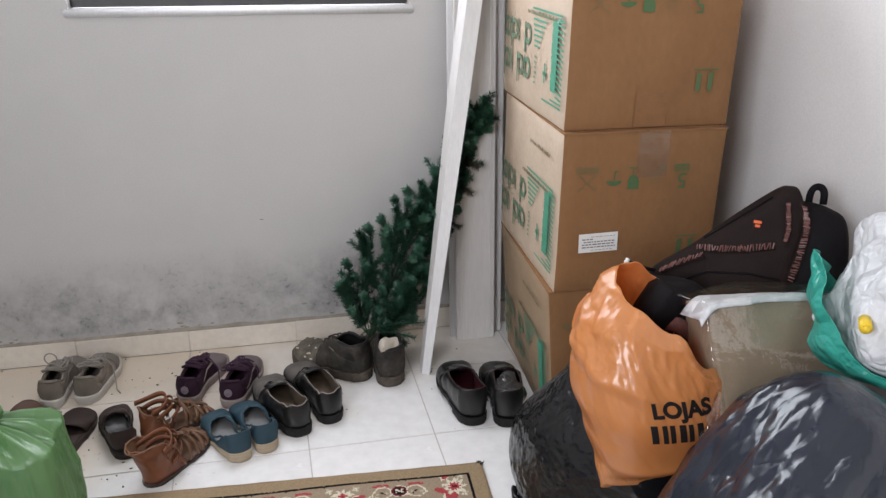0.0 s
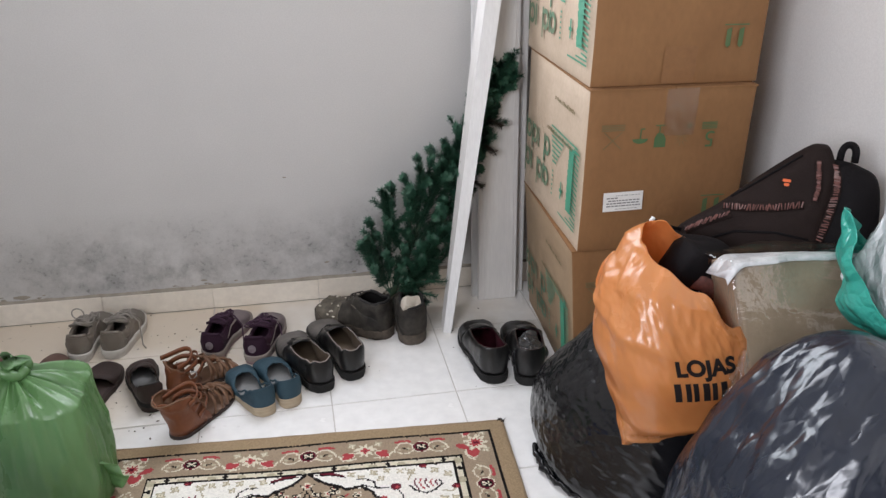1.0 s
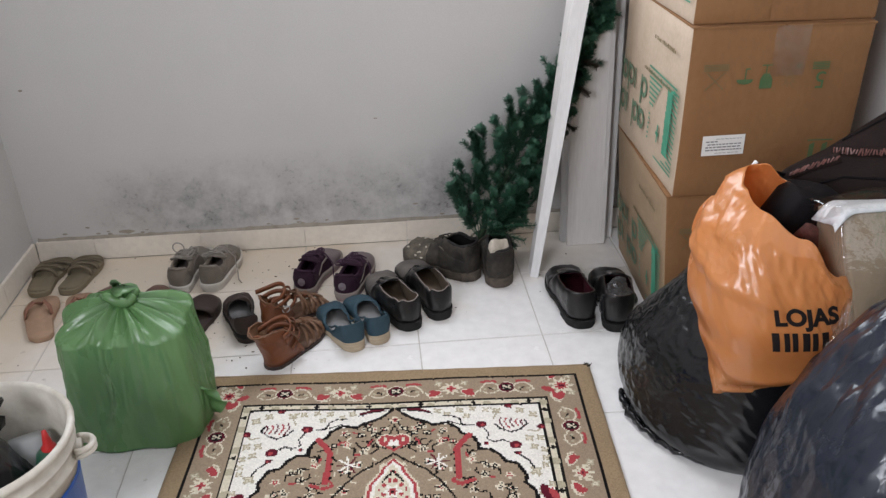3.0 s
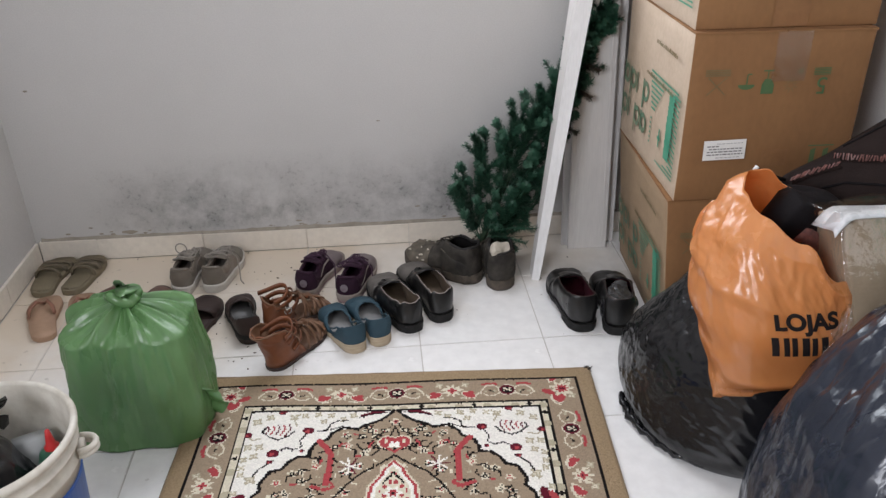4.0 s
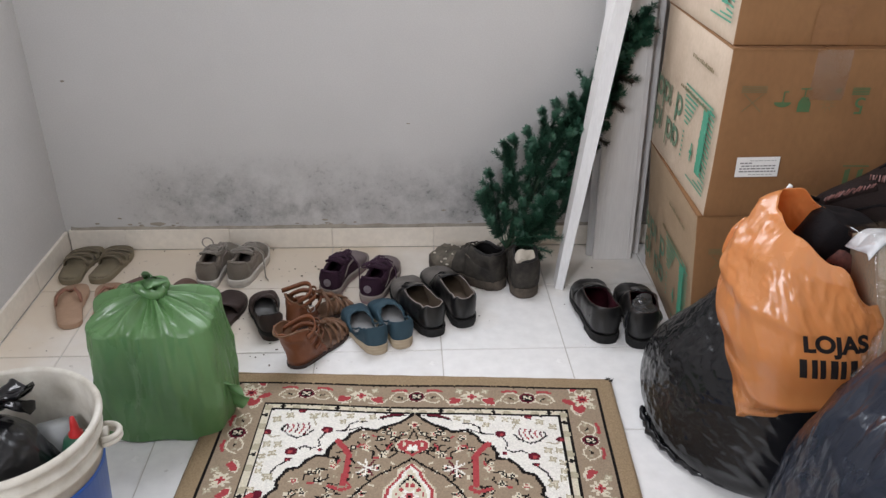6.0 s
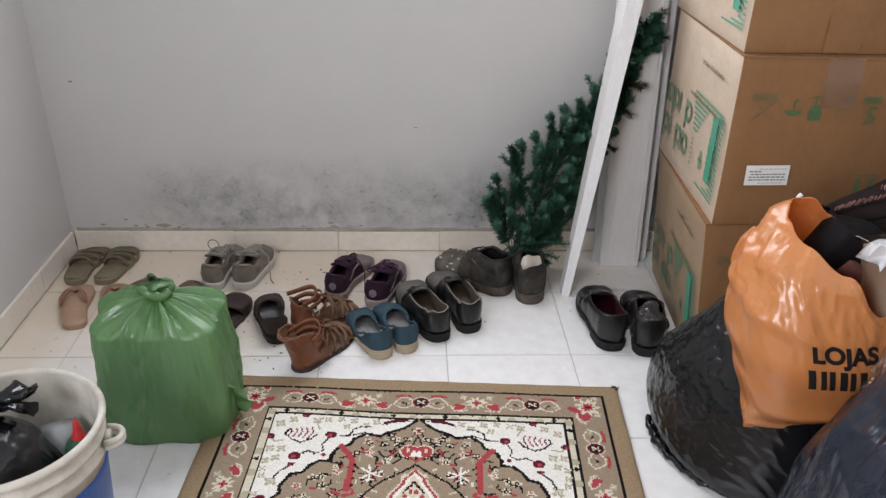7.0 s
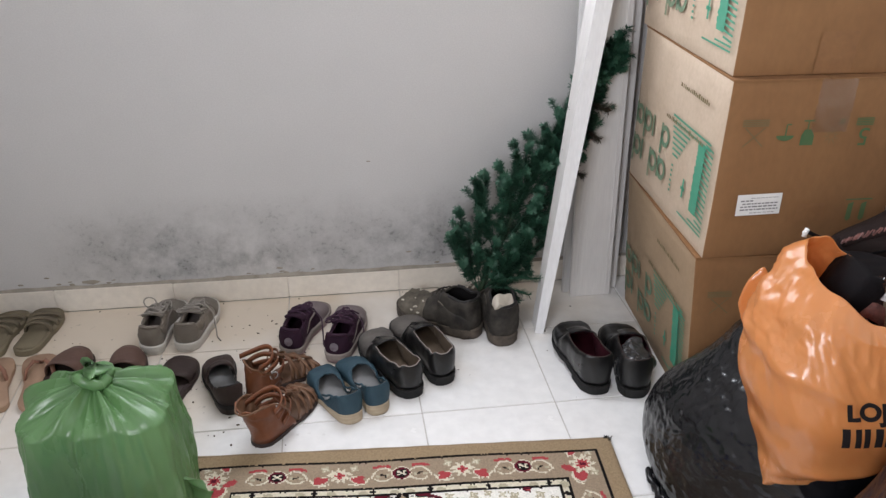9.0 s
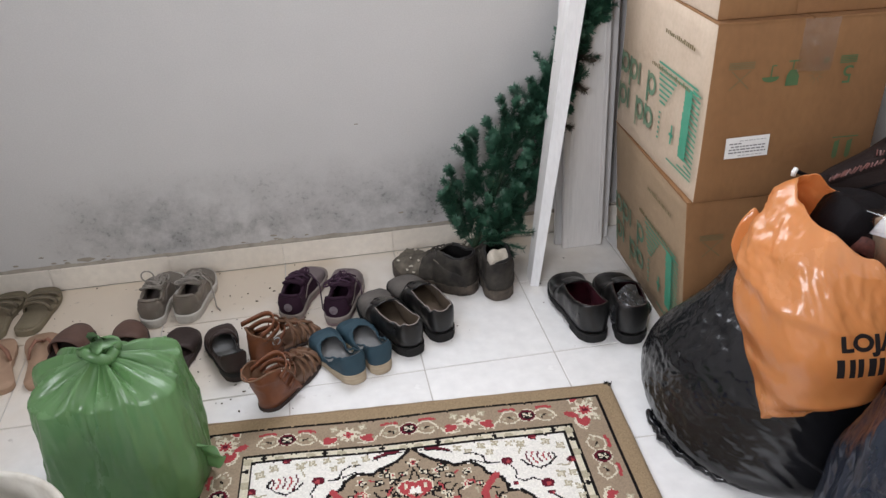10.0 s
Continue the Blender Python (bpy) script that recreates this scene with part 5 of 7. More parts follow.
def section(s, L, W, zs, rim, gap, side, lift=0.0, K=12, flare=0.0, lean=0.0, fat=0.62):
    """One cross-section of an upper, from the left edge of the sole to the right one; rim: height, gap: half opening over half width."""
    h, cx = half(s, W), bend(s, side)
    z0 = zs + lift * max(0, s - 0.7) ** 2 * 2.2
    r, g = max(0.002, lerp_table(rim, s) - zs), lerp_table(gap, s)
    out = []
    for k in range(K):
        a = math.pi / 2 * k / (K - 1)
        x = h * (g + (1 - g) * max(0.0, math.cos(a)) ** fat) * (1 + (0.07 + 0.09 * max(0.0, 1 - s / 0.4)) * math.sin(2 * a)) + flare * math.sin(a) ** 2 * h / W * 2
        z = z0 + r * math.sin(a) ** 0.92
        back = max(0.0, 1 - s / 0.10)
        y = L * s + (0.010 - lean) * back * math.sin(a) ** 2 - (0.008 * (s - 0.88) / 0.12 * math.sin(a) if s > 0.88 else 0)
        out.append((x, y, z))
    return [Vector((cx - x, y, z)) for x, y, z in out], [Vector((cx + x, y, z)) for x, y, z in out]


def upper_skin(L, W, zs, rim, gap, side, s_from=0.0, s_to=1.0, worn=0.0015, seed=1, **kw):
    """Two walls rising from the sole; they meet over the foot where the gap closes."""
    bm = bmesh.new()
    ls, rs = [], []
    st = [s for s in STATIONS if s_from - 1e-6 <= s <= s_to + 1e-6]
    for s in st:
        le, ri = section(s, L, W, zs, rim, gap, side, **kw)
        for row in (le, ri):
            for k, p in enumerate(row):
                q = p * 38 + Vector((seed * 3.1, 0, 0))
                p += Vector((noise.noise(q), 0.5 * noise.noise(q + Vector((5, 0, 0))), noise.noise(q + Vector((0, 7, 0))))) * worn * min(1, k / 3) + Vector((0, 0, worn * 1.1 * noise.noise(p * 85) * (k > 2)))
        ls.append([bm.verts.new(p) for p in le])
        rs.append([bm.verts.new(p) for p in ri])
    for i in range(len(st) - 1):
        for k in range(len(ls[0]) - 1):
            bm.faces.new((ls[i][k], ls[i + 1][k], ls[i + 1][k + 1], ls[i][k + 1]))
            bm.faces.new((rs[i][k + 1], rs[i + 1][k + 1], rs[i + 1][k], rs[i][k]))
    bmesh.ops.remove_doubles(bm, verts=bm.verts[:], dist=0.0006)
    return bm


def rim_line(L, W, zs, rim, gap, side, s_to, **kw):
    """The edge of the opening, from the left side round the heel to the right."""
    st = [s for s in STATIONS if s <= s_to + 1e-6]
    pairs = [section(s, L, W, zs, rim, gap, side, **kw) for s in st]
    return [p[0][-1] for p in pairs[:0:-1]] + [p[1][-1] for p in pairs]


def shell(name, bm, mat, inner, parent, label="", thick=0.003):
    """Leather or cloth skin with real thickness, lined on the inside."""
    ob = part(name, bm, mat, parent, label)
    ob.data.materials.append(inner)
    sm = ob.modifiers.new("thickness", "SOLIDIFY")
    sm.thickness, sm.offset, sm.material_offset = thick, -1, 1
    return ob


def cord(pts, r, sides=6):
    bm = bmesh.new()
    tube(bm, pts, r, sides)
    return bm


def at_shoe(heel, toe, z=0.0):
    """Pose with the heel's back at heel and the toe pointing at toe, on the floor."""
    d = Vector(toe) - Vector(heel)
    return pose(heel[0], heel[1], z, 0, 0, math.degrees(math.atan2(-d.x, d.y)))


PAIRS = "pairs of shoes on the floor"


def dress_shoe(m, L, side, label, upper, toe, lining, edge, laced, stuffed=False, W=0.100, high=0.094, scallop=0.0):
    t = thing("dress_shoe", m, label, "shoe", PAIRS)
    zs = 0.024
    rim = [(0, high - scallop), (0.035, high), (0.075, high - scallop * 1.3), (0.13, high - 0.004), (0.24, high - 0.013), (0.36, high - 0.016), (0.50, high - 0.018), (0.58, high - 0.020), (0.66, 0.068), (0.76, 0.059), (0.86, 0.053), (0.94, 0.047), (1, 0.034)]
    gap = [(0, 0.86), (0.15, 0.88), (0.40, 0.90), (0.52, 0.74), (0.57, 0.46), (0.61, 0.0), (1, 0.0)]
    part("heel", sole_mesh(L, W, 0.0, 0.020, side, 0.003, 0, 0.27), M_RUBBER, t, "stacked black heel", smooth=False)
    part("sole", sole_mesh(L, W, 0.012, zs + 0.001, side, 0.004, 0, 1, 0.06), M_RUBBER, t, "black rubber sole", smooth=False)
    shell("upper", upper_skin(L, W, zs, rim, gap, side, s_to=0.67, lift=0.06, seed=side + L), upper, lining, t)
    shell("toe", upper_skin(L, W + 0.001, zs, rim, gap, side, s_from=0.64, lift=0.06, seed=side + L), toe, lining, t, "creased toe cap")
    part("insole", sole_mesh(L, W, zs, zs + 0.006, side, -0.003), lining, t, "worn insole")
    part("collar", cord(rim_line(L, W, zs, rim, gap, side, 0.56), 0.0015), edge, t, "collar edge")
    bm = bmesh.new()
    rows = [[(bend(0.5, side) + x, L * (0.52 + 0.16 * f), high - 0.006 - 0.016 * f - 9.0 * x * x) for x in (-0.026, -0.013, 0, 0.013, 0.026)] for f in (0, 0.25, 0.5, 0.75, 1.0)]
    ob = part("tongue", grid_mesh(rows, bm=bm), upper, t, "tongue")
    ob.modifiers.new("thickness", "SOLIDIFY").thickness = 0.003
    if laced:
        for s, dz in ((0.62, 0.005), (0.66, 0.004), (0.70, 0.003)):
            z = lerp_table(rim, s) + dz
            c = bend(s, side)
            part("lace", cord([(c - 0.024, L * s, z - 0.010), (c - 0.010, L * (s + 0.012), z), (c + 0.010, L * (s - 0.012), z), (c + 0.024, L * s, z - 0.010)], 0.0019), M_LACEK, ob)
        part("lace", cord([(-side * 0.024, L * 0.64, 0.074), (-side * 0.048, L * 0.60, 0.056), (-side * 0.060, L * 0.50, 0.020), (-side * 0.064, L * 0.36, 0.004)], 0.0016), M_LACEK, t, "loose lace end")
    if stuffed:
        bm = pillow_slab(0.060, 0.046, 0.095, 71 + side, 0.5, 0.030, 22)
        part("stuffing", bm, M_PAPER, t, "crumpled shiny plastic stuffing", m=pose(bend(0.25, side), L * 0.27, zs + 0.040, 12, 0, 10))
    return t


def sneaker(m, L, side, label, upper, toe, sole, lining, lace, badge=None, W=0.088, loop=False):
    t = thing("sneaker", m, label, "sneaker", PAIRS)
    zs = 0.022
    rim = [(0, 0.080), (0.06, 0.078), (0.16, 0.064), (0.26, 0.060), (0.36, 0.068), (0.44, 0.076), (0.54, 0.074), (0.66, 0.062), (0.78, 0.054), (0.90, 0.047), (1, 0.034)]
    gap = [(0, 0.80), (0.15, 0.84), (0.30, 0.84), (0.42, 0.52), (0.56, 0.36), (0.66, 0.0), (1, 0.0)]
    kw = dict(lift=0.05, fat=0.70)
    part("sole", sole_mesh(L, W, 0.0, zs * 0.55, side, 0.003, 0, 1, 0.05), sole if badge else M_SNEAKL, t, "rubber outsole")
    part("midsole", sole_mesh(L, W, zs * 0.5, zs + 0.004, side, 0.0055, 0, 1, 0.05), M_LINP if badge else sole, t, "pale midsole edge")
    shell("upper", upper_skin(L, W, zs, rim, gap, side, s_to=0.66, seed=side + L, worn=0.0028, **kw), upper, lining, t, thick=0.006)
    shell("toe", upper_skin(L, W + 0.001, zs, rim, gap, side, s_from=0.63, seed=side + L, worn=0.002, **kw), toe, lining, t, "mesh toe")
    part("insole", sole_mesh(L, W, zs, zs + 0.008, side, -0.006), lining, t, "dark insole")
    pts = [p - Vector((0, 0, 0.001)) for p in rim_line(L, W - 0.004, zs, rim, gap, side, 0.40, **kw)]
    part("collar", cord(pts, 0.0052, 8), upper, t, "padded collar")
    bm = bmesh.new()
    rows = [[(bend(0.5, side) + x * (1 - 0.25 * f), L * (0.31 + 0.34 * f), 0.088 - 0.022 * f - 8.0 * x * x + 0.004 * noise.noise(Vector((x * 60, f * 5, side)))) for x in (-0.030, -0.018, -0.006, 0.006, 0.018, 0.030)] for f in [k / 8 for k in range(9)]]
    tongue = part("tongue", grid_mesh(rows, bm=bm), upper if badge else toe, t, "padded tongue")
    tongue.modifiers.new("padding", "SOLIDIFY").thickness = 0.007
    for k, s in enumerate((0.42, 0.47, 0.52, 0.57, 0.62)):
        z = lerp_table(rim, s) + 0.010
        sl = 0.009 * (1 if k % 2 else -1)
        c = bend(s, side)
        part("lace", cord([(c - 0.030, L * s - sl, z - 0.014), (c - 0.014, L * s - sl * 0.4, z - 0.001), (c + 0.014, L * s + sl * 0.4, z - 0.001), (c + 0.030, L * s + sl, z - 0.014)], 0.0024), lace, tongue)
    tr = random.Random(int(L * 10000) + side)
    for k in range(4):
        pts, c = [], Vector((tr.uniform(-0.018, 0.018), L * tr.uniform(0.40, 0.54), 0.086))
        for j in range(19):
            a = j / 18 * 6.5 + k * 1.7
            w = Vector((0.030 * math.cos(a) * (0.7 + 0.3 * math.sin(a * 0.7)), 0.026 * math.sin(a * 1.2), 0.006 * math.sin(a * 2.1)))
            pts.append(c + w - Vector((0, 0, 9.0 * (c.x + w.x) ** 2 + 0.10 * (w.y + c.y - L * 0.42))))
        part("lace", cord(pts, 0.0021), lace, tongue, "tangled loose lace")
    if loop:
        part("pull_loop", cord([(-0.016, 0.09, 0.078)] + [(-0.018 + 0.017 * math.cos(a), 0.095, 0.104 + 0.017 * math.sin(a)) for a in [2 * math.pi * k / 14 - 1.4 for k in range(15)]], 0.0020), lace, t, "lace looped up above the shoe")
    else:
        part("lace", cord([(0.03, L * 0.52, 0.082), (0.054, L * 0.48, 0.060), (0.062, L * 0.40, 0.020), (0.070, L * 0.30, 0.005), (0.084, L * 0.22, 0.004)], 0.0019), lace, t, "loose lace end")
    low = [(0, 0.066), (0.06, 0.062), (0.14, 0.048), (0.22, 0.040), (0.5, 0.046), (0.66, 0.045), (1, 0.04)]
    wide = [(0, 0.955), (1, 0.955)]
    shell("heel_tab", upper_skin(L, W + 0.004, zs, low, wide, side, s_to=0.20, worn=0.0, **kw), upper if badge else toe, lining, t, "overlaid heel tab", 0.002)
    for sg in (-1, 1):
        bm = bmesh.new()
        rows = []
        for f in [k / 12 for k in range(13)]:
            s = 0.14 + 0.44 * f
            le, ri = section(s, L, W + 0.003, zs, rim, gap, side, **kw)
            w = (le if sg < 0 else ri)
            j = 1 + 5 * f
            a, b = w[int(j)], w[int(j) + 1]
            p = a.lerp(b, j - int(j))
            rows.append([p, p + (b - a).normalized() * 0.006])
        ob = part("side_stripe", grid_mesh(rows, bm=bm), M_LINP, t, "pale side stripe")
        ob.modifiers.new("thickness", "SOLIDIFY").thickness = 0.0012
    if badge:
        bm = bmesh.new()
        bm.faces.new([bm.verts.new((0.0115 * math.cos(2 * math.pi * k / 20), -0.0005, 0.0115 * math.sin(2 * math.pi * k / 20))) for k in range(20)])
        bmesh.ops.solidify(bm, geom=bm.faces[:], thickness=0.0015)
        part("badge", bm, badge, t, "round woven badge on the heel", False, pose(bend(0.01, side), -0.0020, 0.050, -14, 0, 0))
    return t


def espadrille(m, L, side):
    t = thing("espadrille", m, "teal canvas espadrille, open at the waist, with a pale rope sole", "espadrille", PAIRS)
    W, zs = 0.084, 0.020
    rim = [(0, 0.078), (0.05, 0.077), (0.13, 0.071), (0.24, 0.056), (0.33, 0.034), (0.40, 0.024), (0.48, 0.026), (0.58, 0.040), (0.66, 0.052), (0.76, 0.052), (0.90, 0.044), (1, 0.028)]
    gap = [(0, 0.88), (0.2, 0.92), (0.42, 0.97), (0.54, 0.88), (0.62, 0.64), (0.66, 0.30), (0.675, 0.0), (1, 0.0)]
    part("sole", sole_mesh(L, W, 0.0, 0.014, side, 0.002, wedge=0.014), M_JUTE, t, "pale plaited rope sole, thicker at the heel")
    part("insole", sole_mesh(L, W, 0.012, 0.018, side, -0.002, wedge=0.016), M_INSG, t, "worn grey insole")
    shell("upper", upper_skin(L, W, 0.012, rim, gap, side, worn=0.0014, seed=side), M_TEALSH, M_INSG, t, thick=0.0025)
    part("binding", cord(rim_line(L, W, 0.012, rim, gap, side, 0.62), 0.0018), M_TEALSH, t, "bound edge")
    for sg in (-1, 1):
        c = [(bend(s, side) + sg * half(s, W) * 0.93, L * s, z) for s, z in ((0.20, 0.060), (0.28, 0.056), (0.36, 0.042), (0.46, 0.032))]
        part("elastic", cord(c, 0.0026), M_TEALSH, t, "narrow side strap")
    return t


def work_boot(m, L, side, label, rag=False):
    t = thing("work_boot", m, label, "boot", PAIRS)
    W, zs, hi = 0.108, 0.026, 0.124
    rim = [(0, hi - 0.008), (0.06, hi - 0.006), (0.16, hi - 0.012), (0.28, hi - 0.004), (0.36, hi), (0.46, 0.108), (0.58, 0.088), (0.70, 0.072), (0.84, 0.064), (0.94, 0.056), (1, 0.040)]
    gap = [(0, 0.84), (0.15, 0.88), (0.28, 0.88), (0.36, 0.66), (0.46, 0.0), (1, 0.0)]
    kw = dict(lift=0.05, worn=0.0045, seed=side * 3 + 9)
    part("sole", sole_mesh(L, W, 0.0, 0.030, side, 0.004, 0, 1, 0.05, worn=0.004), M_BOOTS, t, "dirt-caked thick sole")
    shell("upper", upper_skin(L, W, zs, rim, gap, side, s_to=0.62, **kw), M_BOOT, M_LINK, t, thick=0.005)
    shell("toe", upper_skin(L, W + 0.002, zs, rim, gap, side, s_from=0.56, **kw), M_BOOTD, M_LINK, t, "pale dust-covered toe")
    part("insole", sole_mesh(L, W, zs, zs + 0.008, side, -0.006), M_LINK, t, "dark insole")
    low = [(0, 0.070), (0.08, 0.068), (0.2, 0.076), (0.32, 0.090), (0.42, 0.102), (1, 0.04)]
    shell("heel_counter", upper_skin(L, W + 0.006, zs, low, [(0, 0.93), (1, 0.93)], side, s_to=0.42, **kw), M_BOOT, M_BOOTD, t, "overlaid heel counter", 0.003)
    part("seam", cord(rim_line(L, W + 0.008, zs, low, [(0, 0.93), (1, 0.93)], side, 0.42), 0.0016), M_BOOTD, t, "pale stitched seam round the heel")
    part("collar", cord(rim_line(L, W - 0.004, zs, rim, gap, side, 0.34), 0.0045, 8), M_BLKD, t, "padded worn collar")
    for s in (0.42, 0.48, 0.54):
        z = lerp_table(rim, s) + 0.004
        part("lace", cord([(-0.030, L * s, z - 0.012), (-0.010, L * s + 0.006, z + 0.002), (0.010, L * s - 0.004, z + 0.002), (0.030, L * s, z - 0.012)], 0.0024), M_BOOT, t)
    cr = random.Random(side + 40)
    for k in range(12):
        s, a = cr.uniform(0.62, 0.93), cr.uniform(0.3, 1.0)
        le, ri = section(s, L, W + 0.003, zs, rim, gap, side, lift=0.05)
        p = (le if cr.random() < 0.5 else ri)[int(a * 11)]
        bm = pillow_slab(cr.uniform(0.004, 0.013), 0.003, cr.uniform(0.003, 0.008), k, 0.5, 0.001, 2)
        part("plaster_fleck", bm, M_SOCK, t, "dried plaster fleck", m=pose(p.x, p.y, p.z, 0, 0, cr.uniform(0, 180)))
    if rag:
        part("rag", pillow_slab(0.058, 0.024, 0.040, 81, 0.3, 0.022, 14), M_SOCK, t, "cream rag stuffed in the opening", m=pose(-0.004, 0.030, hi - 0.006, 25, 24, 20))
    return t


def strap_over(bm, L, W, side, s0, s1, z_top, width, thick=0.003, z_edge=0.014, n=9):
    """A strap from one edge of the sole at s0 over the foot to the other edge at s1."""
    pts = []
    for k in range(n):
        f = k / (n - 1)
        s = s0 + (s1 - s0) * f
        a = math.pi * (1 - f)
        h = half(s, W)
        pts.append((bend(s, side) + (h + 0.001) * math.cos(a), L * s, z_edge + (z_top - z_edge) * math.sin(a) ** 0.7))
    return ribbon(bm, pts, width, thick, (0, 1, 0.0))


def footbed_dent(L, W, side, z, grow=-0.004):
    return sole_mesh(L, W, z, z + 0.003, side, grow)


def gladiator(m, L, side, label, tall=0.122, lean=0.052):
    t = thing("gladiator_sandal", m, label, "sandal", PAIRS)
    W = 0.086
    gr = random.Random(int(L * 1000) + side)
    part("sole", sole_mesh(L, W, 0.0, 0.009, side, 0.0005, worn=0.0015), M_DKBR, t, "thin dark sole")
    part("footbed", footbed_dent(L, W, side, 0.010), M_BRNS, t, "tan footbed")
    rim = [(0, tall), (0.05, tall + 0.003), (0.11, tall - 0.004), (0.20, tall - 0.018), (0.28, tall - 0.040), (0.34, 0.050), (0.40, 0.020), (1, 0.02)]
    gap = [(0, 0.98), (0.2, 1.0), (1, 1.0)]
    kw = dict(flare=0.016, lean=lean, K=14)
    shell("heel_counter", upper_skin(L, W * 0.92, 0.010, rim, gap, side, s_to=0.40, worn=0.009, seed=side + 5, **kw), M_BRN, M_BRNS, t, "tall cognac leather heel counter", 0.003)
    part("binding", cord(rim_line(L, W * 0.92, 0.010, rim, gap, side, 0.34, **kw), 0.0022), M_BRNS, t, "pale cut edge")
    for k, (s0, s1, zt) in enumerate(((0.93, 0.86, 0.030), (0.84, 0.94, 0.034), (0.80, 0.70, 0.046), (0.68, 0.80, 0.052), (0.64, 0.52, 0.064), (0.50, 0.64, 0.074))):
        part("strap", strap_over(bmesh.new(), L, W, side, s0 + gr.uniform(-0.015, 0.015), s1 + gr.uniform(-0.03, 0.03), zt + gr.uniform(-0.004, 0.006), 0.008 if k % 2 else 0.010, 0.0024, n=13), M_BRNS, t)
    for k in range(4):
        s0, zt = 0.44 + 0.08 * k, 0.086 - 0.008 * k
        c = Vector((bend(s0, side) + gr.uniform(-0.016, 0.016), L * s0, zt))
        pts = [c + Vector((0.016 * math.cos(a) * gr.uniform(0.85, 1.1), 0.013 * math.sin(a), 0.010 * math.sin(a + k) - 0.006)) for a in [2 * math.pi * j / 12 * 0.8 for j in range(13)]]
        part("strap", ribbon(bmesh.new(), pts, 0.007, 0.0022, (0.2, 0.1, 1)), M_BRNS if k % 2 else M_BRN, t, "loose curled strap end")
    bm = bmesh.new()
    ribbon(bm, [(bend(s, side), L * s, z) for s, z in ((0.94, 0.030), (0.84, 0.042), (0.72, 0.054), (0.60, 0.066), (0.48, 0.082), (0.42, 0.094))], 0.015, 0.003, (1, 0, 0))
    part("centre_strap", bm, M_BRNS, t, "centre strap holding the cross straps")
    for z, s0, r in ((0.100, 0.08, 0.040), (0.074, 0.14, 0.038), (0.052, 0.22, 0.038)):
        bm = bmesh.new()
        pts = [(bend(0.3, side) + r * math.cos(a), L * s0 + 0.064 * math.sin(a), z + 0.008 * math.sin(a) + 0.004 * math.sin(3 * a + z * 90)) for a in [math.pi * k / 16 for k in range(17)]]
        ribbon(bm, pts, 0.013, 0.003, (0, 0, 1))
        ankle = part("ankle_strap", bm, M_BRN, t, "ankle strap with buckle")
    part("buckle", cord([(0.034 + 0.002 * math.cos(a), L * 0.27 + 0.010 * math.cos(a), 0.062 + 0.010 * math.sin(a)) for a in [2 * math.pi * k / 12 for k in range(13)]], 0.0015), M_GREYPL, ankle, "small worn metal buckle")
    return t


def mary_jane(m, L, side, label):
    t = thing("strap_shoe", m, label, "shoe", PAIRS)
    W = 0.082
    rim = [(0, 0.078), (0.06, 0.076), (0.16, 0.064), (0.28, 0.052), (0.42, 0.048), (0.54, 0.052), (0.64, 0.062), (0.76, 0.060), (0.90, 0.052), (1, 0.036)]
    gap = [(0, 0.90), (0.2, 0.93), (0.46, 0.94), (0.58, 0.70), (0.66, 0.0), (1, 0.0)]
    part("heel", sole_mesh(L, W, 0.0, 0.030, side, 0.001, 0, 0.28), M_DKBR, t, "stacked heel", smooth=False)
    part("sole", sole_mesh(L, W, 0.016, 0.028, side, 0.003), M_RUBBER, t)
    shell("upper", upper_skin(L, W, 0.026, rim, gap, side, worn=0.002, seed=8), M_DKBR, M_INSG, t)
    part("insole", sole_mesh(L, W, 0.026, 0.032, side, -0.002), M_INSG, t, "worn grey insole")
    part("binding", cord(rim_line(L, W, 0.026, rim, gap, side, 0.6), 0.0018), M_BLKD, t, "bound edge")
    part("strap", strap_over(bmesh.new(), L, W * 0.98, side, 0.48, 0.50, 0.088, 0.018, z_edge=0.045, n=13), M_DKBR, t)
    return t


def slide(m, L, side, label, name, sole, strap, z_top=0.062, woven=False, wide=(0.46, 0.86)):
    t = thing(name, m, label, "slipper", PAIRS)
    W = 0.090
    part("sole", sole_mesh(L, W, 0.0, 0.017, side, 0.003), sole, t)
    part("footbed", footbed_dent(L, W, side, 0.0165), M_INSG if sole is M_RUBBER else sole, t, "worn footbed")
    if woven:
        for k in range(5):
            s = wide[0] + 0.03 + (wide[1] - wide[0]) * k / 5
            part("strap", strap_over(bmesh.new(), L, W, side, s, s + 0.05 * (1 if k % 2 else -1), 0.042 - 0.003 * k, 0.013, 0.004), strap, t)
        part("edge_cord", strap_over(bmesh.new(), L, W, side, wide[0] - 0.02, wide[0] - 0.02, 0.045, 0.008, 0.006), strap, t, "rolled edge")
    else:
        rows = []
        for k in range(13):
            f = k / 12
            a = math.pi * (1 - f)
            row = []
            for j in range(7):
                s = wide[0] + (wide[1] - wide[0]) * j / 6 + 0.05 * (math.sin(a)) * (1 - j / 6) * -1
                h = half(min(1, s), W) + 0.002
                zt = z_top - 0.020 * (j / 6)
                row.append((bend(s, side) + h * math.cos(a), L * s, 0.012 + (zt - 0.012) * math.sin(a) ** 0.7))
            rows.append(row)
        ob = part("strap", grid_mesh(rows), strap, t, "broad strap over the foot")
        sm = ob.modifiers.new("leather", "SOLIDIFY")
        sm.thickness = 0.004
    return t


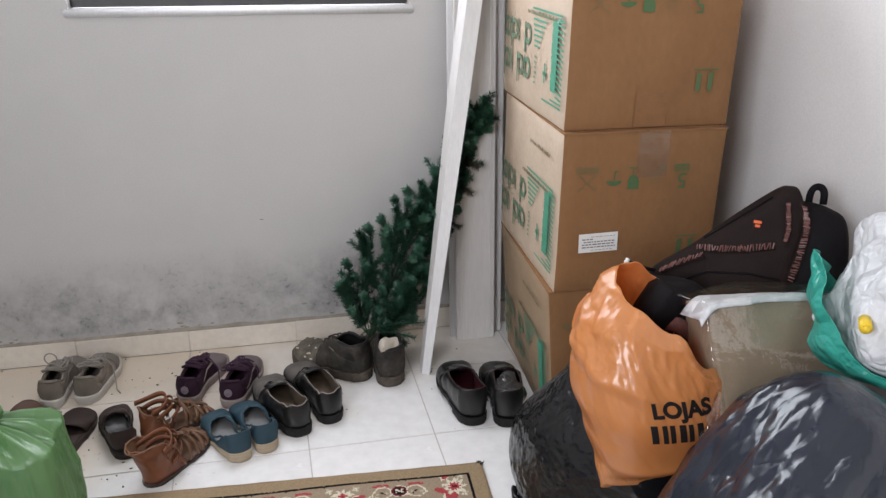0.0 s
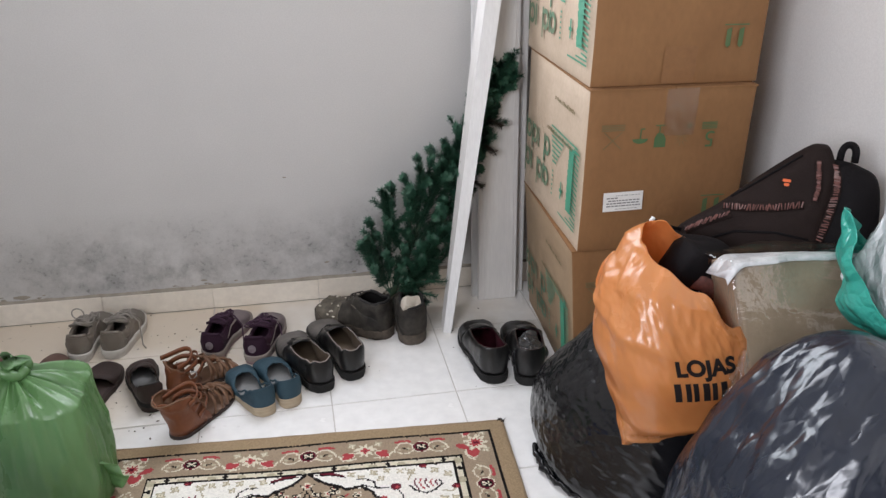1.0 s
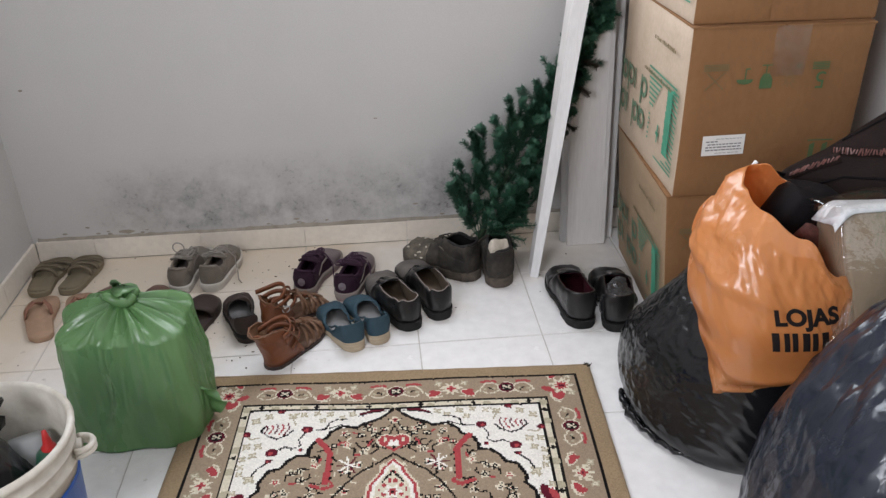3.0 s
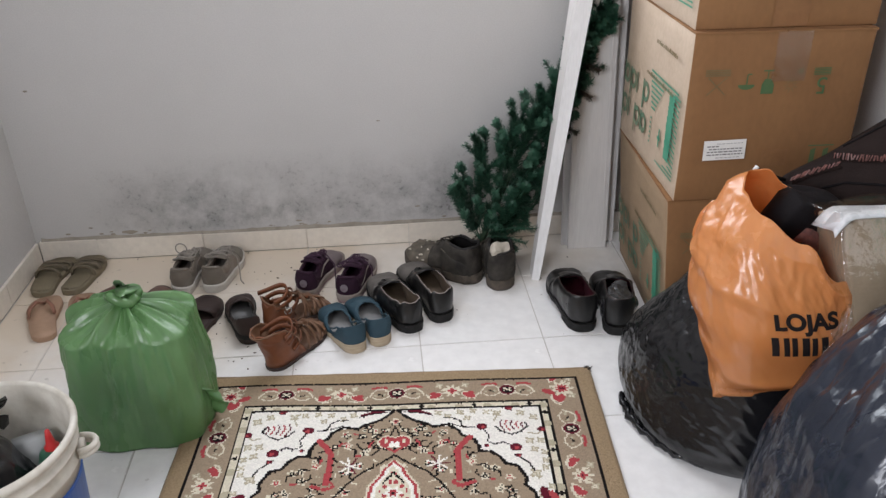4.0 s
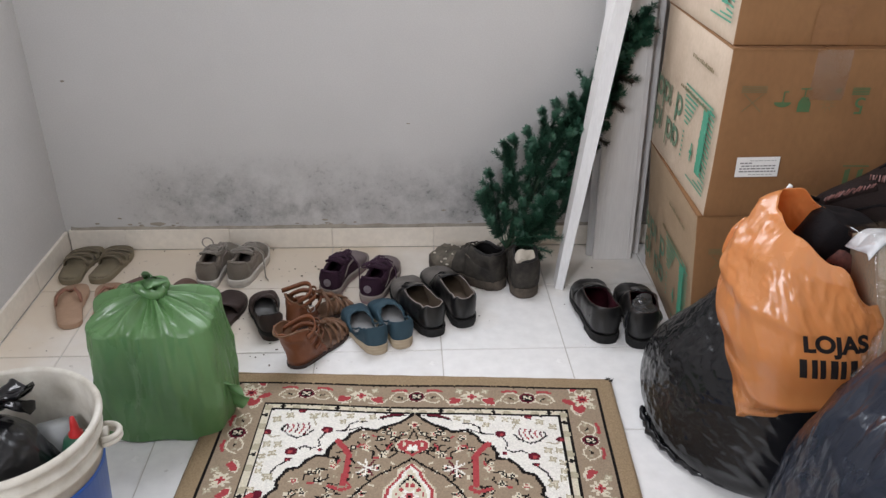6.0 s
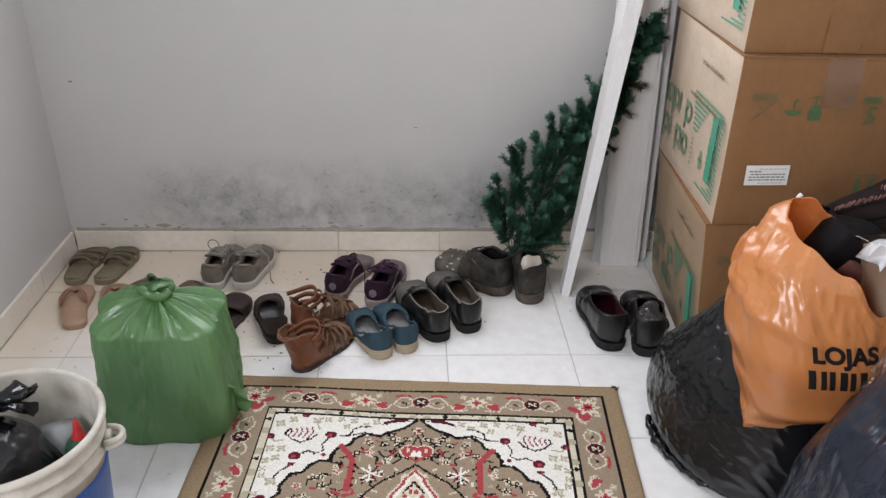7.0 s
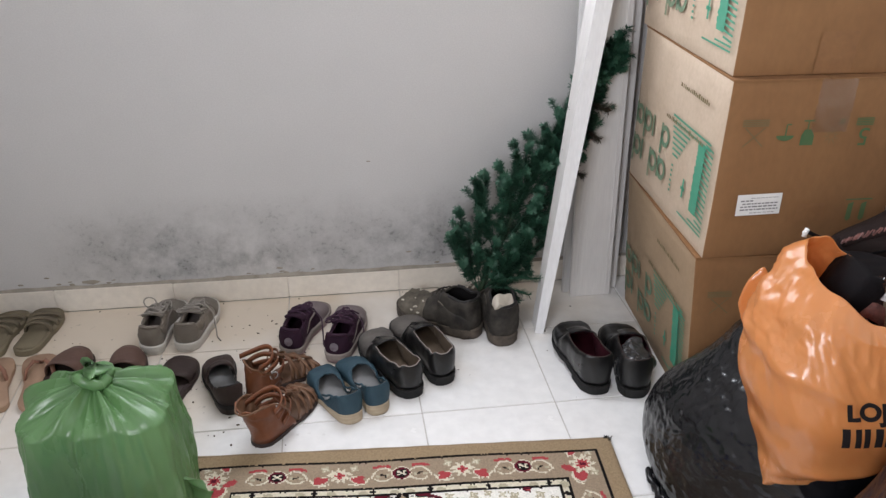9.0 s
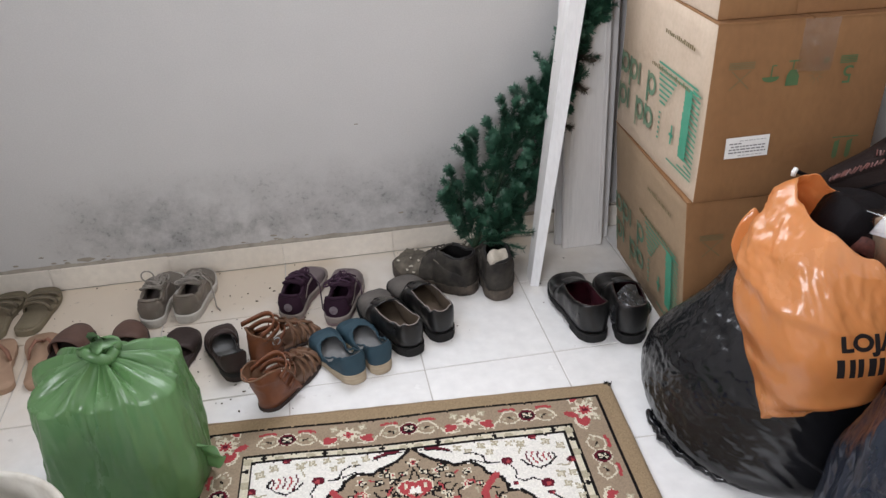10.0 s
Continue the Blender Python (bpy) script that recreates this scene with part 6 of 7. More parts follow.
def flip_flop(m, L, side):
    t = thing("flip_flop", m, "peach-tan rubber flip-flop with thin thong straps", "flip-flop", PAIRS)
    W = 0.088
    part("sole", sole_mesh(L, W, 0.0, 0.016, side, 0.002), M_PEACH, t)
    for sg in (-1, 1):
        bm = bmesh.new()
        pts = [(bend(0.5, side) + sg * half(0.52, W) * 0.92, L * 0.50, 0.016), (bend(0.5, side) + sg * half(0.6, W) * 0.75, L * 0.60, 0.033), (bend(0.7, side) + sg * 0.014, L * 0.72, 0.038), (bend(0.8, side), L * 0.82, 0.018)]
        ribbon(bm, pts, [0.013, 0.012, 0.010, 0.007], 0.004, (0, 1, 0.2))
        part("thong", bm, M_PEACHS, t)
    return t


LBL_BL = "dusty black leather lace-up shoe with grey toe on the tiles"
dress_shoe(at_shoe((-0.340, 0.063), (-0.436, 0.318)), 0.272, -1, LBL_BL, M_BLK, M_DUST, M_LINT, M_LINP, True, scallop=0.006)
dress_shoe(at_shoe((-0.258, 0.104), (-0.342, 0.385)), 0.285, 1, LBL_BL, M_BLK, M_DUST, M_LINT, M_LINP, True, scallop=0.006)
dress_shoe(at_shoe((0.117, 0.014), (0.112, 0.294)), 0.275, -1, "black leather shoe with maroon lining beside the boxes", M_BLK, M_BLK, M_LINR, M_DKBR, True, W=0.108, high=0.106)
dress_shoe(at_shoe((0.200, -0.012), (0.245, 0.27)), 0.275, 1, "black leather shoe stuffed with crumpled plastic beside the boxes", M_BLK, M_BLK, M_LINR, M_DKBR, False, True, W=0.108, high=0.106)
LBL_SN = "old taupe-grey sneaker with tangled laces near the wall"
sneaker(at_shoe((-1.015, 0.335), (-0.985, 0.56)), 0.222, -1, LBL_SN, M_SNEAKS, M_SNEAK, M_SNEAKL, M_LINP, M_LACE, loop=True)
sneaker(at_shoe((-0.930, 0.338), (-0.895, 0.56)), 0.222, 1, LBL_SN, M_SNEAKS, M_SNEAK, M_SNEAKL, M_LINP, M_LACE)
LBL_PU = "dark purple knit sneaker with mauve toe and sole"
sneaker(at_shoe((-0.650, 0.275), (-0.575, 0.49)), 0.228, -1, LBL_PU, M_PURP, M_PURPG, M_PURPS, M_PURP, M_LACEP, M_BADGE)
sneaker(at_shoe((-0.533, 0.235), (-0.475, 0.455)), 0.228, 1, LBL_PU, M_PURP, M_PURPG, M_PURPS, M_PURP, M_LACEP, M_BADGE)
espadrille(at_shoe((-0.490, -0.015), (-0.575, 0.170)), 0.220, -1)
espadrille(at_shoe((-0.430, 0.008), (-0.500, 0.205)), 0.220, 1)
work_boot(at_shoe((-0.132, 0.315), (-0.320, 0.468)), 0.258, -1, "worn dusty work boot lying beside the artificial tree")
work_boot(at_shoe((-0.073, 0.255), (-0.085, 0.52)), 0.272, 1, "worn dusty work boot with a cream rag inside", True)
gladiator(at_shoe((-0.718, -0.070), (-0.595, 0.120)), 0.225, 1, "cognac leather gladiator sandal with tall heel counter")
gladiator(at_shoe((-0.745, 0.105), (-0.590, 0.230)), 0.205, -1, "cognac leather gladiator sandal behind its pair", 0.092, 0.0)
mary_jane(at_shoe((-0.775, 0.055), (-0.835, 0.245)), 0.205, -1, "dark brown strap shoe with stacked heel")
slide(at_shoe((-0.965, 0.055), (-0.918, 0.28)), 0.235, 1, "dark brown open slipper beside the green bag", "slipper", M_DKBR, M_DKBR, 0.050, wide=(0.55, 0.96))
slide(at_shoe((-1.225, 0.105), (-1.195, 0.345)), 0.240, -1, "chocolate brown broad-strap slipper behind the green bag", "slipper", M_DKBR, M_CHOC, 0.066, wide=(0.58, 0.96))
slide(at_shoe((-1.075, 0.090), (-1.060, 0.335)), 0.240, 1, "chocolate brown broad-strap slipper behind the green bag", "slipper", M_DKBR, M_CHOC, 0.066, wide=(0.58, 0.96))
slide(at_shoe((-1.430, 0.368), (-1.432, 0.58)), 0.215, -1, "khaki slide with woven straps in the corner", "slide_sandal", M_KHAKI, M_KHAKIW, 0.045, True)
slide(at_shoe((-1.350, 0.372), (-1.335, 0.58)), 0.215, 1, "khaki slide with woven straps in the corner", "slide_sandal", M_KHAKI, M_KHAKIW, 0.045, True)
flip_flop(at_shoe((-1.338, 0.130), (-1.405, 0.34)), 0.222, -1)
flip_flop(at_shoe((-1.262, 0.130), (-1.290, 0.34)), 0.222, 1)


# ---------------------------------------------------------------- artificial tree
def needles(bm, pts, r, count, rng):
    """Flat tinsel needles standing out all round a wire."""
    pts = [Vector(p) for p in pts]
    for _ in range(count):
        f = rng.random() ** 0.9 * (len(pts) - 1)
        i = min(int(f), len(pts) - 2)
        p = pts[i].lerp(pts[i + 1], f - i)
        d = (pts[i + 1] - pts[i]).normalized()
        a = d.cross(Vector((rng.uniform(-1, 1), rng.uniform(-1, 1), rng.uniform(-1, 1)))).normalized()
        tip = p + (a * 0.88 + d * rng.uniform(0.1, 0.7)).normalized() * r * rng.uniform(0.6, 1.1)
        w = a.cross(d) * 0.0013
        vs = [bm.verts.new(q) for q in (p - w, p + w, tip + w * 0.6, tip - w * 0.6)]
        bm.faces.new(vs)
    return bm


tree = thing("artificial_tree", pose(-0.118, 0.430, 0.055), "folded green artificial tree leaning behind the trim strip, foot in boots", "artificial tree")
rng = random.Random(12)
tip = Vector((0.395, 0.088, 0.735))


def stem(f):
    return tip * f + Vector((-0.010 * math.sin(math.pi * f), 0.012 * math.sin(math.pi * f), 0.045 * math.sin(math.pi * f)))


bm = bmesh.new()
tube(bm, [stem(k / 12) for k in range(13)], 0.009, 8, 0.003)
part("trunk", bm, M_WIRE, tree, "wire trunk")
bm = bmesh.new()
needles(bm, [stem(0.12 + 0.88 * k / 12) for k in range(13)], 0.024, 4200, rng)
part("trunk_needles", bm, M_NEEDLE, tree)
HALF_L = [(0.0, 0.06), (0.08, 0.12), (0.165, 0.175), (0.22, 0.20), (0.37, 0.18), (0.50, 0.125), (0.58, 0.11), (0.69, 0.085), (0.85, 0.035), (1, 0.01)]
HALF_R = [(0.0, 0.04), (0.10, 0.07), (0.17, 0.10), (0.30, 0.115), (0.45, 0.095), (0.67, 0.045), (0.85, 0.03), (1, 0.01)]
side_dir = Vector((-tip.z, 0, tip.x)).normalized()
for k in range(78):
    f = 0.12 + 0.86 * (k / 77) ** 0.97
    u = rng.uniform(-1, 1)
    u = math.copysign(abs(u) ** 0.62, u)
    off = u * (lerp_table(HALF_L, f) if u > 0 else lerp_table(HALF_R, f))
    base = stem(max(0.02, f - rng.uniform(0.18, 0.28)))
    end = tip * f + side_dir * off * 0.95 + Vector((0, rng.uniform(-0.055, 0.03) * (1 - 0.5 * f), 0))
    end.y = min(end.y, 0.130)
    mid = base.lerp(end, 0.5) + side_dir * off * 0.20 + Vector((0, 0, -0.012))
    pts = [base * (1 - t) ** 2 + mid * 2 * t * (1 - t) + end * t * t for t in (0, 0.2, 0.4, 0.6, 0.8, 1.0)]
    # the last hand's width turns upward
    tip_up = end + Vector((-0.012 * (u > 0), rng.uniform(-0.01, 0.005), rng.uniform(0.016, 0.036) * (1 - 0.6 * f)))
    pts.append(tip_up)
    ln = (end - base).length
    bm = bmesh.new()
    tube(bm, pts, 0.0016, 4)
    needles(bm, pts[1:], 0.0185, int(760 * ln / 0.2), rng)
    needles(bm, pts[-2:], 0.0170, 90, rng)
    for s in (0.3, 0.9):
        q = pts[2].lerp(pts[4], s)
        sd = (side_dir * rng.uniform(-0.7, 0.9) + Vector((rng.uniform(-0.3, 0.3), rng.uniform(-0.7, 0.1), rng.uniform(0.2, 0.8)))).normalized()
        needles(bm, [q, q + sd * 0.030, q + sd * 0.058], 0.0160, 130, rng)
    part("branch", bm, M_NEEDLE, tree, smooth=False)
for base, end, mat in (((0.02, -0.05, 0.075), (0.16, -0.075, 0.095), M_NEEDLE), ((0.02, -0.06, 0.065), (0.125, -0.10, 0.060), M_NEEDLE), ((0.05, -0.02, 0.06), (0.10, -0.09, 0.035), M_NEEDLE),
                       ((0.10, 0.0, 0.125), (0.150, -0.02, 0.135), M_NEEDLE), ((0.28, 0.04, 0.47), (0.325, 0.02, 0.46), M_NEEDLED),
                       ((0.24, 0.04, 0.36), (0.292, 0.02, 0.355), M_NEEDLED), ((0.30, 0.05, 0.54), (0.345, 0.03, 0.535), M_NEEDLED)):
    a, b = Vector(base), Vector(end)
    bm = bmesh.new()
    pts = [a.lerp(b, k / 4) + Vector((0, 0, 0.006 * math.sin(k))) for k in range(5)]
    tube(bm, pts, 0.0015, 4)
    needles(bm, pts, 0.018, 320, rng)
    part("branch", bm, mat, tree, smooth=False)

# ---------------------------------------------------------------- rug
RW, RL, CELL = 0.958, 1.42, 0.0033
NX, NY = int(RW / CELL), int(RL / CELL)
PAL = np.array([(0.345, 0.252, 0.152), (0.008, 0.006, 0.006), (0.86, 0.83, 0.76), (0.42, 0.065, 0.072), (0.47, 0.42, 0.30), (0.115, 0.010, 0.022), (0.345, 0.265, 0.185), (0.70, 0.64, 0.50)])
BROWN, INK, IVORY, RED, SAGE, WINE, TAN, CREAM = range(8)
gx = np.abs((np.arange(NX) + 0.5) * CELL - RW / 2)[None, :].repeat(NY, 0)
raw_y = (np.arange(NY) + 0.5) * CELL
gy = np.minimum(raw_y, RL - raw_y)[:, None].repeat(NX, 1)
canvas = np.full((NY, NX), BROWN)
dx, dy = RW / 2 - gx, gy
ed = np.minimum(dx, dy)


def fill(mask, c):
    canvas[mask] = c


def disc(x, y, rx, ry, c, turn=0.0):
    ca, sa = math.cos(radians(turn)), math.sin(radians(turn))
    u, v = (gx - x) * ca + (gy - y) * sa, -(gx - x) * sa + (gy - y) * ca
    fill((u / rx) ** 2 + (v / ry) ** 2 < 1, c)


def stroke(pts, w, c):
    for (ax, ay), (bx, by) in zip(pts, pts[1:]):
        ux, uy = bx - ax, by - ay
        t = np.clip(((gx - ax) * ux + (gy - ay) * uy) / (ux * ux + uy * uy + 1e-9), 0, 1)
        fill((gx - ax - t * ux) ** 2 + (gy - ay - t * uy) ** 2 < (w / 2) ** 2, c)


def flower(x, y, r, petals, c_out, c_mid, c_in, turn=0.0):
    a = np.arctan2(gy - y, gx - x) + turn
    d = np.hypot(gx - x, gy - y)
    fill(d < r * (0.80 + 0.24 * np.cos(petals * a)), c_out)
    fill(d < r * 0.52 * (0.85 + 0.2 * np.cos(petals * a)), c_mid)
    fill(d < r * 0.2, c_in)


fill(ed > 0.040, TAN)
fill((ed > 0.037) & (ed < 0.0425), INK)
fill(ed > 0.119, INK)
fill(ed > 0.1245, CREAM)
fill(ed > 0.139, INK)
fill(ed > 0.1445, IVORY)
# border: rosettes, shield motifs, vines
XS = (0.0, 0.132, 0.266, 0.400)


def border(along_x):
    n = 8 if not along_x else 4
    for k in range(n):
        c = 0.0 + 0.1335 * k if along_x else 0.078 + 0.1475 * k
        P = (lambda u, v: (c + u, v)) if along_x else (lambda u, v: (RW / 2 - v, c + u))
        if not along_x and (c > RL / 2 + 0.05):
            break
        if along_x and k == 3:
            continue
        if (k % 2 == 0) if along_x else (k % 2 == 1):
            x, y = P(0, 0.080)
            disc(x, y, 0.022, 0.020, CREAM)
            disc(x, y, 0.019, 0.0175, WINE)
            disc(x, y, 0.0135, 0.012, INK)
            for ux, uy in ((0.006, 0.004), (-0.006, 0.004), (0.006, -0.005), (-0.006, -0.005), (0, 0)):
                disc(x + ux, y + uy, 0.0032, 0.0032, CREAM)
            for sg in (1, -1):
                stroke([P(sg * u, v) for u, v in ((0.026, 0.058), (0.040, 0.055), (0.058, 0.060))], 0.0075, RED)
                stroke([P(sg * u, v) for u, v in ((0.020, 0.071), (0.034, 0.063), (0.050, 0.066), (0.060, 0.078), (0.066, 0.092))], 0.0042, CREAM)
                stroke([P(sg * u, v) for u, v in ((0.019, 0.091), (0.032, 0.100), (0.046, 0.102), (0.058, 0.094))], 0.0042, CREAM)
                stroke([P(sg * u, v) for u, v in ((0.033, 0.086), (0.043, 0.081))], 0.0045, INK)
                x, y = P(sg * 0.030, 0.084)
                disc(x, y, 0.004, 0.004, SAGE)
                x, y = P(sg * 0.052, 0.086)
                disc(x, y, 0.005, 0.004, SAGE)
        else:
            for sg in (1, -1):
                stroke([P(sg * u, v) for u, v in ((0.022, 0.106), (0.038, 0.110), (0.056, 0.103), (0.062, 0.092))], 0.0045, CREAM)
                x, y = P(sg * 0.040, 0.096)
                disc(x, y, 0.019, 0.0105, CREAM, (28 if along_x else 62) * sg)
                disc(x, y, 0.0165, 0.0085, RED, (28 if along_x else 62) * sg)
                x, y = P(sg * 0.046, 0.088)
                disc(x, y, 0.008, 0.006, RED)
                x, y = P(sg * 0.031, 0.060)
                flower(x, y, 0.011, 4, SAGE, CREAM, SAGE, 0.5)
                x, y = P(sg * 0.018, 0.074)
                disc(x, y, 0.011, 0.0035, CREAM, 25 * sg)
            x, y = P(0, 0.080)
            flower(x, y, 0.023, 9, CREAM, CREAM, RED)
            flower(x, y, 0.0115, 4, RED, RED, WINE)


border(False)
border(True)
flower(0.399, 0.081, 0.030, 9, CREAM, RED, WINE)
disc(0.365, 0.092, 0.016, 0.009, RED, 30)
disc(0.392, 0.118, 0.009, 0.016, RED, 20)
fill(ed < 0.038, BROWN)
fill((ed > 0.037) & (ed < 0.0425), INK)
inner = ed > 0.119
fill(inner, INK)
fill(ed > 0.1245, CREAM)
fill((ed > 0.1235) & (ed < 0.140) & (np.sin(gx * 95) * np.sin(gy * 95 + 1) > 0.55), SAGE)
fill(ed > 0.139, INK)
fill(ed > 0.1445, IVORY)
for u in (0.061, 0.184, 0.314):
    disc(u, 0.132, 0.0065, 0.0055, INK)
    stroke([(u, 0.132), (u, 0.122)], 0.0035, INK)
for v in (0.165, 0.294, 0.42, 0.55, 0.68):
    disc(0.347, v, 0.0055, 0.0065, INK)
    stroke([(0.347, v), (0.358, v)], 0.0035, INK)
# ivory field: stems, buds, lettering-like cartouche, small sage florets
for x, y, r in ((0.150, 0.158, 0.011), (0.180, 0.155, 0.010), (0.210, 0.160, 0.010), (0.165, 0.180, 0.010), (0.300, 0.262, 0.012), (0.325, 0.262, 0.011), (0.308, 0.290, 0.011), (0.328, 0.300, 0.010),
                (0.328, 0.325, 0.010), (0.302, 0.362, 0.015), (0.325, 0.345, 0.010), (0.098, 0.158, 0.011), (0.120, 0.172, 0.010), (0.235, 0.165, 0.012), (0.290, 0.165, 0.012), (0.318, 0.180, 0.012), (0.31, 0.42, 0.012), (0.33, 0.40, 0.01), (0.325, 0.47, 0.012)):
    flower(x, y, r, 4, SAGE, CREAM, SAGE, 0.6)
stroke([(0.225, 0.195), (0.235, 0.170), (0.222, 0.155)], 0.004, SAGE)
stroke([(0.300, 0.235), (0.320, 0.240), (0.332, 0.228)], 0.004, SAGE)
stroke([(0.228, 0.213), (0.240, 0.228), (0.261, 0.240), (0.282, 0.232), (0.301, 0.214), (0.296, 0.200)], 0.0042, INK)
for k in range(5):
    stroke([(0.243 + 0.012 * k, 0.190 + 0.002 * k), (0.238 + 0.012 * k, 0.205), (0.248 + 0.011 * k, 0.228 - 0.002 * k)], 0.0036, RED if k % 2 else WINE)
stroke([(0.110, 0.178), (0.130, 0.176), (0.150, 0.190), (0.152, 0.206), (0.168, 0.214)], 0.0036, INK)
stroke([(0.120, 0.196), (0.142, 0.206), (0.160, 0.214), (0.180, 0.212)], 0.0036, INK)
stroke([(0.200, 0.222), (0.212, 0.244), (0.206, 0.262), (0.222, 0.272), (0.240, 0.266), (0.262, 0.278)], 0.0036, INK)
stroke([(0.262, 0.306), (0.275, 0.316), (0.290, 0.330), (0.298, 0.350)], 0.0042, INK)
for x, y, rx in ((0.197, 0.211, 0.013), (0.267, 0.283, 0.014), (0.331, 0.224, 0.010), (0.264, 0.148, 0.009), (0.204, 0.275, 0.006), (0.270, 0.308, 0.007)):
    disc(x, y, rx, rx * 0.85, WINE)
    disc(x + 0.002, y + 0.002, rx * 0.4, rx * 0.35, RED)
stroke([(0.030, 0.148), (0.055, 0.150), (0.078, 0.160)], 0.009, WINE)
stroke([(0.020, 0.150), (0.060, 0.156), (0.085, 0.166)], 0.0035, INK)
disc(0.318, 0.425, 0.012, 0.026, WINE, -20)
disc(0.330, 0.425, 0.008, 0.018, RED, -20)
# scalloped medallion field
ARCH = [(0.004, 0.1435), (0.012, 0.153), (0.024, 0.168), (0.045, 0.183), (0.070, 0.194), (0.087, 0.207), (0.118, 0.201), (0.144, 0.222), (0.149, 0.238), (0.178, 0.255), (0.187, 0.277), (0.185, 0.292), (0.21, 0.294), (0.229, 0.31), (0.24, 0.331), (0.265, 0.339),
        (0.281, 0.375), (0.276, 0.394), (0.294, 0.415), (0.300, 0.47), (0.285, 0.52), (0.300, 0.58), (0.292, 0.65), (0.304, 0.72)]
limit = np.interp(gy, [p[1] for p in ARCH], [p[0] for p in ARCH])
fill((gx < limit) & (gy > 0.1435), TAN)
stroke(ARCH, 0.0082, INK)
rr = random.Random(3)
for x, y in ((0.104, 0.261), (0.168, 0.323), (0.199, 0.340), (0.048, 0.215), (0.110, 0.227), (0.065, 0.284), (0.216, 0.344), (0.192, 0.368), (0.168, 0.409), (0.245, 0.372), (0.222, 0.405), (0.250, 0.43), (0.10, 0.40), (0.20, 0.46), (0.13, 0.47), (0.26, 0.49),
             (0.08, 0.52), (0.17, 0.55), (0.24, 0.60), (0.10, 0.62), (0.19, 0.67), (0.06, 0.69), (0.26, 0.69)):
    flower(x, y, 0.0115, 5, CREAM, RED if rr.random() < 0.6 else INK, CREAM, rr.random() * 3)
for _ in range(95):
    y = rr.uniform(0.20, RL / 2)
    x = rr.uniform(0.01, float(np.interp(y, [p[1] for p in ARCH], [p[0] for p in ARCH])) - 0.02)
    a, ln = rr.uniform(0, 6.28), rr.uniform(0.010, 0.024)
    p2 = (x + ln * math.cos(a), y + ln * math.sin(a))
    p3 = (p2[0] + ln * 0.6 * math.cos(a + 1.2), p2[1] + ln * 0.6 * math.sin(a + 1.2))
    stroke([(x, y), p2, p3], 0.0042, INK)
    if rr.random() < 0.35:
        disc(x, y, 0.0052, 0.0052, CREAM)
        disc(x, y, 0.0022, 0.0022, INK)
for _ in range(40):
    y = rr.uniform(0.20, RL / 2)
    x = rr.uniform(0.012, float(np.interp(y, [p[1] for p in ARCH], [p[0] for p in ARCH])) - 0.022)
    a, ln = rr.uniform(0, 6.28), rr.uniform(0.007, 0.014)
    stroke([(x, y), (x + ln * math.cos(a), y + ln * math.sin(a))], 0.0045, rr.choice((CREAM, CREAM, SAGE, RED)))
for _ in range(46):
    y = rr.uniform(0.20, RL / 2)
    x = rr.uniform(0.02, float(np.interp(y, [p[1] for p in ARCH], [p[0] for p in ARCH])) - 0.02)
    flower(x, y, 0.0092, 4, INK, CREAM, INK if rr.random() < 0.5 else RED, rr.random() * 3)
# red scroll, spider flower, heart and inner medallion
stroke([(0.168, 0.246), (0.150, 0.268), (0.137, 0.290), (0.139, 0.330), (0.140, 0.372)], 0.014, RED)
stroke([(0.128, 0.384), (0.142, 0.392), (0.170, 0.382)], 0.009, RED)
for k in range(4):
    disc(0.131, 0.300 + 0.02 * k, 0.003, 0.004, INK)
for k in range(9):
    a = 2 * math.pi * k / 9
    stroke([(0.095, 0.324), (0.095 + 0.026 * math.cos(a), 0.324 + 0.024 * math.sin(a))], 0.0045, IVORY if k % 3 else WINE)
stroke([(0.0, 0.294), (0.030, 0.318), (0.070, 0.345), (0.100, 0.380), (0.13, 0.43)], 0.005, INK)
stroke([(0.0, 0.280), (0.012, 0.238), (0.0, 0.200)], 0.0036, INK)
for sgn in (1,):
    disc(0.016, 0.252, 0.022, 0.020, CREAM)
    disc(0.016, 0.252, 0.0185, 0.0165, RED)
    stroke([(0.0, 0.284), (0.016, 0.272), (0.030, 0.262)], 0.006, RED)
    disc(0.006, 0.262, 0.006, 0.010, IVORY)
    disc(0.020, 0.250, 0.003, 0.008, CREAM)
flower(0.0, 0.184, 0.012, 5, CREAM, RED, INK)
lim2 = np.interp(gy, [0.310, 0.335, 0.350, 0.385, 0.42, 0.47, 0.55, 0.60], [0.0, 0.022, 0.026, 0.048, 0.052, 0.066, 0.060, 0.0])
core = (gy > 0.310) & (gy < 0.60)
fill(core & (gx < lim2 + 0.006), CREAM)
fill(core & (gx < lim2 + 0.001), RED)
fill(gx < lim2 - 0.006, IVORY)
fill((gx < lim2 - 0.014), CREAM)
fill((gx < lim2 - 0.020) & (np.sin(gx * 260) * np.sin(gy * 240) > 0.3), RED)
stroke([(0.0, 0.345), (0.014, 0.365), (0.022, 0.376)], 0.005, INK)
flower(0.0, 0.405, 0.020, 6, IVORY, RED, INK)
flower(0.0, 0.48, 0.028, 8, CREAM, RED, WINE)
# weave: scattered knots of the neighbouring row
jit = np.random.RandomState(5)
sel = jit.rand(NY, NX) < 0.05
canvas[1:][sel[1:]] = canvas[:-1][sel[1:]]

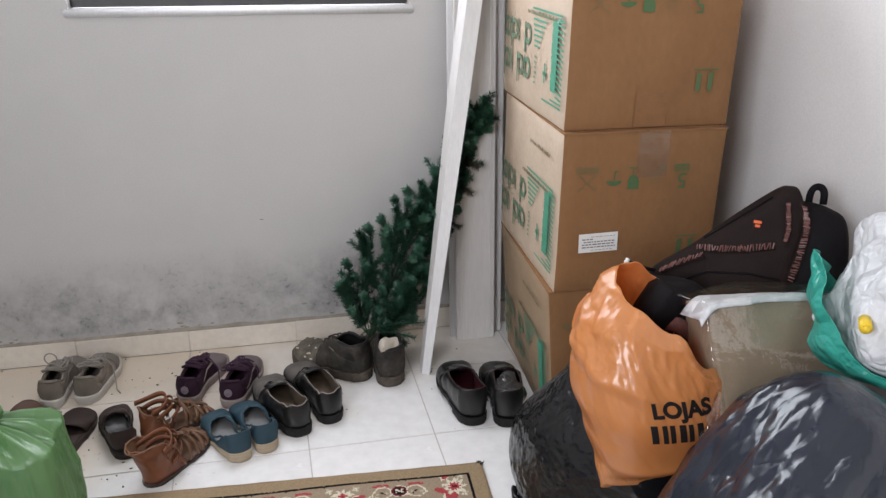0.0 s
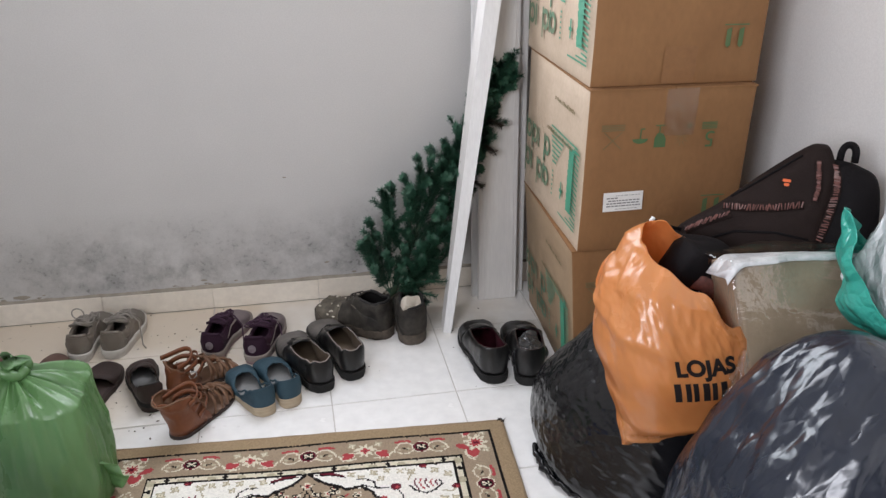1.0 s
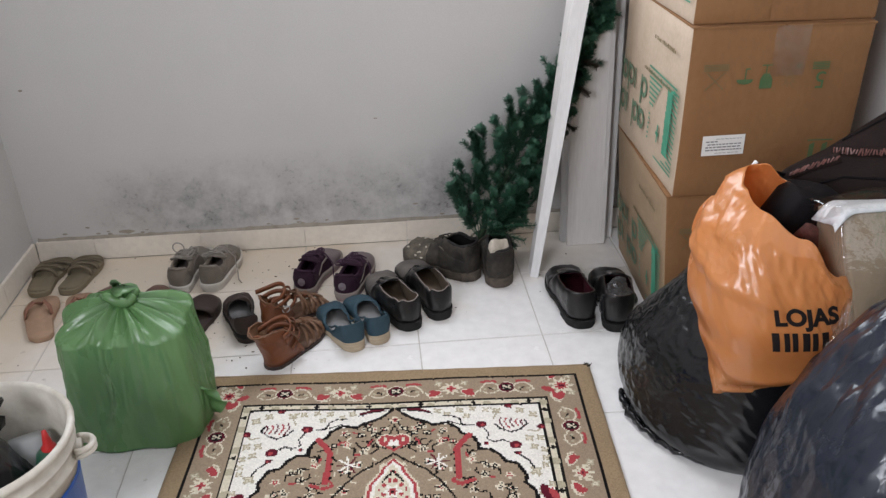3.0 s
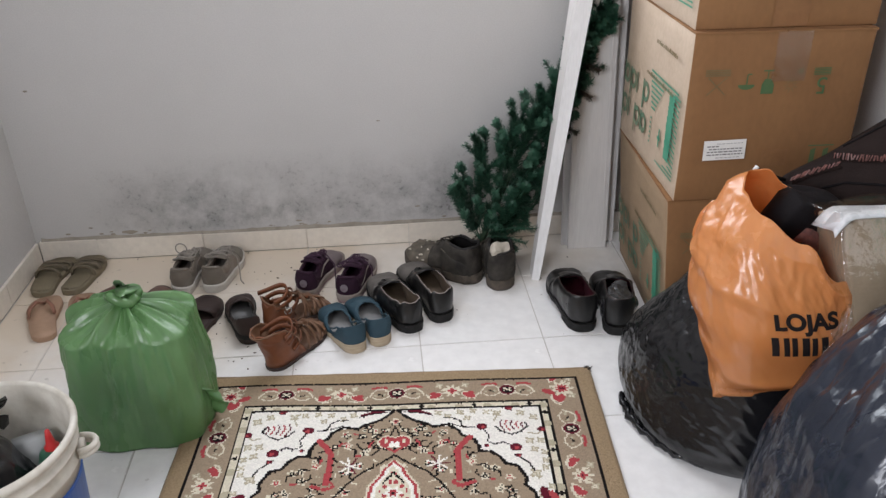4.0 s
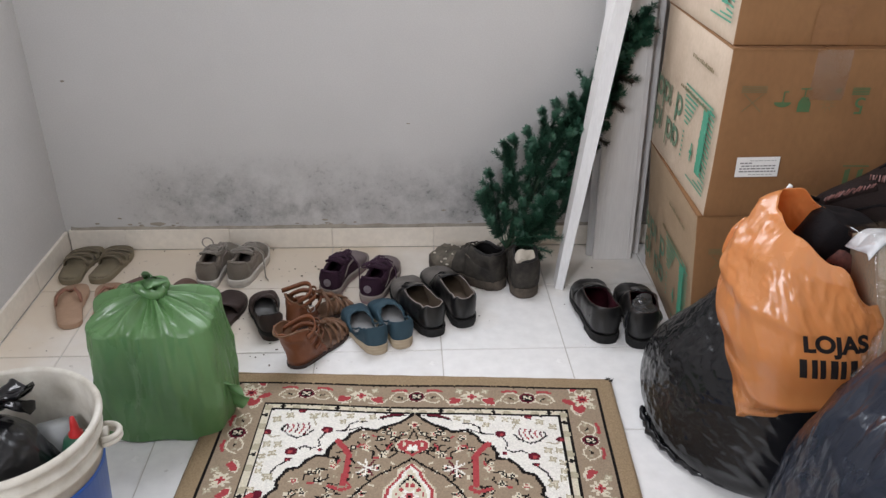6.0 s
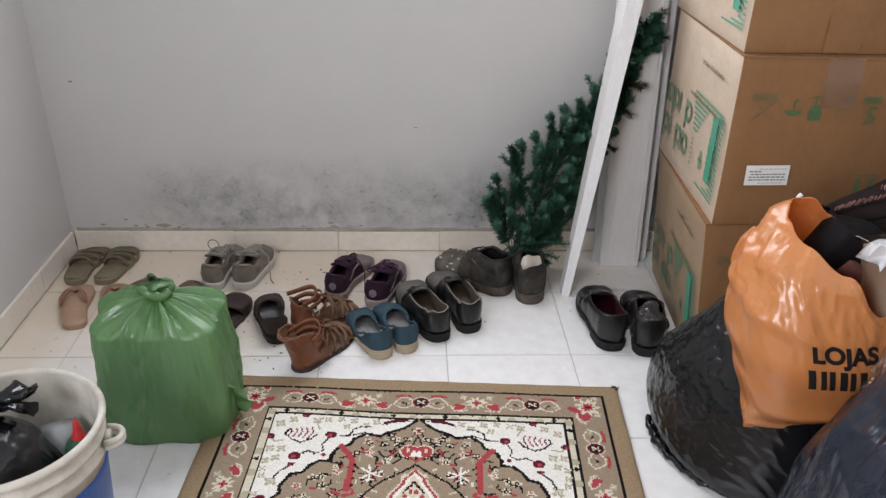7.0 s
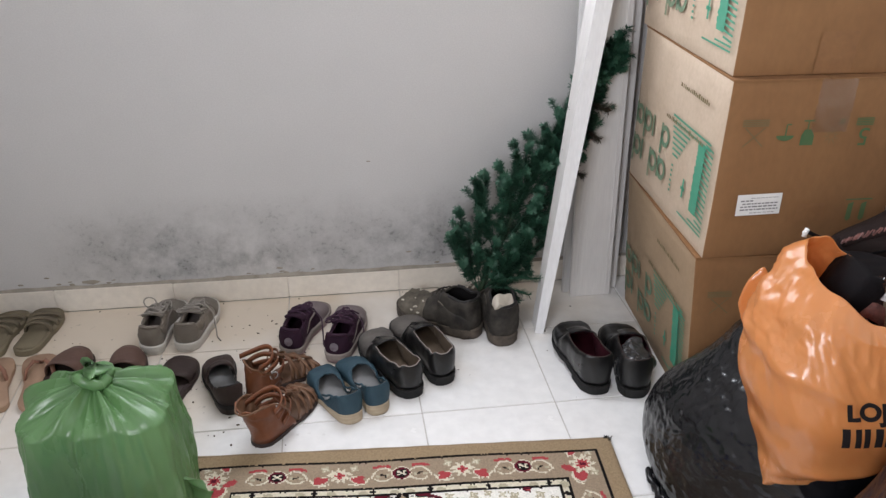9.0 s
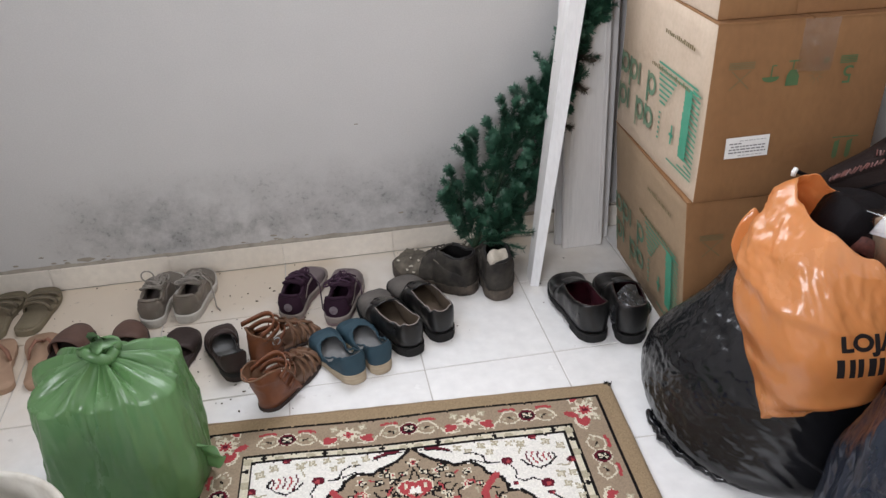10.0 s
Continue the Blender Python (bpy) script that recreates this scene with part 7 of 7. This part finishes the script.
rug = thing("rug", pose(0, 0, 0), "brown, ivory and red patterned pile rug on the tiles", "rug")
R_E = Vector((-0.998, 0.0643, 0))
R_N = Vector((-0.0643, -0.998, 0))
corner = Vector((0.083, -0.154, 0.0085))
iy, ix = np.mgrid[0:NY + 1, 0:NX + 1]
u, v = (ix * CELL), (iy * CELL)
wave = 0.0016 * np.sin(u * 9 + 1) * np.sin(v * 7) + 0.0012 * np.sin(v * 23 + u * 5)
edge_drop = np.where((ix == 0) | (ix == NX) | (iy == 0) | (iy == NY), 0.003, 0)
P = np.empty(((NY + 1) * (NX + 1), 3))
for c in range(3):
    P[:, c] = (corner[c] + u * R_E[c] + (v + 0.002 * np.sin(u * 14)) * R_N[c]).ravel()
pile = np.random.RandomState(2).uniform(-0.0004, 0.0004, u.shape)
P[:, 2] += (np.maximum(wave, -0.003) + pile - edge_drop).ravel()
ids = (iy[:-1, :-1] * (NX + 1) + ix[:-1, :-1]).ravel()
F = np.stack([ids, ids + NX + 1, ids + NX + 2, ids + 1], 1)
me = bpy.data.meshes.new("woven_field")
me.from_pydata(P.tolist(), [], F.tolist())
shade = np.random.RandomState(8).uniform(0.90, 1.08, NY * NX)
col = np.ones((NY * NX, 4))
col[:, :3] = PAL[canvas.ravel()] * shade[:, None]
att = me.attributes.new("dye", "FLOAT_COLOR", "FACE")
att.data.foreach_set("color", col.ravel())
M_RUG = bpy.data.materials.new("dyed_pile")
M_RUG.use_nodes = True
n, l = M_RUG.node_tree.nodes, M_RUG.node_tree.links
an = n.new("ShaderNodeAttribute")
an.attribute_name = "dye"
fz, bmp = n.new("ShaderNodeTexNoise"), n.new("ShaderNodeBump")
fz.inputs["Scale"].default_value, fz.inputs["Detail"].default_value = 420, 3
bmp.inputs["Strength"].default_value, bmp.inputs["Distance"].default_value = 0.6, 0.002
l.new(fz.outputs["Fac"], bmp.inputs["Height"])
l.new(bmp.outputs[0], n["Principled BSDF"].inputs["Normal"])
l.new(an.outputs["Color"], n["Principled BSDF"].inputs["Base Color"])
n["Principled BSDF"].inputs["Roughness"].default_value = 0.95
n["Principled BSDF"].inputs["Specular IOR Level"].default_value = 0.15
me.materials.append(M_RUG)
ob = new("woven_field", me)
ob.parent = rug
M_EDGE = material("brown_woven_selvedge", (0.30, 0.22, 0.13), (0.23, 0.165, 0.098), 30, 0.7, 0.95, bump=0.4, bscale=200)
for a, b in (((0, 0), (RW, 0)), ((0, 0), (0, RL)), ((RW, 0), (RW, RL)), ((0, RL), (RW, RL))):
    bm = bmesh.new()
    k = 60
    tube(bm, [corner + R_E * (a[0] + (b[0] - a[0]) * i / k) + R_N * (a[1] + (b[1] - a[1]) * i / k) + Vector((0, 0, -0.0042 + 0.0005 * math.sin(i))) for i in range(k + 1)], 0.004, 6)
    part("selvedge", bm, M_EDGE, rug)
bm = bmesh.new()
rng = random.Random(9)
for _ in range(26):
    a = corner + Vector((rng.uniform(-0.012, 0.003), rng.uniform(-0.008, 0.004), -0.004))
    tube(bm, [a, a + Vector((rng.uniform(-0.004, 0.014), rng.uniform(-0.006, 0.014), rng.uniform(0.0, 0.008)))], 0.0008, 4)
part("frayed_corner", bm, M_RUBBER, rug, "frayed dark threads at the corner")

# ---------------------------------------------------------------- crumbs and wall chips
rng = random.Random(31)
bm = bmesh.new()
for _ in range(170):
    x, y = rng.uniform(-1.45, 0.28), min(0.575, rng.gauss(0.36, 0.16))
    if rng.random() < 0.45:
        x = rng.uniform(-1.0, -0.6)
        y = rng.uniform(-0.1, 0.5)
    s = rng.uniform(0.0008, 0.0026)
    r = bmesh.ops.create_icosphere(bm, subdivisions=1, radius=s, matrix=Matrix.LocRotScale((x, y, s * 0.45), Euler((0, 0, rng.uniform(0, 6))), (rng.uniform(0.7, 2.2), 1, 0.5)))
tagged(part("floor_crumbs", bm, M_CRUMB), "scattered dark dirt crumbs on the tiles", "dirt", kind="stuff")

chips = tagged(part("wall_chips", bmesh.new(), M_CHIP), "small chips and flakes in the wall paint", "wall damage", kind="stuff")
bm = bmesh.new()
rng = random.Random(77)
spots = [(-1.215, 0.088, 0.014), (-1.42, 0.555, 0.005), (-0.41, 0.42, 0.004)] + [(rng.uniform(-1.45, 0.1), 0.078 + abs(rng.gauss(0, 0.02)), rng.uniform(0.0015, 0.006)) for _ in range(22)]
for x, z, r in spots:
    pts = []
    for k in range(9):
        a = 2 * math.pi * k / 9
        pts.append((x + r * 1.8 * math.cos(a) * rng.uniform(0.6, 1.1), YN - 0.0012, z + r * 0.7 * math.sin(a) * rng.uniform(0.6, 1.1)))
    vs = [bm.verts.new(p) for p in pts]
    mid = bm.verts.new((x, YN - 0.0022, z))
    for k in range(9):
        bm.faces.new((vs[k], vs[(k + 1) % 9], mid))
bm.to_mesh(chips.data)
bm.free()


# ---------------------------------------------------------------- floor tiles
JOINT, tile_mesh = 0.0028, {}
for ix in range(-5, 3):
    for iy in range(-10, 2):
        x0, x1 = max(ix * T, XW + 0.012) + JOINT / 2, min((ix + 1) * T, XE) - JOINT / 2
        y0, y1 = max(iy * T, YS) + JOINT / 2, min((iy + 1) * T, YN - 0.011) - JOINT / 2
        if x1 - x0 < 0.02 or y1 - y0 < 0.02:
            continue
        key = (round(x1 - x0, 3), round(y1 - y0, 3))
        if key not in tile_mesh:
            bm = box(bmesh.new(), 0, x1 - x0, 0, y1 - y0, -0.008, 0.0, 0.0012)
            me = bpy.data.meshes.new("floor_tile")
            bm.to_mesh(me)
            bm.free()
            me.materials.append(M_TILE)
            tile_mesh[key] = me
        ob = new("floor_tile", tile_mesh[key])
        ob.parent, ob.matrix_basis = floor, pose(x0, y0, random.uniform(-0.0004, 0.0), random.uniform(-0.05, 0.05), random.uniform(-0.05, 0.05), 0)
